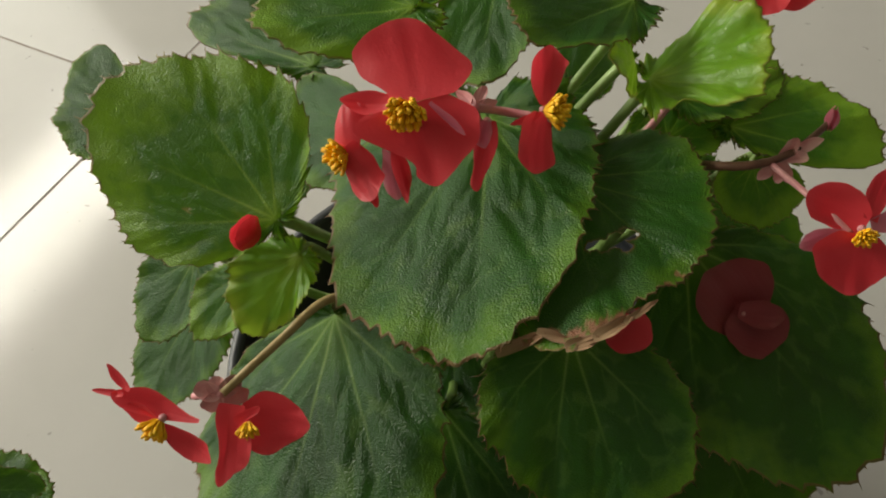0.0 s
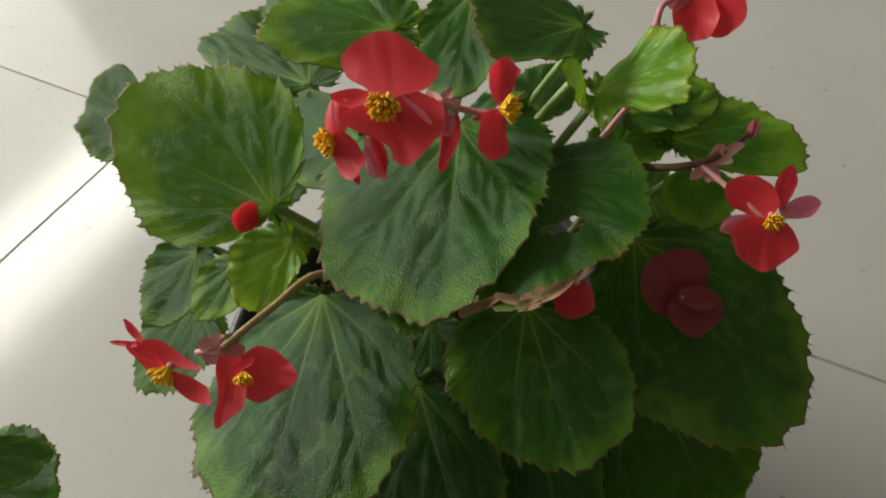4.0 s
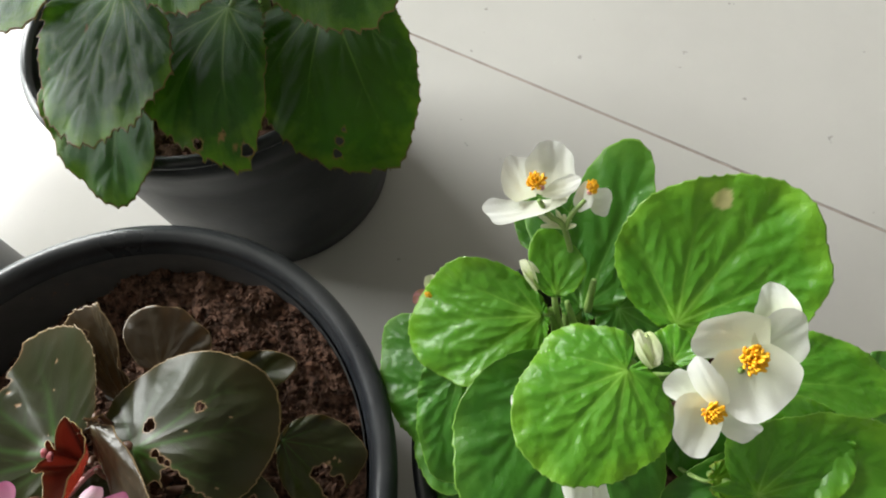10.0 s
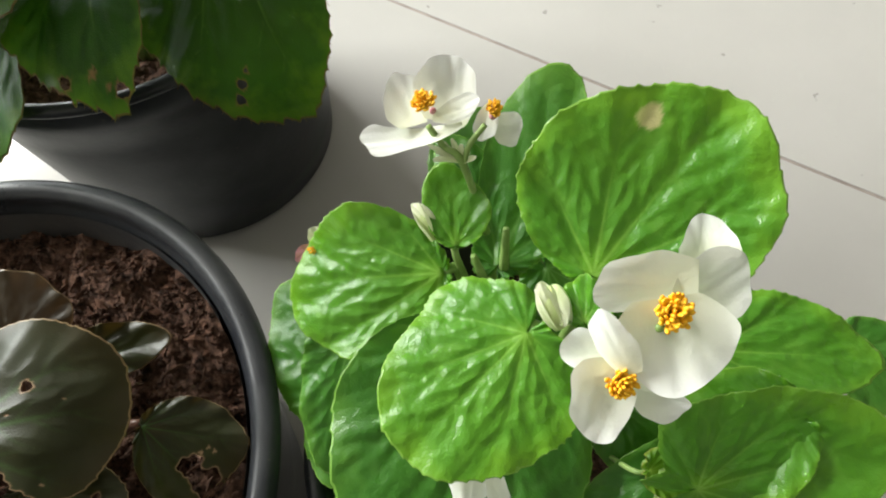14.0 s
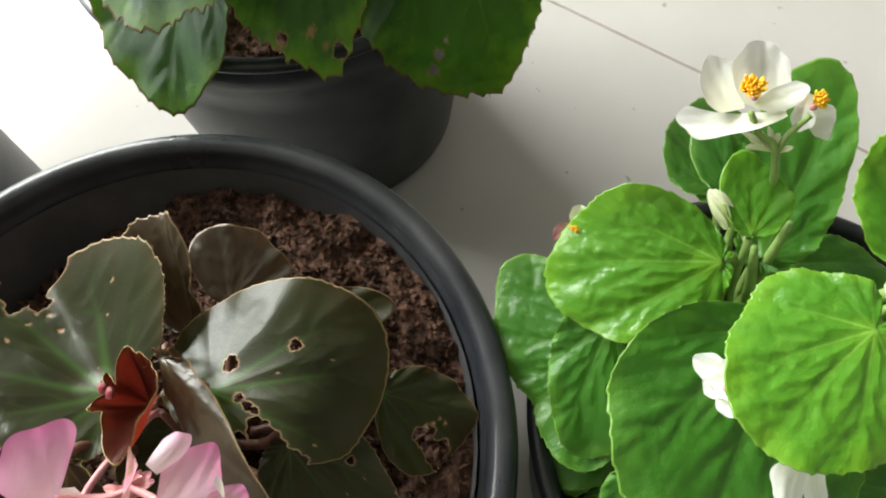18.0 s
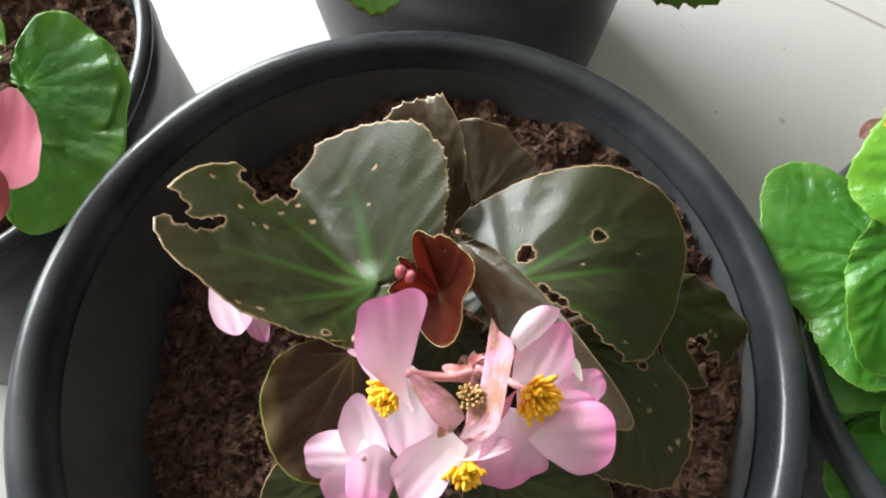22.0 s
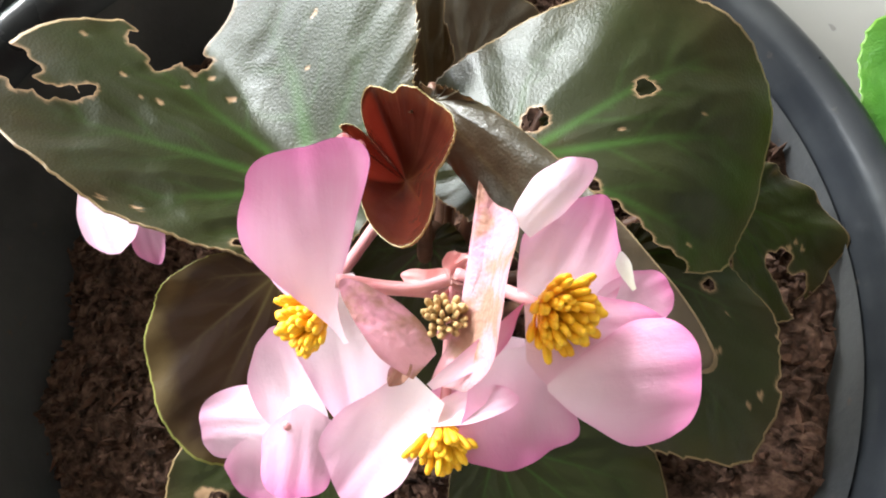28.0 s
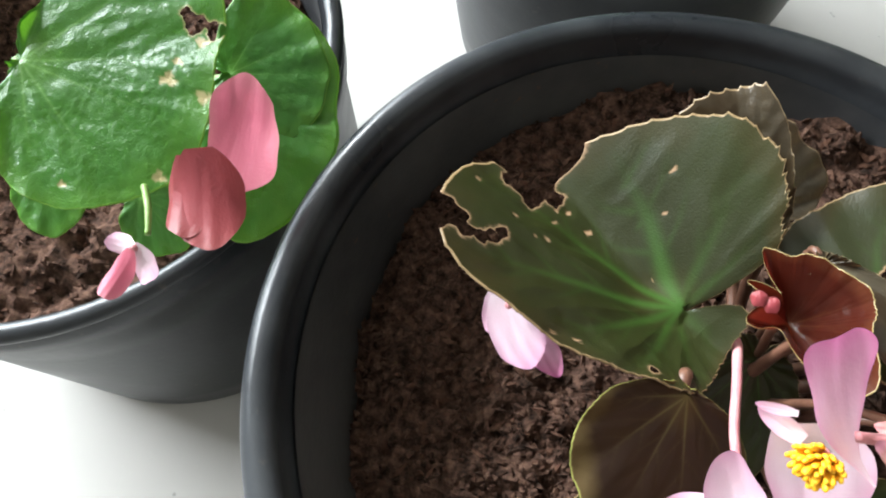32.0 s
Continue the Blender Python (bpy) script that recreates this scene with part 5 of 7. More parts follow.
# main stems rise from the soil
for sx, sy, tx, ty, tz in ((-0.02, 0.115, -0.045, 0.10, 0.262), (0.0, 0.125, 0.028, 0.115, 0.285), (0.01, 0.13, 0.06, 0.135, 0.285), (-0.02, 0.13, -0.05, 0.125, 0.285), (-0.005, 0.11, 0.0, 0.09, 0.25)):
    tube("stem", [(sx, sy, 0.100), ((sx * 2 + tx) / 3, (sy * 2 + ty) / 3, 0.20), (tx, ty, tz)], 0.0046, 0.0018, STEM, red_plant)
for sx, sy, tx, ty, tz in ((0.215, -0.088, 0.196, -0.070, 0.214), (0.213, -0.085, 0.214, -0.096, 0.225), (0.206, -0.082, 0.206, -0.062, 0.218), (0.220, -0.095, 0.228, -0.09, 0.232), (0.205, -0.095, 0.18, -0.10, 0.19)):
    tube("stem", [(sx, sy, 0.110), ((sx + tx) / 2, (sy + ty) / 2, 0.18), (tx, ty, tz)], 0.0036, 0.0011, STEM, white_plant)
for sx, sy, tx, ty, tz in ((0.014, -0.140, -0.002, -0.140, 0.178), (0.02, -0.141, 0.028, -0.136, 0.192), (0.022, -0.15, 0.05, -0.155, 0.18), (0.015, -0.15, 0.018, -0.142, 0.195)):
    tube("stem", [(sx, sy, 0.110), ((sx + tx) / 2, (sy + ty) / 2, 0.16), (tx, ty, tz)], 0.0032, 0.0010, RED_STEM, bronze_plant)
for sx, sy, tx, ty, tz in ((-0.235, -0.07, -0.20, -0.08, 0.195), (-0.23, -0.075, -0.18, -0.09, 0.16)):
    tube("stem", [(sx, sy, 0.110), ((sx + tx) / 2, (sy + ty) / 2, 0.16), (tx, ty, tz)], 0.0038, 0.0014, STEM, rose_plant)

fl = blossom(red_plant, (-0.0174, 0.1068, 0.3521), "large open red flower with yellow stamens")
petal(fl, RED, (-0.0142, 0.1087, 0.3530), (-0.0180, 0.1274, 0.3619), (0.0036, -0.4269, 0.9043), 0, 0.2, -0.06, 1, ruffle=0.5, sides=((7.3, 8.8, 13.6, 13.6, 6.1), (8.0, 13.0, 10.6, 6.1, 3.7)))
petal(fl, RED, (-0.0181, 0.1083, 0.3531), (-0.0337, 0.1109, 0.3526), (-0.0884, -0.3427, 0.9353), 0, 0.4, 0.15, 2, ruffle=0.8, sides=((0.4, 2.0, 3.0, 2.2, 1.2), (0.7, 2.4, 3.0, 2.2, 1.2)))
petal(fl, RED, (-0.0156, 0.1083, 0.3529), (-0.0111, 0.0913, 0.3427), (0.0881, -0.4951, 0.8644), 0, 0.3, 0.08, 3, ruffle=0.6, sides=((7.9, 12.9, 12.9, 7.1, 3.4), (12.5, 13.6, 6.6, 4.2, 2.4)))
petal(fl, ROSE, (-0.0122, 0.1072, 0.3536), (-0.0045, 0.1005, 0.3492), (0.0421, -0.5151, 0.8561), 0, 0.2, 0.1, 4, ruffle=0.8, sides=((0.6, 1.0, 1.3, 1.0, 0.5), (0.4, 0.5, 0.5, 0.5, 0.3)))
stamens(fl, (-0.0172, 0.1076, 0.3531), (-0.0896, -0.9663, 0.1231), 0.0072, 36, seed=5)
fl = blossom(red_plant, (-0.0329, 0.1035, 0.3429), "red flower turned aside")
petal(fl, RED, (-0.0320, 0.1021, 0.3443), (-0.0328, 0.1124, 0.3511), (-0.3773, -0.5264, 0.7619), 0, -0.4, -0.2, 1, ruffle=0.8, sides=((3.3, 5.2, 3.9, 2.4, 1.2), (2.4, 3.6, 5.2, 5.5, 3.3)))
petal(fl, RED, (-0.0336, 0.1021, 0.3457), (-0.0257, 0.0915, 0.3405), (-0.1978, -0.5440, 0.8154), 0, 0.25, -0.2, 2, ruffle=0.8, sides=((2.8, 4.1, 3.9, 3.9, 2.5), (1.7, 3.6, 5.0, 5.2, 3.9)))
petal(fl, RED, (-0.0279, 0.0950, 0.3394), (-0.0264, 0.0907, 0.3365), (0.0733, -0.5417, 0.8374), 0, 0.2, 0.1, 3, ruffle=0.8, sides=((0.8, 1.1, 1.1, 0.7, 0.4), (1.1, 1.4, 1.2, 0.8, 0.4)))
stamens(fl, (-0.0333, 0.1023, 0.3434), (-0.7234, -0.5921, 0.3370), 0.0066, 28, seed=11)
fl = blossom(red_plant, (-0.0226, 0.1021, 0.3447), "drooping half-closed red bud")
petal(fl, ROSE, (-0.0223, 0.1021, 0.3447), (-0.0207, 0.0919, 0.3379), (0.0733, -0.5417, 0.8374), 0, 0.4, -0.25, 1, ruffle=0.8, sides=((1.9, 2.7, 2.7, 1.9, 1.1), (2.2, 3.0, 3.5, 3.0, 1.6)))
petal(fl, RED, (-0.0214, 0.1010, 0.3451), (-0.0190, 0.0904, 0.3380), (0.0733, -0.5417, 0.8374), 0, 0.4, -0.3, 2, ruffle=0.8, sides=((1.3, 2.4, 2.4, 1.3, 0.5), (0.8, 1.6, 1.3, 0.8, 0.4)))
fl = blossom(red_plant, (0.0009, 0.1075, 0.3461), "slim drooping red bud")
petal(fl, RED, (0.0012, 0.1078, 0.3463), (-0.0029, 0.0935, 0.3374), (0.0733, -0.5417, 0.8374), 0, 0.3, -0.3, 1, ruffle=0.8, sides=((1.9, 3.5, 2.7, 1.6, 1.2), (1.1, 2.4, 1.6, 1.4, 1.2)))
petal(fl, ROSE, (0.0006, 0.1068, 0.3469), (-0.0008, 0.1015, 0.3436), (0.0733, -0.5417, 0.8374), 0, 0.3, -0.3, 2, ruffle=0.8, sides=((1.3, 1.9, 1.9, 1.6, 1.1), (1.3, 1.9, 1.9, 1.6, 1.1)))
# petals coloured darker than red_petal to stand in for the shade here
fl = blossom(red_plant, (0.0825, 0.0955, 0.2615), "red flower resting on a shaded leaf, shade put into its petal colour")
petal(fl, DARK_SHADED, (0.0857, 0.0951, 0.2573), (0.0720, 0.1068, 0.2722), (0.1533, -0.7062, 0.6912), 0, 0.35, 0.1, 1, ruffle=0.8, sides=((8.5, 12.0, 11.5, 9.5, 6.0), (9.0, 14.5, 14.5, 11.5, 7.0)))
petal(fl, DARK_SHADED, (0.0796, 0.0963, 0.2611), (0.0960, 0.0876, 0.2559), (-0.0385, -0.5666, 0.8231), 0, 0.35, 0.15, 2, ruffle=0.8, sides=((3.5, 6.5, 8.5, 8.0, 5.5), (5.0, 9.9, 10.4, 9.0, 6.0)))
petal(fl, DARK_SHADED, (0.0810, 0.0958, 0.2632), (0.0943, 0.0917, 0.2629), (-0.1584, -0.5597, 0.8134), 0, 0.5, 0.2, 3, ruffle=0.8, sides=((2.5, 4.4, 4.9, 4.4, 3.0), (2.5, 3.9, 4.4, 3.9, 2.5)))
fl = blossom(red_plant, (0.0370, 0.0767, 0.3031), "red flower peeping out under a torn leaf")
petal(fl, RED, (0.0353, 0.0792, 0.2988), (0.0375, 0.0689, 0.2945), (-0.0004, -0.3875, 0.9219), 0, 0.35, 0.12, 1, ruffle=0.8, sides=((4.5, 6.4, 6.4, 5.6, 3.4), (4.3, 5.8, 6.2, 5.1, 3.2)))
petal(fl, RED, (0.0339, 0.0776, 0.3027), (0.0304, 0.0709, 0.2991), (0.1011, -0.5196, 0.8484), 0, 0.3, 0.1, 2, ruffle=0.8, sides=((2.1, 3.0, 3.2, 2.8, 1.7), (2.1, 3.0, 3.2, 2.8, 1.7)))
petal(red_plant, CRISP, (0.0004, 0.0662, 0.3027), (0.0133, 0.0703, 0.3066), (-0.1614, -0.3662, 0.9165), 0, 0.3, 0.3, 1, "dried_leaf_margin", ruffle=3.5, sides=((1.0, 1.7, 1.5, 1.3, 0.8), (1.0, 1.5, 1.7, 1.2, 0.8)))
petal(red_plant, CRISP, (0.0112, 0.0705, 0.3070), (0.0202, 0.0672, 0.3064), (-0.0295, -0.2380, 0.9708), 0, 0.3, 0.3, 2, "dried_leaf_margin", ruffle=3.5, sides=((0.8, 1.4, 1.2, 1.1, 0.7), (0.8, 1.2, 1.4, 0.9, 0.7)))
petal(red_plant, CRISP, (0.0179, 0.0656, 0.3068), (0.0265, 0.0669, 0.3093), (-0.2128, -0.3368, 0.9172), 0, 0.3, 0.3, 3, "dried_leaf_margin", ruffle=3.5, sides=((1.1, 1.8, 1.6, 1.4, 0.9), (1.1, 1.6, 1.8, 1.2, 0.9)))
petal(red_plant, CRISP, (0.0248, 0.0667, 0.3093), (0.0343, 0.0701, 0.3142), (-0.2872, -0.4401, 0.8508), 0, 0.3, 0.3, 4, "dried_leaf_margin", ruffle=3.5, sides=((1.0, 1.7, 1.6, 1.4, 0.9), (1.0, 1.6, 1.7, 1.2, 0.9)))
petal(red_plant, CRISP, (0.0321, 0.0687, 0.3135), (0.0407, 0.0736, 0.3159), (-0.0560, -0.3617, 0.9306), 0, 0.3, 0.3, 5, "dried_leaf_margin", ruffle=3.5, sides=((0.5, 0.9, 0.8, 0.7, 0.4), (0.5, 0.8, 0.9, 0.6, 0.4)))
fl = blossom(red_plant, (0.0151, 0.1148, 0.3413), "small red flower turned aside")
petal(fl, RED, (0.0151, 0.1149, 0.3426), (0.0182, 0.1309, 0.3479), (0.4347, -0.3586, 0.8261), 0, 0.3, 0.22, 1, ruffle=0.8, sides=((1.2, 4.2, 5.4, 3.9, 1.8), (1.2, 3.0, 4.2, 5.1, 3.3)))
petal(fl, RED, (0.0147, 0.1135, 0.3417), (0.0118, 0.1007, 0.3337), (0.4281, -0.5490, 0.7178), 0, 0.3, 0.12, 2, ruffle=0.8, sides=((3.0, 3.6, 4.8, 5.4, 3.6), (2.3, 5.4, 5.4, 4.8, 3.0)))
petal(fl, RED, (0.0144, 0.1128, 0.3424), (0.0066, 0.1110, 0.3408), (-0.0448, -0.5728, 0.8185), 0, 0.3, 0.1, 3, ruffle=0.8, sides=((0.7, 1.1, 1.3, 0.8, 0.4), (0.4, 0.8, 0.8, 0.7, 0.4)))
stamens(fl, (0.0156, 0.1139, 0.3419), (0.8763, -0.3969, 0.2637), 0.0066, 30, seed=17)
tube("flower_stalk", [(-0.0019, 0.1098, 0.3487), (0.0051, 0.1169, 0.3396), (0.0175, 0.1130, 0.3395)], 0.0011, 0.0011, PINK_STEM, red_plant)
tube("flower_stalk", [(-0.0180, 0.1030, 0.3510), (-0.0103, 0.1118, 0.3456), (-0.0027, 0.1117, 0.3450), (-0.0031, 0.1486, 0.3000), (-0.0050, 0.1150, 0.2600)], 0.0011, 0.0016, PINK_STEM, red_plant)
petal(red_plant, BRACT, (-0.0023, 0.1103, 0.3464), (-0.0063, 0.1184, 0.3464), (0.0146, -0.7059, 0.7081), 0.003, 0.4, 0.2, name="bract")
petal(red_plant, BRACT, (-0.0023, 0.1103, 0.3464), (0.0008, 0.1189, 0.3468), (0.0146, -0.7059, 0.7081), 0.003, 0.4, 0.2, name="bract")
petal(red_plant, BRACT, (-0.0023, 0.1103, 0.3464), (0.0037, 0.1162, 0.3439), (0.0146, -0.7059, 0.7081), 0.003, 0.4, 0.2, name="bract")
petal(red_plant, BRACT, (-0.0023, 0.1103, 0.3464), (-0.0005, 0.1173, 0.3450), (0.0146, -0.7059, 0.7081), 0.003, 0.4, 0.2, name="bract")
petal(red_plant, BRACT, (-0.0023, 0.1103, 0.3464), (-0.0045, 0.1110, 0.3389), (0.0146, -0.7059, 0.7081), 0.003, 0.4, 0.2, name="bract")
petal(red_plant, BRACT, (-0.0023, 0.1103, 0.3464), (0.0008, 0.1103, 0.3381), (0.0146, -0.7059, 0.7081), 0.003, 0.4, 0.2, name="bract")
fl = blossom(red_plant, (0.1021, 0.0987, 0.3047), "open rosy red flower with yellow stamens")
petal(fl, ROSE, (0.1048, 0.0991, 0.3048), (0.1187, 0.1030, 0.3056), (0.1169, -0.5933, 0.7965), 0, 0.3, 0.1, 1, ruffle=0.8, sides=((1.8, 2.6, 3.1, 2.6, 1.8), (1.8, 3.1, 4.0, 3.3, 1.8)))
petal(fl, ROSE, (0.0981, 0.0973, 0.3038), (0.0854, 0.0955, 0.3033), (0.0504, -0.6105, 0.7904), 0, 0.3, 0.1, 2, ruffle=0.8, sides=((1.8, 2.6, 3.1, 2.6, 1.8), (1.8, 2.6, 3.1, 2.6, 1.8)))
petal(fl, RED, (0.1048, 0.1005, 0.3058), (0.1110, 0.1126, 0.3123), (0.1055, -0.5080, 0.8549), 0, 0.4, 0.1, 3, ruffle=0.8, sides=((2.2, 3.1, 3.5, 3.1, 2.0), (1.8, 2.6, 3.3, 2.9, 1.8)))
petal(fl, RED, (0.1035, 0.0994, 0.3051), (0.0882, 0.1068, 0.3092), (-0.0936, -0.6272, 0.7732), 0, 0.35, 0.08, 4, ruffle=0.8, sides=((2.7, 4.0, 4.4, 4.0, 2.2), (3.5, 7.1, 8.0, 6.6, 3.5)))
petal(fl, RED, (0.1012, 0.0970, 0.3046), (0.0970, 0.0838, 0.2947), (0.0504, -0.6105, 0.7904), 0, 0.3, 0.08, 5, ruffle=0.8, sides=((5.5, 10.0, 10.0, 6.1, 3.3), (5.5, 10.9, 10.5, 7.9, 4.4)))
stamens(fl, (0.1015, 0.0973, 0.3049), (-0.0280, -0.9242, 0.3001), 0.0050, 28, seed=34)
fl = blossom(red_plant, (-0.0845, 0.0507, 0.3061), "red flower with a yellow tuft, seen side on")
petal(fl, RED, (-0.0927, 0.0565, 0.3106), (-0.0987, 0.0625, 0.3138), (0.0010, -0.4718, 0.8817), 0, 0.3, 0.3, 1, ruffle=0.8, sides=((0.6, 1.1, 1.3, 0.9, 0.4), (0.6, 1.1, 1.3, 0.9, 0.4)))
petal(fl, RED, (-0.0942, 0.0557, 0.3102), (-0.1034, 0.0573, 0.3096), (-0.1402, -0.5183, 0.8436), 0, 0.3, 0.3, 2, ruffle=0.8, sides=((0.6, 0.9, 0.9, 0.7, 0.4), (0.6, 0.9, 0.9, 0.7, 0.4)))
petal(fl, RED, (-0.0749, 0.0497, 0.3058), (-0.0975, 0.0553, 0.3102), (0.1385, -0.2042, 0.9691), 0, 0.3, 0.15, 3, ruffle=0.8, sides=((0.5, 1.7, 2.1, 2.1, 1.5), (0.5, 2.0, 4.0, 3.7, 1.8)))
petal(fl, RED, (-0.0852, 0.0485, 0.3048), (-0.0955, 0.0539, 0.3080), (-0.1729, -0.7251, 0.6666), 0, 0.3, 0.1, 4, ruffle=0.8, sides=((1.2, 2.1, 2.4, 1.8, 1.2), (1.2, 2.7, 3.4, 2.4, 1.4)))
petal(fl, RED, (-0.0851, 0.0491, 0.3052), (-0.0714, 0.0405, 0.3020), (0.0030, -0.3429, 0.9394), 0, 0.4, 0.25, 5, ruffle=0.8, sides=((0.7, 2.0, 2.7, 2.7, 1.6), (0.9, 2.6, 2.9, 2.3, 1.3)))
stamens(fl, (-0.0854, 0.0501, 0.3058), (-0.3000, -0.9433, 0.0131), 0.0060, 30, seed=41)
fl = blossom(red_plant, (-0.0664, 0.0533, 0.2987), "red flower beside the first on one stalk")
petal(fl, RED, (-0.0677, 0.0524, 0.2983), (-0.0492, 0.0512, 0.2958), (0.0733, -0.5417, 0.8374), 0, 0.35, 0.1, 1, ruffle=0.8, sides=((3.7, 7.4, 7.4, 4.8, 2.4), (3.7, 8.3, 8.0, 4.8, 2.2)))
stamens(fl, (-0.0648, 0.0511, 0.2995), (0.1386, -0.9312, -0.1368), 0.0048, 24, seed=47)
petal(fl, RED, (-0.0690, 0.0551, 0.3025), (-0.0725, 0.0367, 0.2921), (0.0810, -0.5021, 0.8610), 0, 0.25, 0.15, 2, ruffle=0.8, sides=((3.5, 6.2, 7.6, 3.2, 1.3), (2.9, 3.2, 1.8, 1.8, 1.2)))
petal(fl, RED, (-0.0673, 0.0508, 0.3020), (-0.0607, 0.0536, 0.3032), (0.0733, -0.5417, 0.8374), 0, 0.3, 0.1, 3, ruffle=0.8, sides=((0.7, 1.3, 1.3, 1.0, 0.6), (0.7, 1.3, 1.3, 1.0, 0.6)))
tube("flower_stalk", [(-0.0718, 0.0580, 0.3024), (-0.0600, 0.0735, 0.2995), (-0.0480, 0.0890, 0.2950), (-0.0380, 0.1000, 0.2700), (-0.0300, 0.1080, 0.2300)], 0.0012, 0.0017, TAN_STEM, red_plant)
petal(red_plant, BRACT, (-0.0723, 0.0575, 0.3024), (-0.0783, 0.0592, 0.3052), (0.4942, -0.5237, 0.6939), 0.005, 0.4, 0.2, name="bract")
petal(red_plant, BRACT, (-0.0723, 0.0575, 0.3024), (-0.0742, 0.0621, 0.3045), (0.4942, -0.5237, 0.6939), 0.005, 0.4, 0.2, name="bract")
petal(red_plant, BRACT, (-0.0723, 0.0575, 0.3024), (-0.0686, 0.0628, 0.3010), (0.4942, -0.5237, 0.6939), 0.005, 0.4, 0.2, name="bract")
petal(red_plant, BRACT, (-0.0723, 0.0575, 0.3024), (-0.0768, 0.0544, 0.3005), (0.4942, -0.5237, 0.6939), 0.005, 0.4, 0.2, name="bract")
petal(red_plant, BRACT, (-0.0723, 0.0575, 0.3024), (-0.0667, 0.0595, 0.2972), (0.4942, -0.5237, 0.6939), 0.005, 0.4, 0.2, name="bract")
tube("flower_stalk", [(-0.0820, 0.0593, 0.2976), (-0.0718, 0.0580, 0.3024)], 0.001, 0.001, PINK_STEM, red_plant)
bud(red_plant, RED, (-0.0730, 0.1070, 0.3050), (-0.4197, -0.8521, 0.3128), 0.0115, "round red bud", slim=0.9)
bud(red_plant, ROSE, (0.1110, 0.1440, 0.3000), (0.1986, 0.6419, 0.7406), 0.008, "tiny pink bud", slim=0.9)
tube("flower_stalk", [(0.0632, 0.1394, 0.2880), (0.0811, 0.1300, 0.2960), (0.0957, 0.1326, 0.2980), (0.1110, 0.1440, 0.2990)], 0.0017, 0.001, RED_STEM, red_plant)
tube("flower_stalk", [(0.0894, 0.1287, 0.2970), (0.0934, 0.1080, 0.3047), (0.1002, 0.0987, 0.3026)], 0.001, 0.001, PINK_STEM, red_plant)
petal(red_plant, BRACT, (0.0920, 0.1311, 0.2970), (0.0860, 0.1274, 0.2919), (-0.1311, -0.7429, 0.6564), 0.004, 0.4, 0.2, name="bract")
petal(red_plant, BRACT, (0.0920, 0.1311, 0.2970), (0.0955, 0.1255, 0.2916), (-0.1311, -0.7429, 0.6564), 0.004, 0.4, 0.2, name="bract")
petal(red_plant, BRACT, (0.0920, 0.1311, 0.2970), (0.1002, 0.1304, 0.2981), (-0.1311, -0.7429, 0.6564), 0.004, 0.4, 0.2, name="bract")
petal(red_plant, BRACT, (0.0920, 0.1311, 0.2970), (0.0919, 0.1259, 0.2913), (-0.1311, -0.7429, 0.6564), 0.004, 0.4, 0.2, name="bract")
petal(red_plant, BRACT, (0.0920, 0.1311, 0.2970), (0.0967, 0.1348, 0.3023), (-0.1311, -0.7429, 0.6564), 0.004, 0.4, 0.2, name="bract")
petal(red_plant, BRACT, (0.0920, 0.1311, 0.2970), (0.1037, 0.1337, 0.3028), (-0.1311, -0.7429, 0.6564), 0.004, 0.4, 0.2, name="bract")
fl = blossom(red_plant, (0.0896, 0.1865, 0.3300), "red flower at the top of the plant")
petal(fl, RED, (0.0896, 0.1865, 0.3300), (0.1059, 0.1728, 0.3236), (-0.3621, -0.7591, 0.5410), 0.0180, 0.3, 0.1)
petal(fl, RED, (0.0896, 0.1865, 0.3300), (0.0932, 0.1732, 0.3187), (-0.3621, -0.7591, 0.5410), 0.0157, 0.3, 0.15)
petal(fl, RED, (0.0896, 0.1865, 0.3300), (0.1028, 0.1852, 0.3341), (-0.3621, -0.7591, 0.5410), 0.0180, 0.3, 0.08)
petal(fl, RED, (0.0896, 0.1865, 0.3300), (0.0849, 0.1974, 0.3433), (-0.3621, -0.7591, 0.5410), 0.0180, 0.3, 0.08)
petal(fl, ROSE, (0.0896, 0.1865, 0.3300), (0.0825, 0.1845, 0.3264), (-0.3621, -0.7591, 0.5410), 0.0076, 0.4, 0.08)
bud(red_plant, ROSE, (0.0749, 0.1924, 0.3300), (-0.1509, 0.5909, 0.7925), 0.008, "small pink bud", slim=0.9)
tube("flower_stalk", [(0.0896, 0.1865, 0.3300), (0.0805, 0.1840, 0.3280), (0.0771, 0.1769, 0.3220), (0.0753, 0.1716, 0.3000), (0.0450, 0.1500, 0.2700)], 0.001, 0.0016, PINK_STEM, red_plant)
fl = blossom(red_plant, (-0.0559, 0.1950, 0.3400), "small rosy red flower")
petal(fl, ROSE, (-0.0559, 0.1950, 0.3400), (-0.0645, 0.1930, 0.3409), (0.2253, -0.8237, 0.5204), 0.0100, 0.25, 0.08)
petal(fl, ROSE, (-0.0559, 0.1950, 0.3400), (-0.0481, 0.1967, 0.3395), (0.2253, -0.8237, 0.5204), 0.0100, 0.25, 0.08)
petal(fl, ROSE, (-0.0559, 0.1950, 0.3400), (-0.0564, 0.1892, 0.3350), (0.2253, -0.8237, 0.5204), 0.0100, 0.25, 0.08)
petal(fl, ROSE, (-0.0559, 0.1950, 0.3400), (-0.0560, 0.1984, 0.3455), (0.2253, -0.8237, 0.5204), 0.0120, 0.25, 0.08)
fl = blossom(white_plant, (0.1831, -0.0408, 0.2493), "white open flower with orange-yellow stamens")
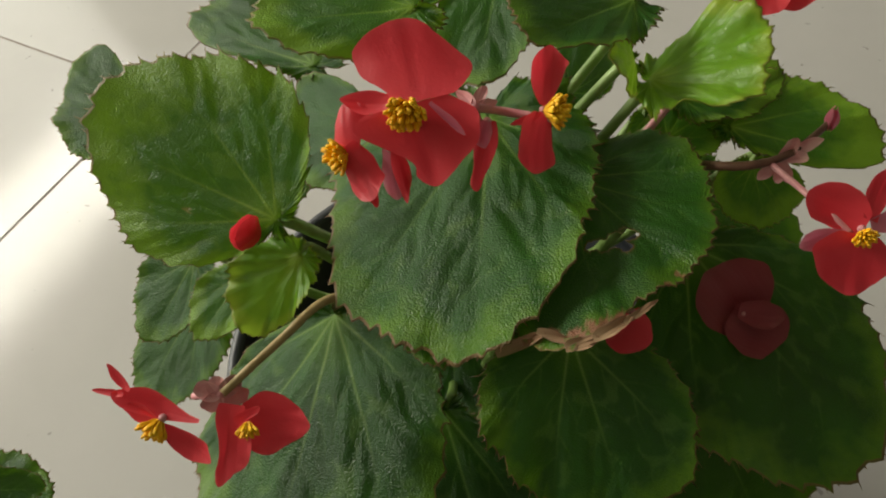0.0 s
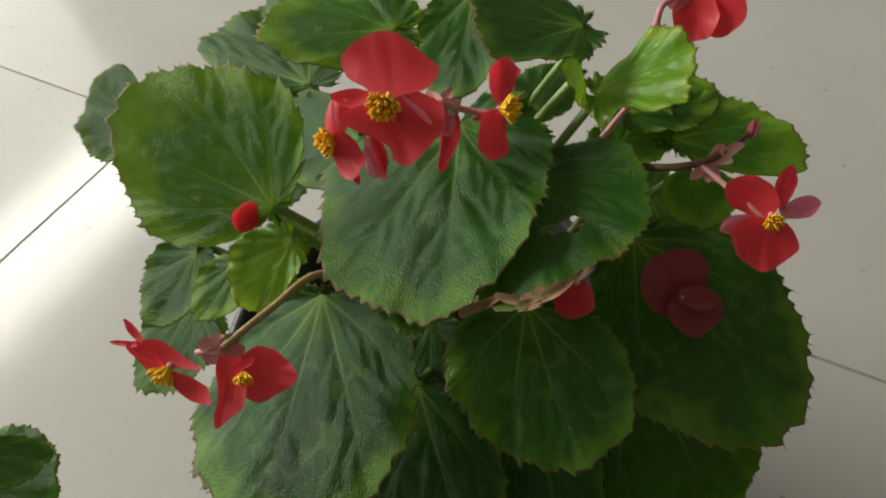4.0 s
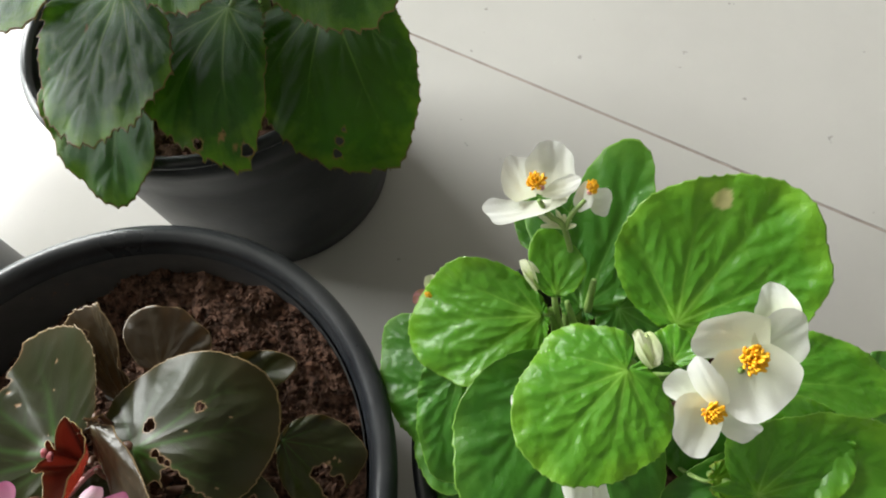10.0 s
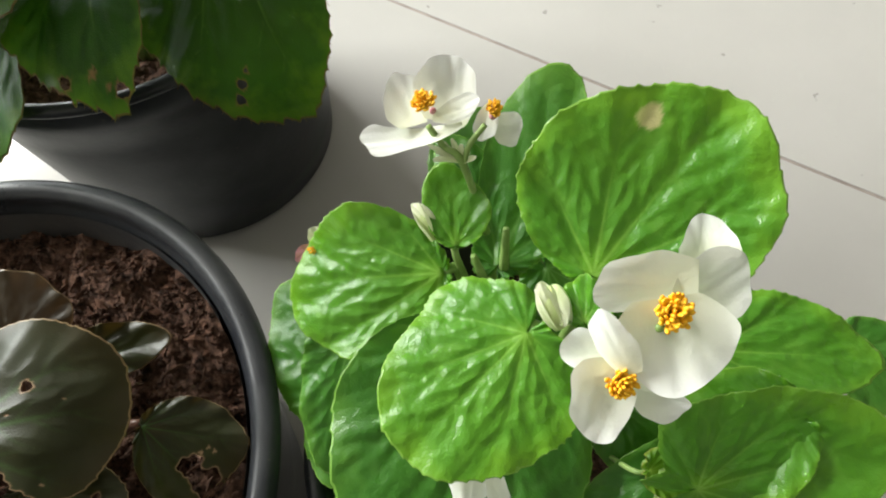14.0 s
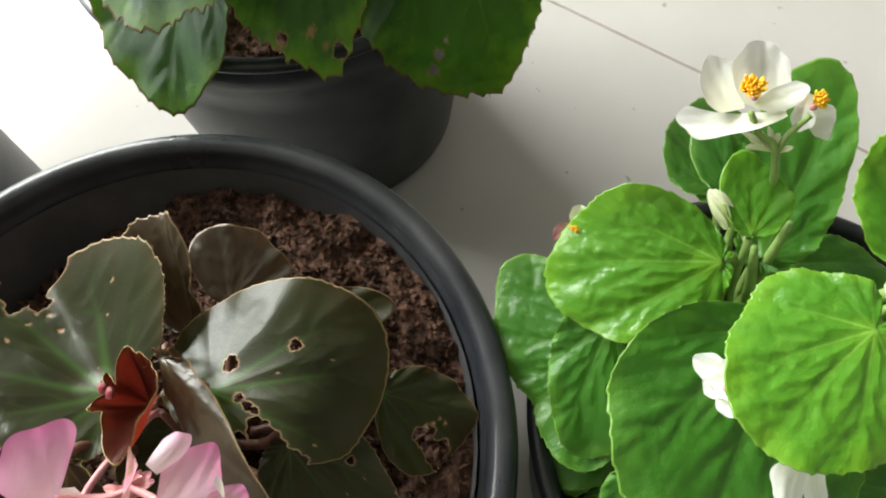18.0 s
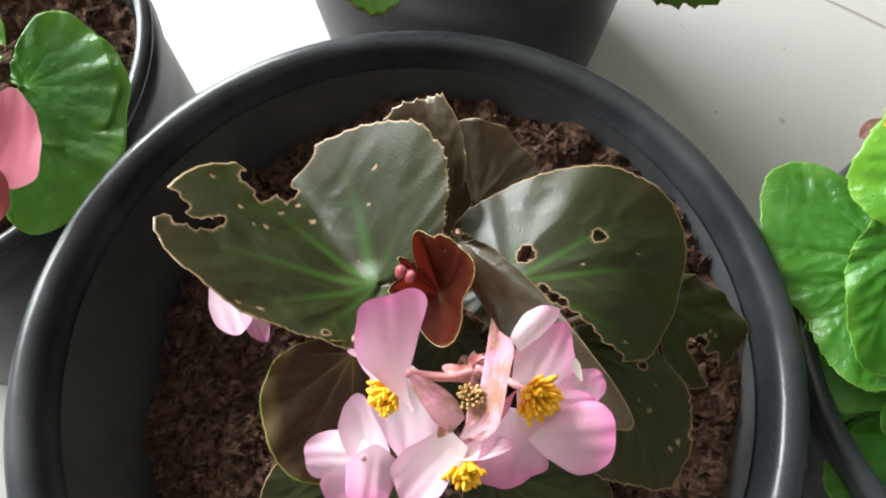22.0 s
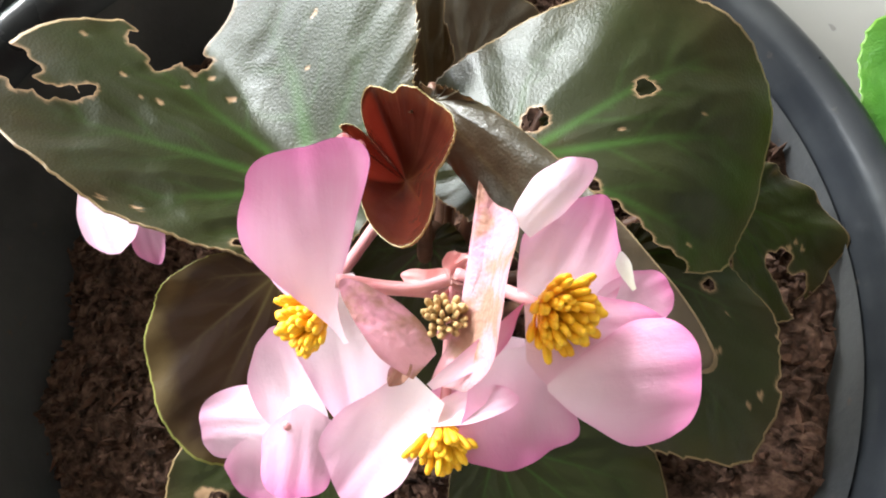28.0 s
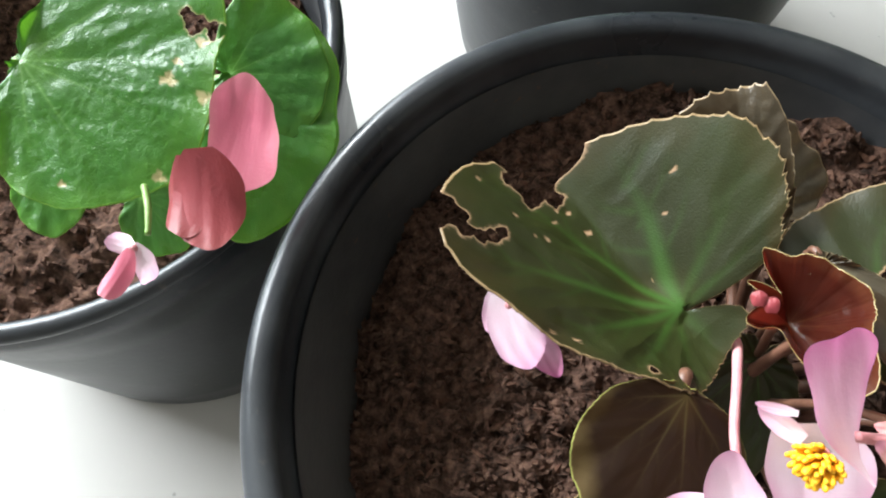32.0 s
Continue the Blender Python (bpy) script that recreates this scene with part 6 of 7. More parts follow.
petal(fl, WHITE, (0.1783, -0.0443, 0.2469), (0.1710, -0.0279, 0.2507), (0.1565, -0.1585, 0.9749), 0, 0.35, 0.12, 1, ruffle=0.8, sides=((4.4, 7.7, 6.7, 4.4, 2.3), (3.3, 6.0, 8.0, 7.4, 5.0)))
petal(fl, WHITE, (0.1860, -0.0431, 0.2469), (0.1898, -0.0216, 0.2512), (0.1367, -0.2193, 0.9660), 0, 0.3, 0.1, 2, ruffle=0.8, sides=((5.6, 10.2, 10.9, 9.2, 5.9), (6.3, 8.2, 7.6, 6.3, 4.3)))
petal(fl, WHITE, (0.1831, -0.0435, 0.2491), (0.1966, -0.0403, 0.2530), (-0.1473, -0.4485, 0.8816), 0, 0.3, 0.1, 3, ruffle=0.8, sides=((0.6, 2.9, 3.8, 4.1, 2.9), (1.0, 2.9, 3.2, 2.6, 1.4)))
petal(fl, WHITE, (0.1919, -0.0450, 0.2489), (0.1634, -0.0508, 0.2460), (-0.1007, -0.0032, 0.9949), 0, 0.3, 0.1, 4, ruffle=0.8, sides=((1.1, 3.2, 4.3, 5.0, 4.3), (0.9, 2.5, 4.0, 5.4, 5.4)))
stamens(fl, (0.1809, -0.0411, 0.2515), (-0.0779, -0.1055, 1.0089), 0.0054, 38, seed=86)
fl = blossom(white_plant, (0.2005, -0.0408, 0.2475), "white flower half hidden behind another")
petal(fl, WHITE, (0.1996, -0.0367, 0.2484), (0.1973, -0.0471, 0.2436), (0.0650, -0.4267, 0.9021), 0, 0.3, 0.1, 1, ruffle=0.8, sides=((0.8, 3.3, 3.9, 3.3, 1.8), (0.8, 2.6, 3.3, 2.9, 1.6)))
petal(fl, WHITE, (0.2005, -0.0417, 0.2448), (0.2095, -0.0406, 0.2425), (0.2758, -0.4453, 0.8518), 0, 0.35, 0.12, 2, ruffle=0.8, sides=((1.6, 3.6, 4.3, 4.0, 2.6), (2.3, 5.6, 6.6, 5.6, 3.3)))
stamens(fl, (0.2002, -0.0403, 0.2489), (0.3822, -0.1586, 0.8951), 0.0042, 24, seed=91)
fl = blossom(white_plant, (0.2409, -0.1068, 0.2652), "large white flower with a broad yellow tuft")
petal(fl, WHITE, (0.2497, -0.0938, 0.2652), (0.2490, -0.0834, 0.2681), (0.0650, -0.2654, 0.9619), 0, 0.2, 0.2, 1, ruffle=0.8, sides=((5.7, 6.2, 4.7, 2.8, 1.6), (6.5, 7.0, 5.9, 3.9, 1.9)))
petal(fl, WHITE, (0.2426, -0.1044, 0.2651), (0.2590, -0.0943, 0.2653), (0.2105, -0.3626, 0.9078), 0, 0.3, 0.1, 2, ruffle=0.8, sides=((3.0, 6.3, 7.1, 6.3, 4.0), (3.0, 7.3, 8.8, 7.6, 4.8)))
petal(fl, WHITE, (0.2468, -0.1007, 0.2665), (0.2241, -0.1031, 0.2684), (0.1236, -0.5220, 0.8439), 0, 0.35, 0.12, 3, ruffle=0.8, sides=((5.0, 6.5, 6.2, 5.5, 4.0), (5.7, 7.5, 7.2, 6.0, 4.5)))
petal(fl, WHITE, (0.2393, -0.1039, 0.2667), (0.2434, -0.1231, 0.2592), (0.0568, -0.3538, 0.9336), 0, 0.4, 0.1, 4, ruffle=0.8, sides=((7.4, 13.3, 13.5, 9.6, 5.7), (7.4, 12.3, 11.9, 7.9, 4.7)))
stamens(fl, (0.2401, -0.1072, 0.2661), (0.0642, -0.2830, 0.9169), 0.0062, 42, seed=99)
fl = blossom(white_plant, (0.2312, -0.1200, 0.2573), "large white flower with a yellow tuft")
petal(fl, WHITE, (0.2336, -0.1203, 0.2547), (0.2477, -0.1229, 0.2500), (0.2016, -0.4660, 0.8615), 0, 0.2, 0.1, 1, ruffle=0.8, sides=((1.9, 1.9, 1.5, 1.5, 1.0), (1.9, 5.1, 5.9, 4.6, 2.8)))
petal(fl, WHITE, (0.2286, -0.1174, 0.2577), (0.2188, -0.1115, 0.2591), (-0.0735, -0.3561, 0.9316), 0, 0.3, 0.1, 2, ruffle=0.8, sides=((1.8, 4.1, 4.6, 4.1, 2.5), (1.8, 4.1, 4.8, 4.2, 2.5)))
petal(fl, WHITE, (0.2313, -0.1175, 0.2585), (0.2238, -0.1318, 0.2532), (0.1010, -0.3903, 0.9151), 0, 0.4, 0.12, 3, ruffle=0.8, sides=((3.8, 5.8, 6.5, 5.8, 3.8), (5.0, 9.4, 8.3, 5.8, 3.3)))
petal(fl, WHITE, (0.2327, -0.1196, 0.2607), (0.2248, -0.1076, 0.2672), (-0.2817, -0.5956, 0.7523), 0, -0.3, -0.2, 4, ruffle=0.8, sides=((1.6, 3.5, 4.3, 3.8, 2.2), (2.4, 4.0, 3.8, 2.7, 1.5)))
stamens(fl, (0.2300, -0.1204, 0.2583), (0.2254, -0.4955, 0.7992), 0.0052, 32, seed=105)
bud(white_plant, CREAM, (0.2170, -0.0980, 0.2440), (-0.4844, 0.7688, 0.4175), 0.013, "pale green-white bud", slim=0.38)
bud(white_plant, CREAM, (0.1810, -0.0646, 0.2260), (-0.5545, 0.7434, 0.3740), 0.013, "pale green-white bud", slim=0.42)
bud(white_plant, CREAM, (0.2190, -0.0977, 0.2435), (0.3445, -0.9129, -0.2190), 0.011, "pale green-white bud", slim=0.5)
bud(white_plant, CREAM, (0.2557, -0.1356, 0.1900), (0.4636, 0.8187, 0.3387), 0.01, "pale green-white bud", slim=0.5)
bud(white_plant, CREAM, (0.1896, -0.0703, 0.2220), (-0.3580, 0.8537, 0.3781), 0.005, "small white bud", slim=0.5)
tube("flower_stalk", [(0.1820, -0.0455, 0.2485), (0.1866, -0.0490, 0.2432), (0.1922, -0.0524, 0.2400), (0.2000, -0.0620, 0.2150)], 0.0009, 0.0013, STEM, white_plant)
tube("flower_stalk", [(0.1985, -0.0450, 0.2488), (0.1940, -0.0490, 0.2441), (0.1927, -0.0523, 0.2400)], 0.0009, 0.001, STEM, white_plant)
petal(white_plant, CREAM, (0.1912, -0.0526, 0.2410), (0.1814, -0.0483, 0.2431), (-0.0811, -0.5279, 0.8454), 0.0018, 0.4, 0.2, name="bract")
petal(white_plant, CREAM, (0.1912, -0.0526, 0.2410), (0.1841, -0.0500, 0.2421), (-0.0811, -0.5279, 0.8454), 0.0018, 0.4, 0.2, name="bract")
petal(white_plant, CREAM, (0.1912, -0.0526, 0.2410), (0.1860, -0.0474, 0.2440), (-0.0811, -0.5279, 0.8454), 0.0018, 0.4, 0.2, name="bract")
petal(white_plant, CREAM, (0.1912, -0.0526, 0.2410), (0.1887, -0.0468, 0.2446), (-0.0811, -0.5279, 0.8454), 0.0018, 0.4, 0.2, name="bract")
petal(white_plant, CREAM, (0.1912, -0.0526, 0.2410), (0.1917, -0.0483, 0.2439), (-0.0811, -0.5279, 0.8454), 0.0018, 0.4, 0.2, name="bract")
petal(white_plant, CREAM, (0.1912, -0.0526, 0.2410), (0.1948, -0.0483, 0.2442), (-0.0811, -0.5279, 0.8454), 0.0018, 0.4, 0.2, name="bract")
petal(white_plant, CREAM, (0.1912, -0.0526, 0.2410), (0.1962, -0.0515, 0.2423), (-0.0811, -0.5279, 0.8454), 0.0018, 0.4, 0.2, name="bract")
petal(white_plant, CREAM, (0.1912, -0.0526, 0.2410), (0.1834, -0.0522, 0.2407), (-0.0811, -0.5279, 0.8454), 0.0018, 0.4, 0.2, name="bract")
petal(white_plant, CREAM, (0.1912, -0.0526, 0.2410), (0.1941, -0.0500, 0.2430), (-0.0811, -0.5279, 0.8454), 0.0018, 0.4, 0.2, name="bract")
petal(white_plant, CREAM, (0.1912, -0.0526, 0.2410), (0.1880, -0.0507, 0.2419), (-0.0811, -0.5279, 0.8454), 0.0018, 0.4, 0.2, name="bract")
tube("flower_stalk", [(0.2388, -0.1095, 0.2635), (0.2360, -0.1060, 0.2450), (0.2250, -0.0980, 0.2150), (0.2130, -0.0880, 0.1850)], 0.001, 0.0014, STEM, white_plant)
fl = blossom(white_plant, (0.1838, -0.1172, 0.2159), "fading white flower, petals hanging")
petal(fl, WHITE, (0.1838, -0.1172, 0.2159), (0.1756, -0.1082, 0.2154), (-0.4517, -0.3267, 0.8302), 0.0080, 0.25, 0.08)
petal(fl, WHITE, (0.1838, -0.1172, 0.2159), (0.1877, -0.1115, 0.2205), (-0.4517, -0.3267, 0.8302), 0.0120, 0.25, 0.08)
petal(fl, WHITE, (0.1838, -0.1172, 0.2159), (0.1781, -0.1149, 0.2138), (-0.4517, -0.3267, 0.8302), 0.0080, 0.25, 0.08)
petal(fl, WHITE, (0.1838, -0.1172, 0.2159), (0.1879, -0.1238, 0.2157), (-0.4517, -0.3267, 0.8302), 0.0100, 0.25, 0.08)
petal(fl, WHITE, (0.1838, -0.1172, 0.2159), (0.1819, -0.1200, 0.2162), (-0.4517, -0.3267, 0.8302), 0.0070, 0.25, 0.08)
fl = blossom(white_plant, (0.1999, -0.1359, 0.2244), "white petals hanging under a leaf")
petal(fl, WHITE, (0.1988, -0.1353, 0.2248), (0.1982, -0.1465, 0.2149), (0.0670, -0.6636, 0.7450), 0, 0.3, -0.15, 1, ruffle=0.8, sides=((1.8, 3.3, 4.5, 4.2, 3.0), (1.8, 5.1, 5.1, 4.2, 3.0)))
petal(fl, WHITE, (0.2027, -0.1355, 0.2233), (0.2087, -0.1469, 0.2116), (0.1825, -0.6559, 0.7325), 0, 0.3, -0.15, 2, ruffle=0.8, sides=((1.2, 3.0, 3.3, 2.7, 1.8), (1.2, 2.4, 3.0, 3.0, 2.1)))
fl = blossom(white_plant, (0.1416, -0.0648, 0.2050), "small cream flower gone over")
petal(fl, CREAM, (0.1416, -0.0648, 0.2050), (0.1449, -0.0603, 0.2090), (-0.2240, -0.5382, 0.8125), 0.0100, 0.25, 0.08)
petal(fl, FADED, (0.1416, -0.0648, 0.2050), (0.1341, -0.0679, 0.2011), (-0.2240, -0.5382, 0.8125), 0.0050, 0.25, 0.08)
petal(fl, CREAM, (0.1416, -0.0648, 0.2050), (0.1500, -0.0650, 0.2074), (-0.2240, -0.5382, 0.8125), 0.0080, 0.25, 0.08)
stamens(fl, (0.1415, -0.0651, 0.2055), (-0.5051, -0.8630, 0.0135), 0.003, 14, seed=138)
fl = blossom(bronze_plant, (0.0096, -0.1728, 0.2195), "open pink flower with yellow stamens")
petal(fl, BLUSH, (0.0071, -0.1675, 0.2174), (0.0146, -0.1875, 0.2041), (-0.1731, -0.5889, 0.7895), 0, 0.3, 0.12, 1, ruffle=0.8, sides=((6.2, 11.1, 11.1, 8.9, 5.3), (5.3, 7.0, 7.1, 5.2, 3.0)))
petal(fl, BLUSH, (0.0070, -0.1709, 0.2172), (-0.0017, -0.1660, 0.2176), (-0.2047, -0.4272, 0.8807), 0, 0.2, 0.1, 2, ruffle=0.8, sides=((1.5, 2.0, 2.0, 1.5, 1.0), (1.5, 2.2, 2.2, 1.9, 1.2)))
petal(fl, BLUSH, (0.0044, -0.1667, 0.2211), (-0.0034, -0.1663, 0.2208), (-0.0517, -0.3382, 0.9396), 0, 0.2, 0.1, 3, ruffle=0.8, sides=((0.6, 1.0, 1.1, 0.8, 0.5), (0.6, 1.0, 1.1, 1.0, 0.6)))
stamens(fl, (0.0097, -0.1734, 0.2193), (-0.6454, -0.6589, 0.5068), 0.0072, 36, seed=144)
petal(fl, PINK, (0.0153, -0.1781, 0.2251), (0.0057, -0.1544, 0.2329), (0.3215, -0.1768, 0.9303), 0, 0.35, 0.14, 4, ruffle=0.6, sides=((0.4, 5.3, 10.3, 8.6, 6.1), (0.3, 0.9, 4.6, 7.8, 7.2)))
fl = blossom(bronze_plant, (0.0412, -0.1695, 0.2245), "large open pink flower with yellow stamens")
petal(fl, PINK, (0.0402, -0.1689, 0.2216), (0.0473, -0.1513, 0.2242), (0.2154, -0.2298, 0.9491), 0, 0.2, 0.1, 1, ruffle=0.8, sides=((3.9, 6.6, 7.0, 4.8, 2.3), (5.4, 7.8, 7.8, 4.8, 2.6)))
petal(fl, PINK, (0.0488, -0.1681, 0.2201), (0.0577, -0.1614, 0.2197), (0.2236, -0.2389, 0.9449), 0, 0.2, 0.1, 2, ruffle=0.8, sides=((2.7, 3.9, 3.7, 2.8, 1.9), (3.1, 4.7, 4.7, 3.9, 2.6)))
petal(fl, BLUSH, (0.0357, -0.1603, 0.2294), (0.0438, -0.1510, 0.2332), (0.1361, -0.4733, 0.8703), 0, 0.3, -0.25, 3, ruffle=0.4, sides=((1.9, 2.9, 3.1, 2.6, 1.7), (1.9, 2.9, 3.1, 2.6, 1.7)))
petal(fl, PINK, (0.0340, -0.1721, 0.2177), (0.0332, -0.1876, 0.2090), (0.0704, -0.4947, 0.8662), 0, 0.2, 0.1, 4, ruffle=0.8, sides=((4.8, 6.4, 6.4, 5.6, 3.2), (3.2, 5.6, 6.8, 5.6, 3.2)))
petal(fl, PINK, (0.0363, -0.1748, 0.2209), (0.0419, -0.1887, 0.2100), (0.1452, -0.5726, 0.8069), 0, 0.2, 0.1, 5, ruffle=0.8, sides=((4.6, 6.6, 7.4, 7.6, 5.7), (3.9, 6.6, 8.5, 8.9, 5.1)))
petal(fl, PINK, (0.0382, -0.1722, 0.2238), (0.0565, -0.1692, 0.2244), (0.0072, -0.2573, 0.9663), 0, 0.2, 0.05, 6, ruffle=0.8, sides=((2.9, 4.3, 4.1, 2.9, 1.6), (4.4, 8.8, 7.0, 3.5, 1.5)))
petal(fl, PINK, (0.0419, -0.1796, 0.2240), (0.0599, -0.1761, 0.2280), (-0.1430, -0.3436, 0.9282), 0, 0.25, -0.14, 7, ruffle=0.8, sides=((0.3, 4.1, 6.6, 7.5, 5.0), (0.4, 6.3, 9.0, 6.9, 4.3)))
petal(fl, WHITE, (0.0528, -0.1639, 0.2213), (0.0500, -0.1594, 0.2232), (0.0771, -0.3416, 0.9367), 0, 0.2, 0.1, 8, ruffle=0.8, sides=((0.3, 0.8, 1.1, 1.1, 0.7), (0.3, 0.6, 0.9, 0.9, 0.6)))
stamens(fl, (0.0404, -0.1690, 0.2253), (0.5430, -0.4551, 0.6968), 0.0084, 44, seed=152)
fl = blossom(bronze_plant, (0.0288, -0.1850, 0.2113), "pink flower hanging lowest with yellow stamens")
petal(fl, BLUSH, (0.0261, -0.1809, 0.2163), (0.0149, -0.1969, 0.2081), (-0.1575, -0.3570, 0.9207), 0, 0.3, 0.14, 1, ruffle=0.8, sides=((3.2, 5.0, 5.8, 5.2, 3.2), (3.2, 5.8, 7.3, 6.6, 4.0)))
petal(fl, BLUSH, (0.0261, -0.1852, 0.2147), (0.0387, -0.1803, 0.2176), (-0.1682, -0.1411, 0.9756), 0, 0.3, 0.2, 2, ruffle=0.8, sides=((0.8, 2.4, 2.8, 2.2, 1.4), (0.8, 1.8, 2.0, 1.6, 1.0)))
stamens(fl, (0.0287, -0.1853, 0.2118), (0.2003, -0.9398, 0.2813), 0.0072, 30, seed=158)
fl = blossom(bronze_plant, (0.0025, -0.1879, 0.1975), "pink double petals seen from behind")
petal(fl, PINK, (0.0001, -0.1913, 0.1943), (-0.0021, -0.2012, 0.1877), (0.0338, -0.5618, 0.8266), 0, 0.25, 0.1, 1, ruffle=0.8, sides=((4.8, 6.9, 7.1, 6.0, 3.7), (4.8, 6.9, 7.1, 6.0, 3.7)))
petal(fl, BLUSH, (0.0040, -0.1886, 0.1971), (-0.0135, -0.1904, 0.1947), (-0.0912, -0.3640, 0.9269), 0, 0.3, -0.15, 2, ruffle=0.8, sides=((4.2, 6.2, 6.6, 6.0, 4.5), (4.2, 6.2, 6.6, 5.9, 4.2)))
petal(fl, BLUSH, (0.0037, -0.1885, 0.1961), (-0.0024, -0.1734, 0.2042), (-0.0682, -0.4951, 0.8661), 0, 0.3, 0.2, 3, ruffle=0.8, sides=((3.2, 5.9, 5.9, 4.2, 2.3), (5.3, 6.8, 5.3, 3.4, 2.3)))
petal(fl, PINK, (0.0055, -0.1844, 0.2007), (0.0056, -0.1991, 0.1953), (0.0771, -0.3416, 0.9367), 0, 0.3, -0.15, 4, ruffle=0.8, sides=((0.5, 6.0, 6.6, 5.5, 3.8), (0.5, 5.5, 7.1, 6.4, 4.4)))
fl = blossom(bronze_plant, (0.0274, -0.1740, 0.2219), "withered pink flower with browned stamens")
petal(fl, FADED, (0.0259, -0.1792, 0.2238), (0.0135, -0.1711, 0.2289), (0.2714, -0.1732, 0.9468), 0, -0.3, 0.22, 1, ruffle=2.2, sides=((2.4, 3.4, 3.0, 1.9, 1.2), (2.2, 3.3, 3.0, 2.2, 1.2)))
petal(fl, FADED, (0.0236, -0.1792, 0.2251), (0.0219, -0.1827, 0.2250), (0.1972, -0.1054, 0.9747), 0, 0.25, 0.1, 2, ruffle=3, sides=((0.8, 1.3, 1.3, 1.0, 0.6), (0.8, 1.3, 1.3, 1.0, 0.6)))
petal(fl, FADED, (0.0286, -0.1814, 0.2228), (0.0295, -0.1556, 0.2321), (-0.2524, -0.3216, 0.9126), 0, 0.2, 0.3, 3, ruffle=1.8, sides=((1.9, 0.0, -2.1, -3.2, -1.5), (3.0, 8.0, 9.0, 7.0, 3.2)))
petal(fl, PINK, (0.0268, -0.1817, 0.2234), (0.0375, -0.1699, 0.2279), (0.1415, -0.4608, 0.8762), 0, -0.2, 0.1, 4, ruffle=0.8, sides=((0.4, 0.7, 0.6, 0.3, 0.1), (0.7, 1.9, 2.4, 1.7, 0.7)))
stamens(fl, (0.0275, -0.1730, 0.2238), (0.0730, 0.0248, 0.9639), 0.0048, 26, DRY, seed=170)
petal(fl, FADED, (0.0266, -0.1658, 0.2175), (0.0302, -0.1601, 0.2171), (0.2495, -0.0952, 0.9637), 0, 0.25, 0.1, 5, "bract", ruffle=3, sides=((0.5, 1.3, 1.6, 1.5, 1.0), (0.5, 1.3, 1.6, 1.5, 1.0)))
petal(fl, FADED, (0.0266, -0.1658, 0.2175), (0.0319, -0.1620, 0.2173), (0.2052, -0.2559, 0.9447), 0, 0.25, 0.1, 6, "bract", ruffle=3, sides=((0.5, 1.0, 1.2, 1.1, 0.7), (0.5, 1.0, 1.2, 1.1, 0.7)))
petal(fl, FADED, (0.0266, -0.1658, 0.2175), (0.0204, -0.1656, 0.2180), (0.0771, -0.3416, 0.9367), 0, 0.25, 0.1, 7, "bract", ruffle=3, sides=((0.5, 0.9, 1.1, 1.0, 0.7), (0.5, 0.9, 1.1, 1.0, 0.7)))
petal(fl, FADED, (0.0266, -0.1658, 0.2175), (0.0236, -0.1665, 0.2185), (0.3768, -0.2853, 0.8813), 0, 0.25, 0.1, 8, "bract", ruffle=3, sides=((0.5, 0.8, 1.0, 0.9, 0.6), (0.5, 0.8, 1.0, 0.9, 0.6)))
petal(fl, FADED, (0.0266, -0.1658, 0.2175), (0.0269, -0.1599, 0.2164), (0.1138, 0.1764, 0.9777), 0, 0.25, 0.1, 9, "bract", ruffle=3, sides=((0.5, 0.9, 1.2, 1.0, 0.7), (0.5, 0.9, 1.2, 1.0, 0.7)))
tube("flower_stalk", [(0.0122, -0.1700, 0.2256), (0.0192, -0.1686, 0.2213), (0.0266, -0.1670, 0.2170)], 0.0010, 0.0011, PINK_STEM, fl)
tube("flower_stalk", [(0.0139, -0.1699, 0.2243), (0.0212, -0.1687, 0.2216), (0.0270, -0.1658, 0.2201)], 0.0009, 0.001, PINK_STEM, bronze_plant)
tube("flower_stalk", [(0.0276, -0.1649, 0.2183), (0.0243, -0.1572, 0.1948), (0.0227, -0.1526, 0.1674), (0.0200, -0.1460, 0.1400)], 0.001, 0.0016, RED_STEM, bronze_plant)
tube("flower_stalk", [(0.0405, -0.1690, 0.2235), (0.0349, -0.1666, 0.2212), (0.0277, -0.1649, 0.2204)], 0.0009, 0.001, PINK_STEM, bronze_plant)
tube("flower_stalk", [(0.0300, -0.1880, 0.2105), (0.0285, -0.1809, 0.2124), (0.0278, -0.1650, 0.2183)], 0.0009, 0.001, PINK_STEM, bronze_plant)
petal(bronze_plant, BRACT, (0.0270, -0.1657, 0.2212), (0.0198, -0.1660, 0.2183), (0.0099, -0.3245, 0.9458), 0.0036, 0.4, 0.2, name="bract")
petal(bronze_plant, BRACT, (0.0270, -0.1657, 0.2212), (0.0225, -0.1673, 0.2177), (0.0099, -0.3245, 0.9458), 0.0036, 0.4, 0.2, name="bract")
petal(bronze_plant, BRACT, (0.0270, -0.1657, 0.2212), (0.0285, -0.1613, 0.2196), (0.0099, -0.3245, 0.9458), 0.0036, 0.4, 0.2, name="bract")
petal(bronze_plant, BRACT, (0.0270, -0.1657, 0.2212), (0.0314, -0.1623, 0.2193), (0.0099, -0.3245, 0.9458), 0.0036, 0.4, 0.2, name="bract")
petal(bronze_plant, BRACT, (0.0270, -0.1657, 0.2212), (0.0302, -0.1647, 0.2184), (0.0099, -0.3245, 0.9458), 0.0036, 0.4, 0.2, name="bract")
fl = blossom(bronze_plant, (-0.0523, -0.1454, 0.1913), "pink flower hidden under a leaf")
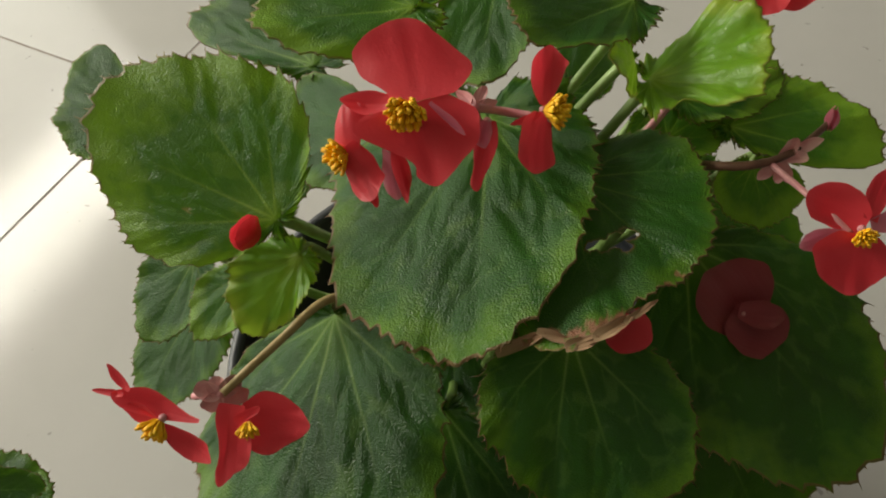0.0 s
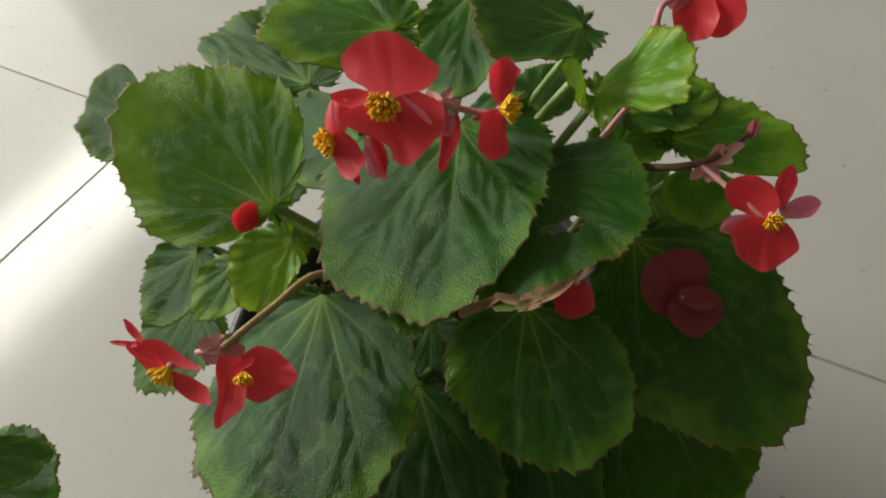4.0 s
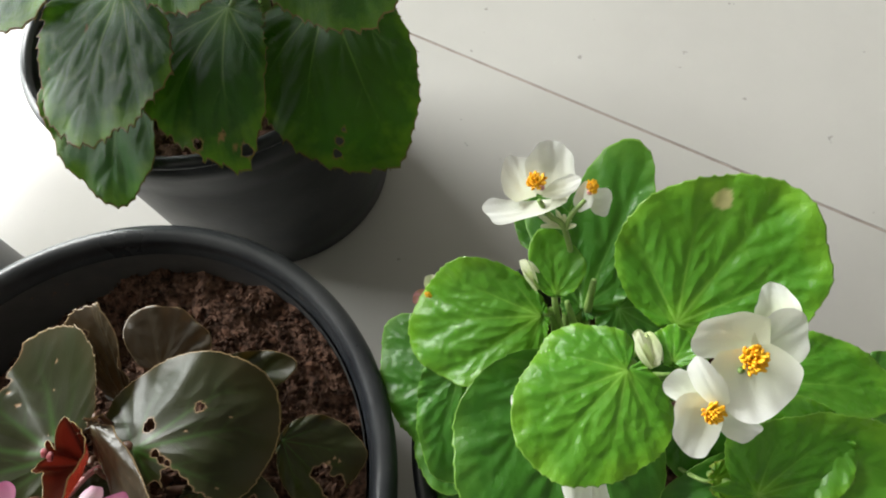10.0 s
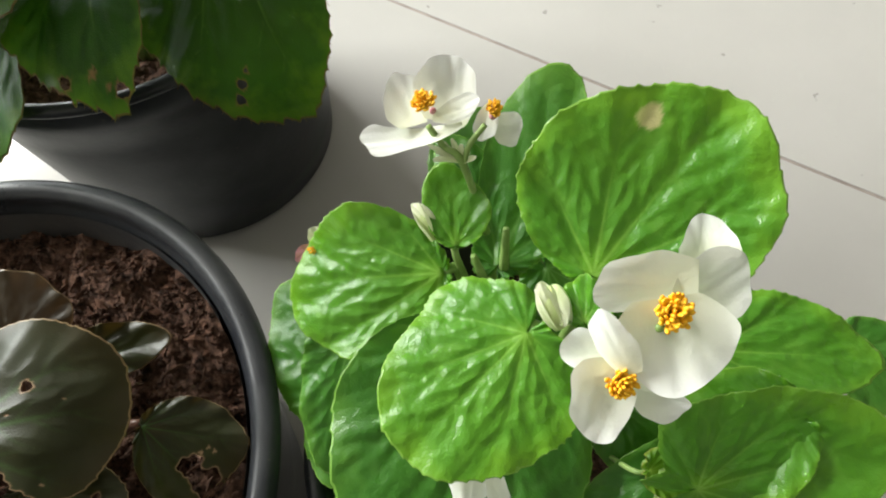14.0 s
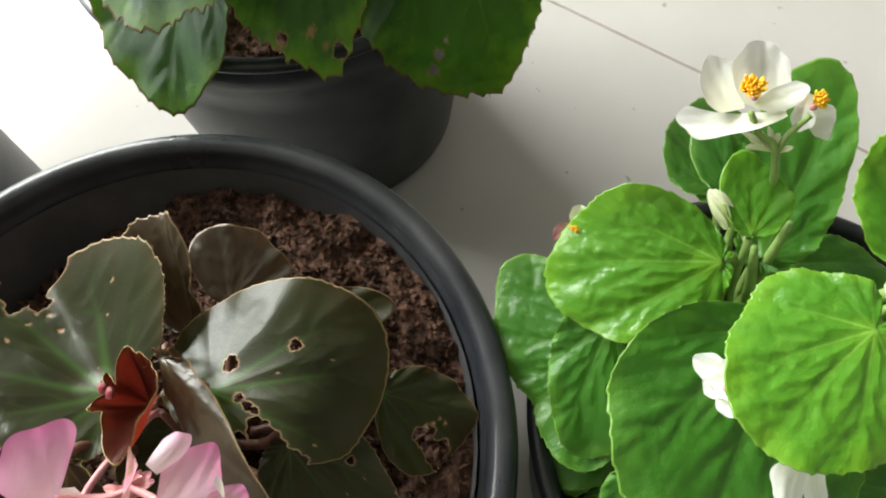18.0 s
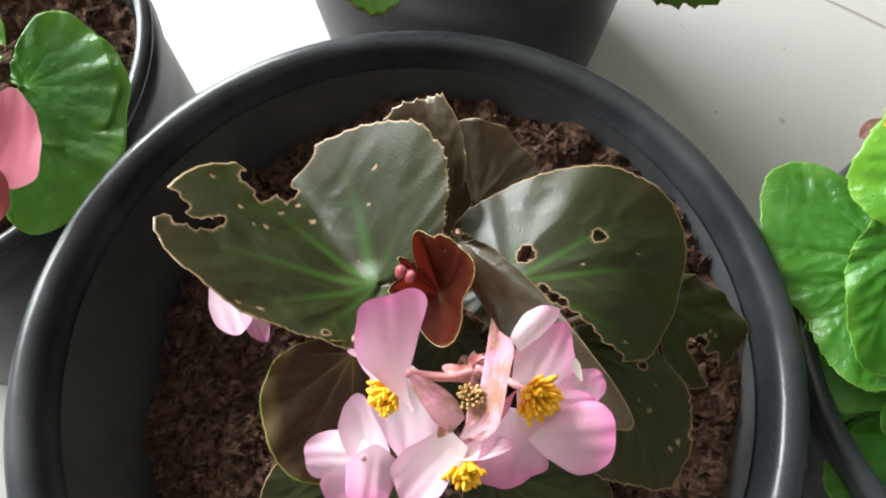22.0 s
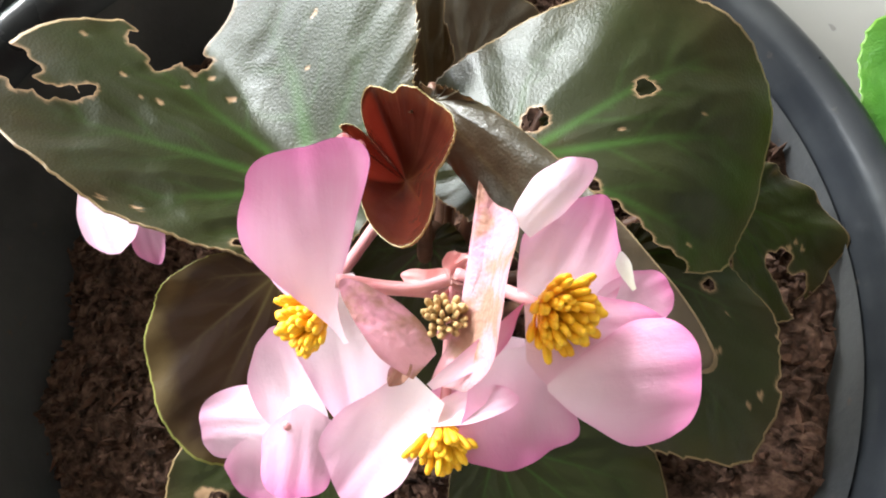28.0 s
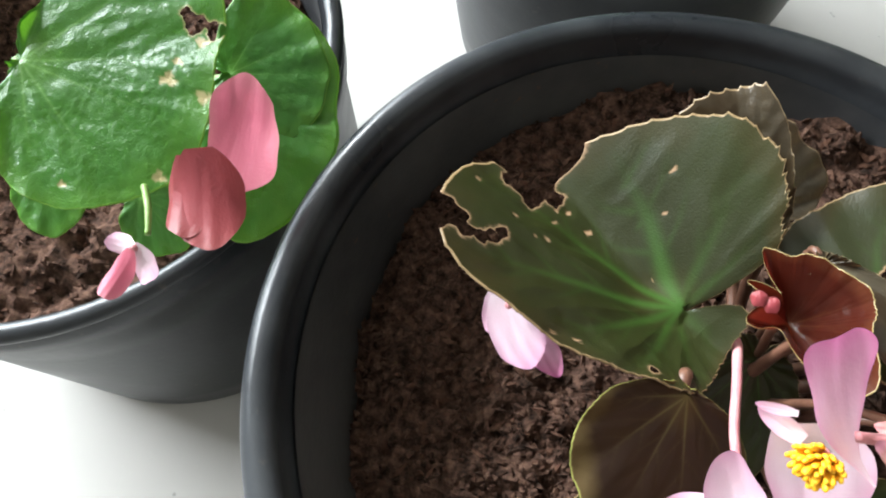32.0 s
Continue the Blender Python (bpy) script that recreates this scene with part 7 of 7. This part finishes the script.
petal(fl, BLUSH, (-0.0543, -0.1409, 0.1886), (-0.0434, -0.1588, 0.1859), (-0.0185, -0.3127, 0.9497), 0.0131, 0.25, 0.08)
petal(fl, PINK, (-0.0468, -0.1438, 0.1846), (-0.0372, -0.1597, 0.1831), (-0.0185, -0.3127, 0.9497), 0.0079, 0.25, 0.08)
petal(fl, BLUSH, (-0.0552, -0.1394, 0.1859), (-0.0547, -0.1509, 0.1823), (-0.0185, -0.3127, 0.9497), 0.0085, 0.25, 0.08)
tube("flower_stalk", [(0.0049, -0.1861, 0.1961), (0.0026, -0.1686, 0.1952), (0.0058, -0.1515, 0.1880), (0.0083, -0.1396, 0.1780), (0.0060, -0.1420, 0.1550)], 0.001, 0.0015, PINK_STEM, bronze_plant)
bud(bronze_plant, DARK_SHADED, (0.0029, -0.1387, 0.2070), (-0.1422, 0.9312, 0.3357), 0.0038, slim=0.9)
bud(bronze_plant, DARK_SHADED, (0.0058, -0.1398, 0.2070), (-0.1379, 0.9344, 0.3285), 0.0038, slim=0.9)
fl = blossom(rose_plant, (-0.1389, -0.1213, 0.1959), "rose-pink flower half hidden by a leaf")
petal(fl, ROSE, (-0.1362, -0.1257, 0.1916), (-0.1326, -0.0973, 0.2061), (0.0877, -0.4613, 0.8829), 0, 0.25, 0.08, 1, ruffle=0.8, sides=((3.1, 6.6, 8.1, 8.1, 5.3), (6.3, 14.4, 12.2, 8.8, 5.6)))
petal(fl, DARK_SHADED, (-0.1430, -0.1231, 0.2021), (-0.1403, -0.1437, 0.1956), (-0.1099, -0.3139, 0.9431), 0, 0.3, -0.15, 2, ruffle=0.8, sides=((3.8, 6.9, 7.0, 6.1, 4.0), (3.1, 6.1, 6.7, 5.8, 4.0)))
petal(fl, DARK_SHADED, (-0.1399, -0.1212, 0.2036), (-0.1328, -0.1460, 0.1949), (0.0787, -0.3101, 0.9474), 0, 0.3, -0.12, 3, ruffle=0.8, sides=((3.7, 9.8, 10.4, 8.3, 5.4), (3.7, 8.6, 9.5, 7.7, 5.1)))
fl = blossom(rose_plant, (-0.1484, -0.1505, 0.1998), "small half-open rose-pink flower")
petal(fl, BLUSH, (-0.1482, -0.1505, 0.1997), (-0.1571, -0.1494, 0.1990), (-0.1239, -0.3579, 0.9255), 0, 0.3, -0.2, 1, ruffle=0.8, sides=((1.2, 2.0, 2.6, 2.3, 1.4), (1.2, 2.3, 2.9, 2.6, 1.4)))
petal(fl, BLUSH, (-0.1486, -0.1495, 0.2002), (-0.1418, -0.1572, 0.1974), (0.0375, -0.3101, 0.9500), 0, 0.3, -0.2, 2, ruffle=0.8, sides=((1.1, 2.3, 2.6, 2.3, 1.4), (2.0, 3.7, 4.3, 3.7, 2.6)))
petal(fl, ROSE, (-0.1484, -0.1512, 0.2006), (-0.1531, -0.1637, 0.1970), (0.1228, -0.3116, 0.9422), 0, 0.3, -0.25, 3, ruffle=0.8, sides=((1.1, 2.8, 3.4, 3.1, 2.1), (1.1, 2.6, 3.1, 2.8, 2.0)))
tube("flower_stalk", [(-0.1485, -0.1449, 0.1960), (-0.1515, -0.1376, 0.1957), (-0.1572, -0.1299, 0.1925)], 0.0008, 0.001, STEM, rose_plant)
fl = blossom(rose_plant, (-0.1055, -0.0285, 0.2300), "rose-pink flower")
petal(fl, ROSE, (-0.1055, -0.0285, 0.2300), (-0.0984, -0.0264, 0.2252), (0.6010, -0.2746, 0.7506), 0.0180, 0.25, 0.08)
petal(fl, ROSE, (-0.1055, -0.0285, 0.2300), (-0.1138, -0.0353, 0.2345), (0.6010, -0.2746, 0.7506), 0.0200, 0.25, 0.08)
petal(fl, ROSE, (-0.1055, -0.0285, 0.2300), (-0.1025, -0.0385, 0.2243), (0.6010, -0.2746, 0.7506), 0.0140, 0.25, 0.08)
petal(fl, ROSE, (-0.1055, -0.0285, 0.2300), (-0.1059, -0.0178, 0.2345), (0.6010, -0.2746, 0.7506), 0.0120, 0.25, 0.08)
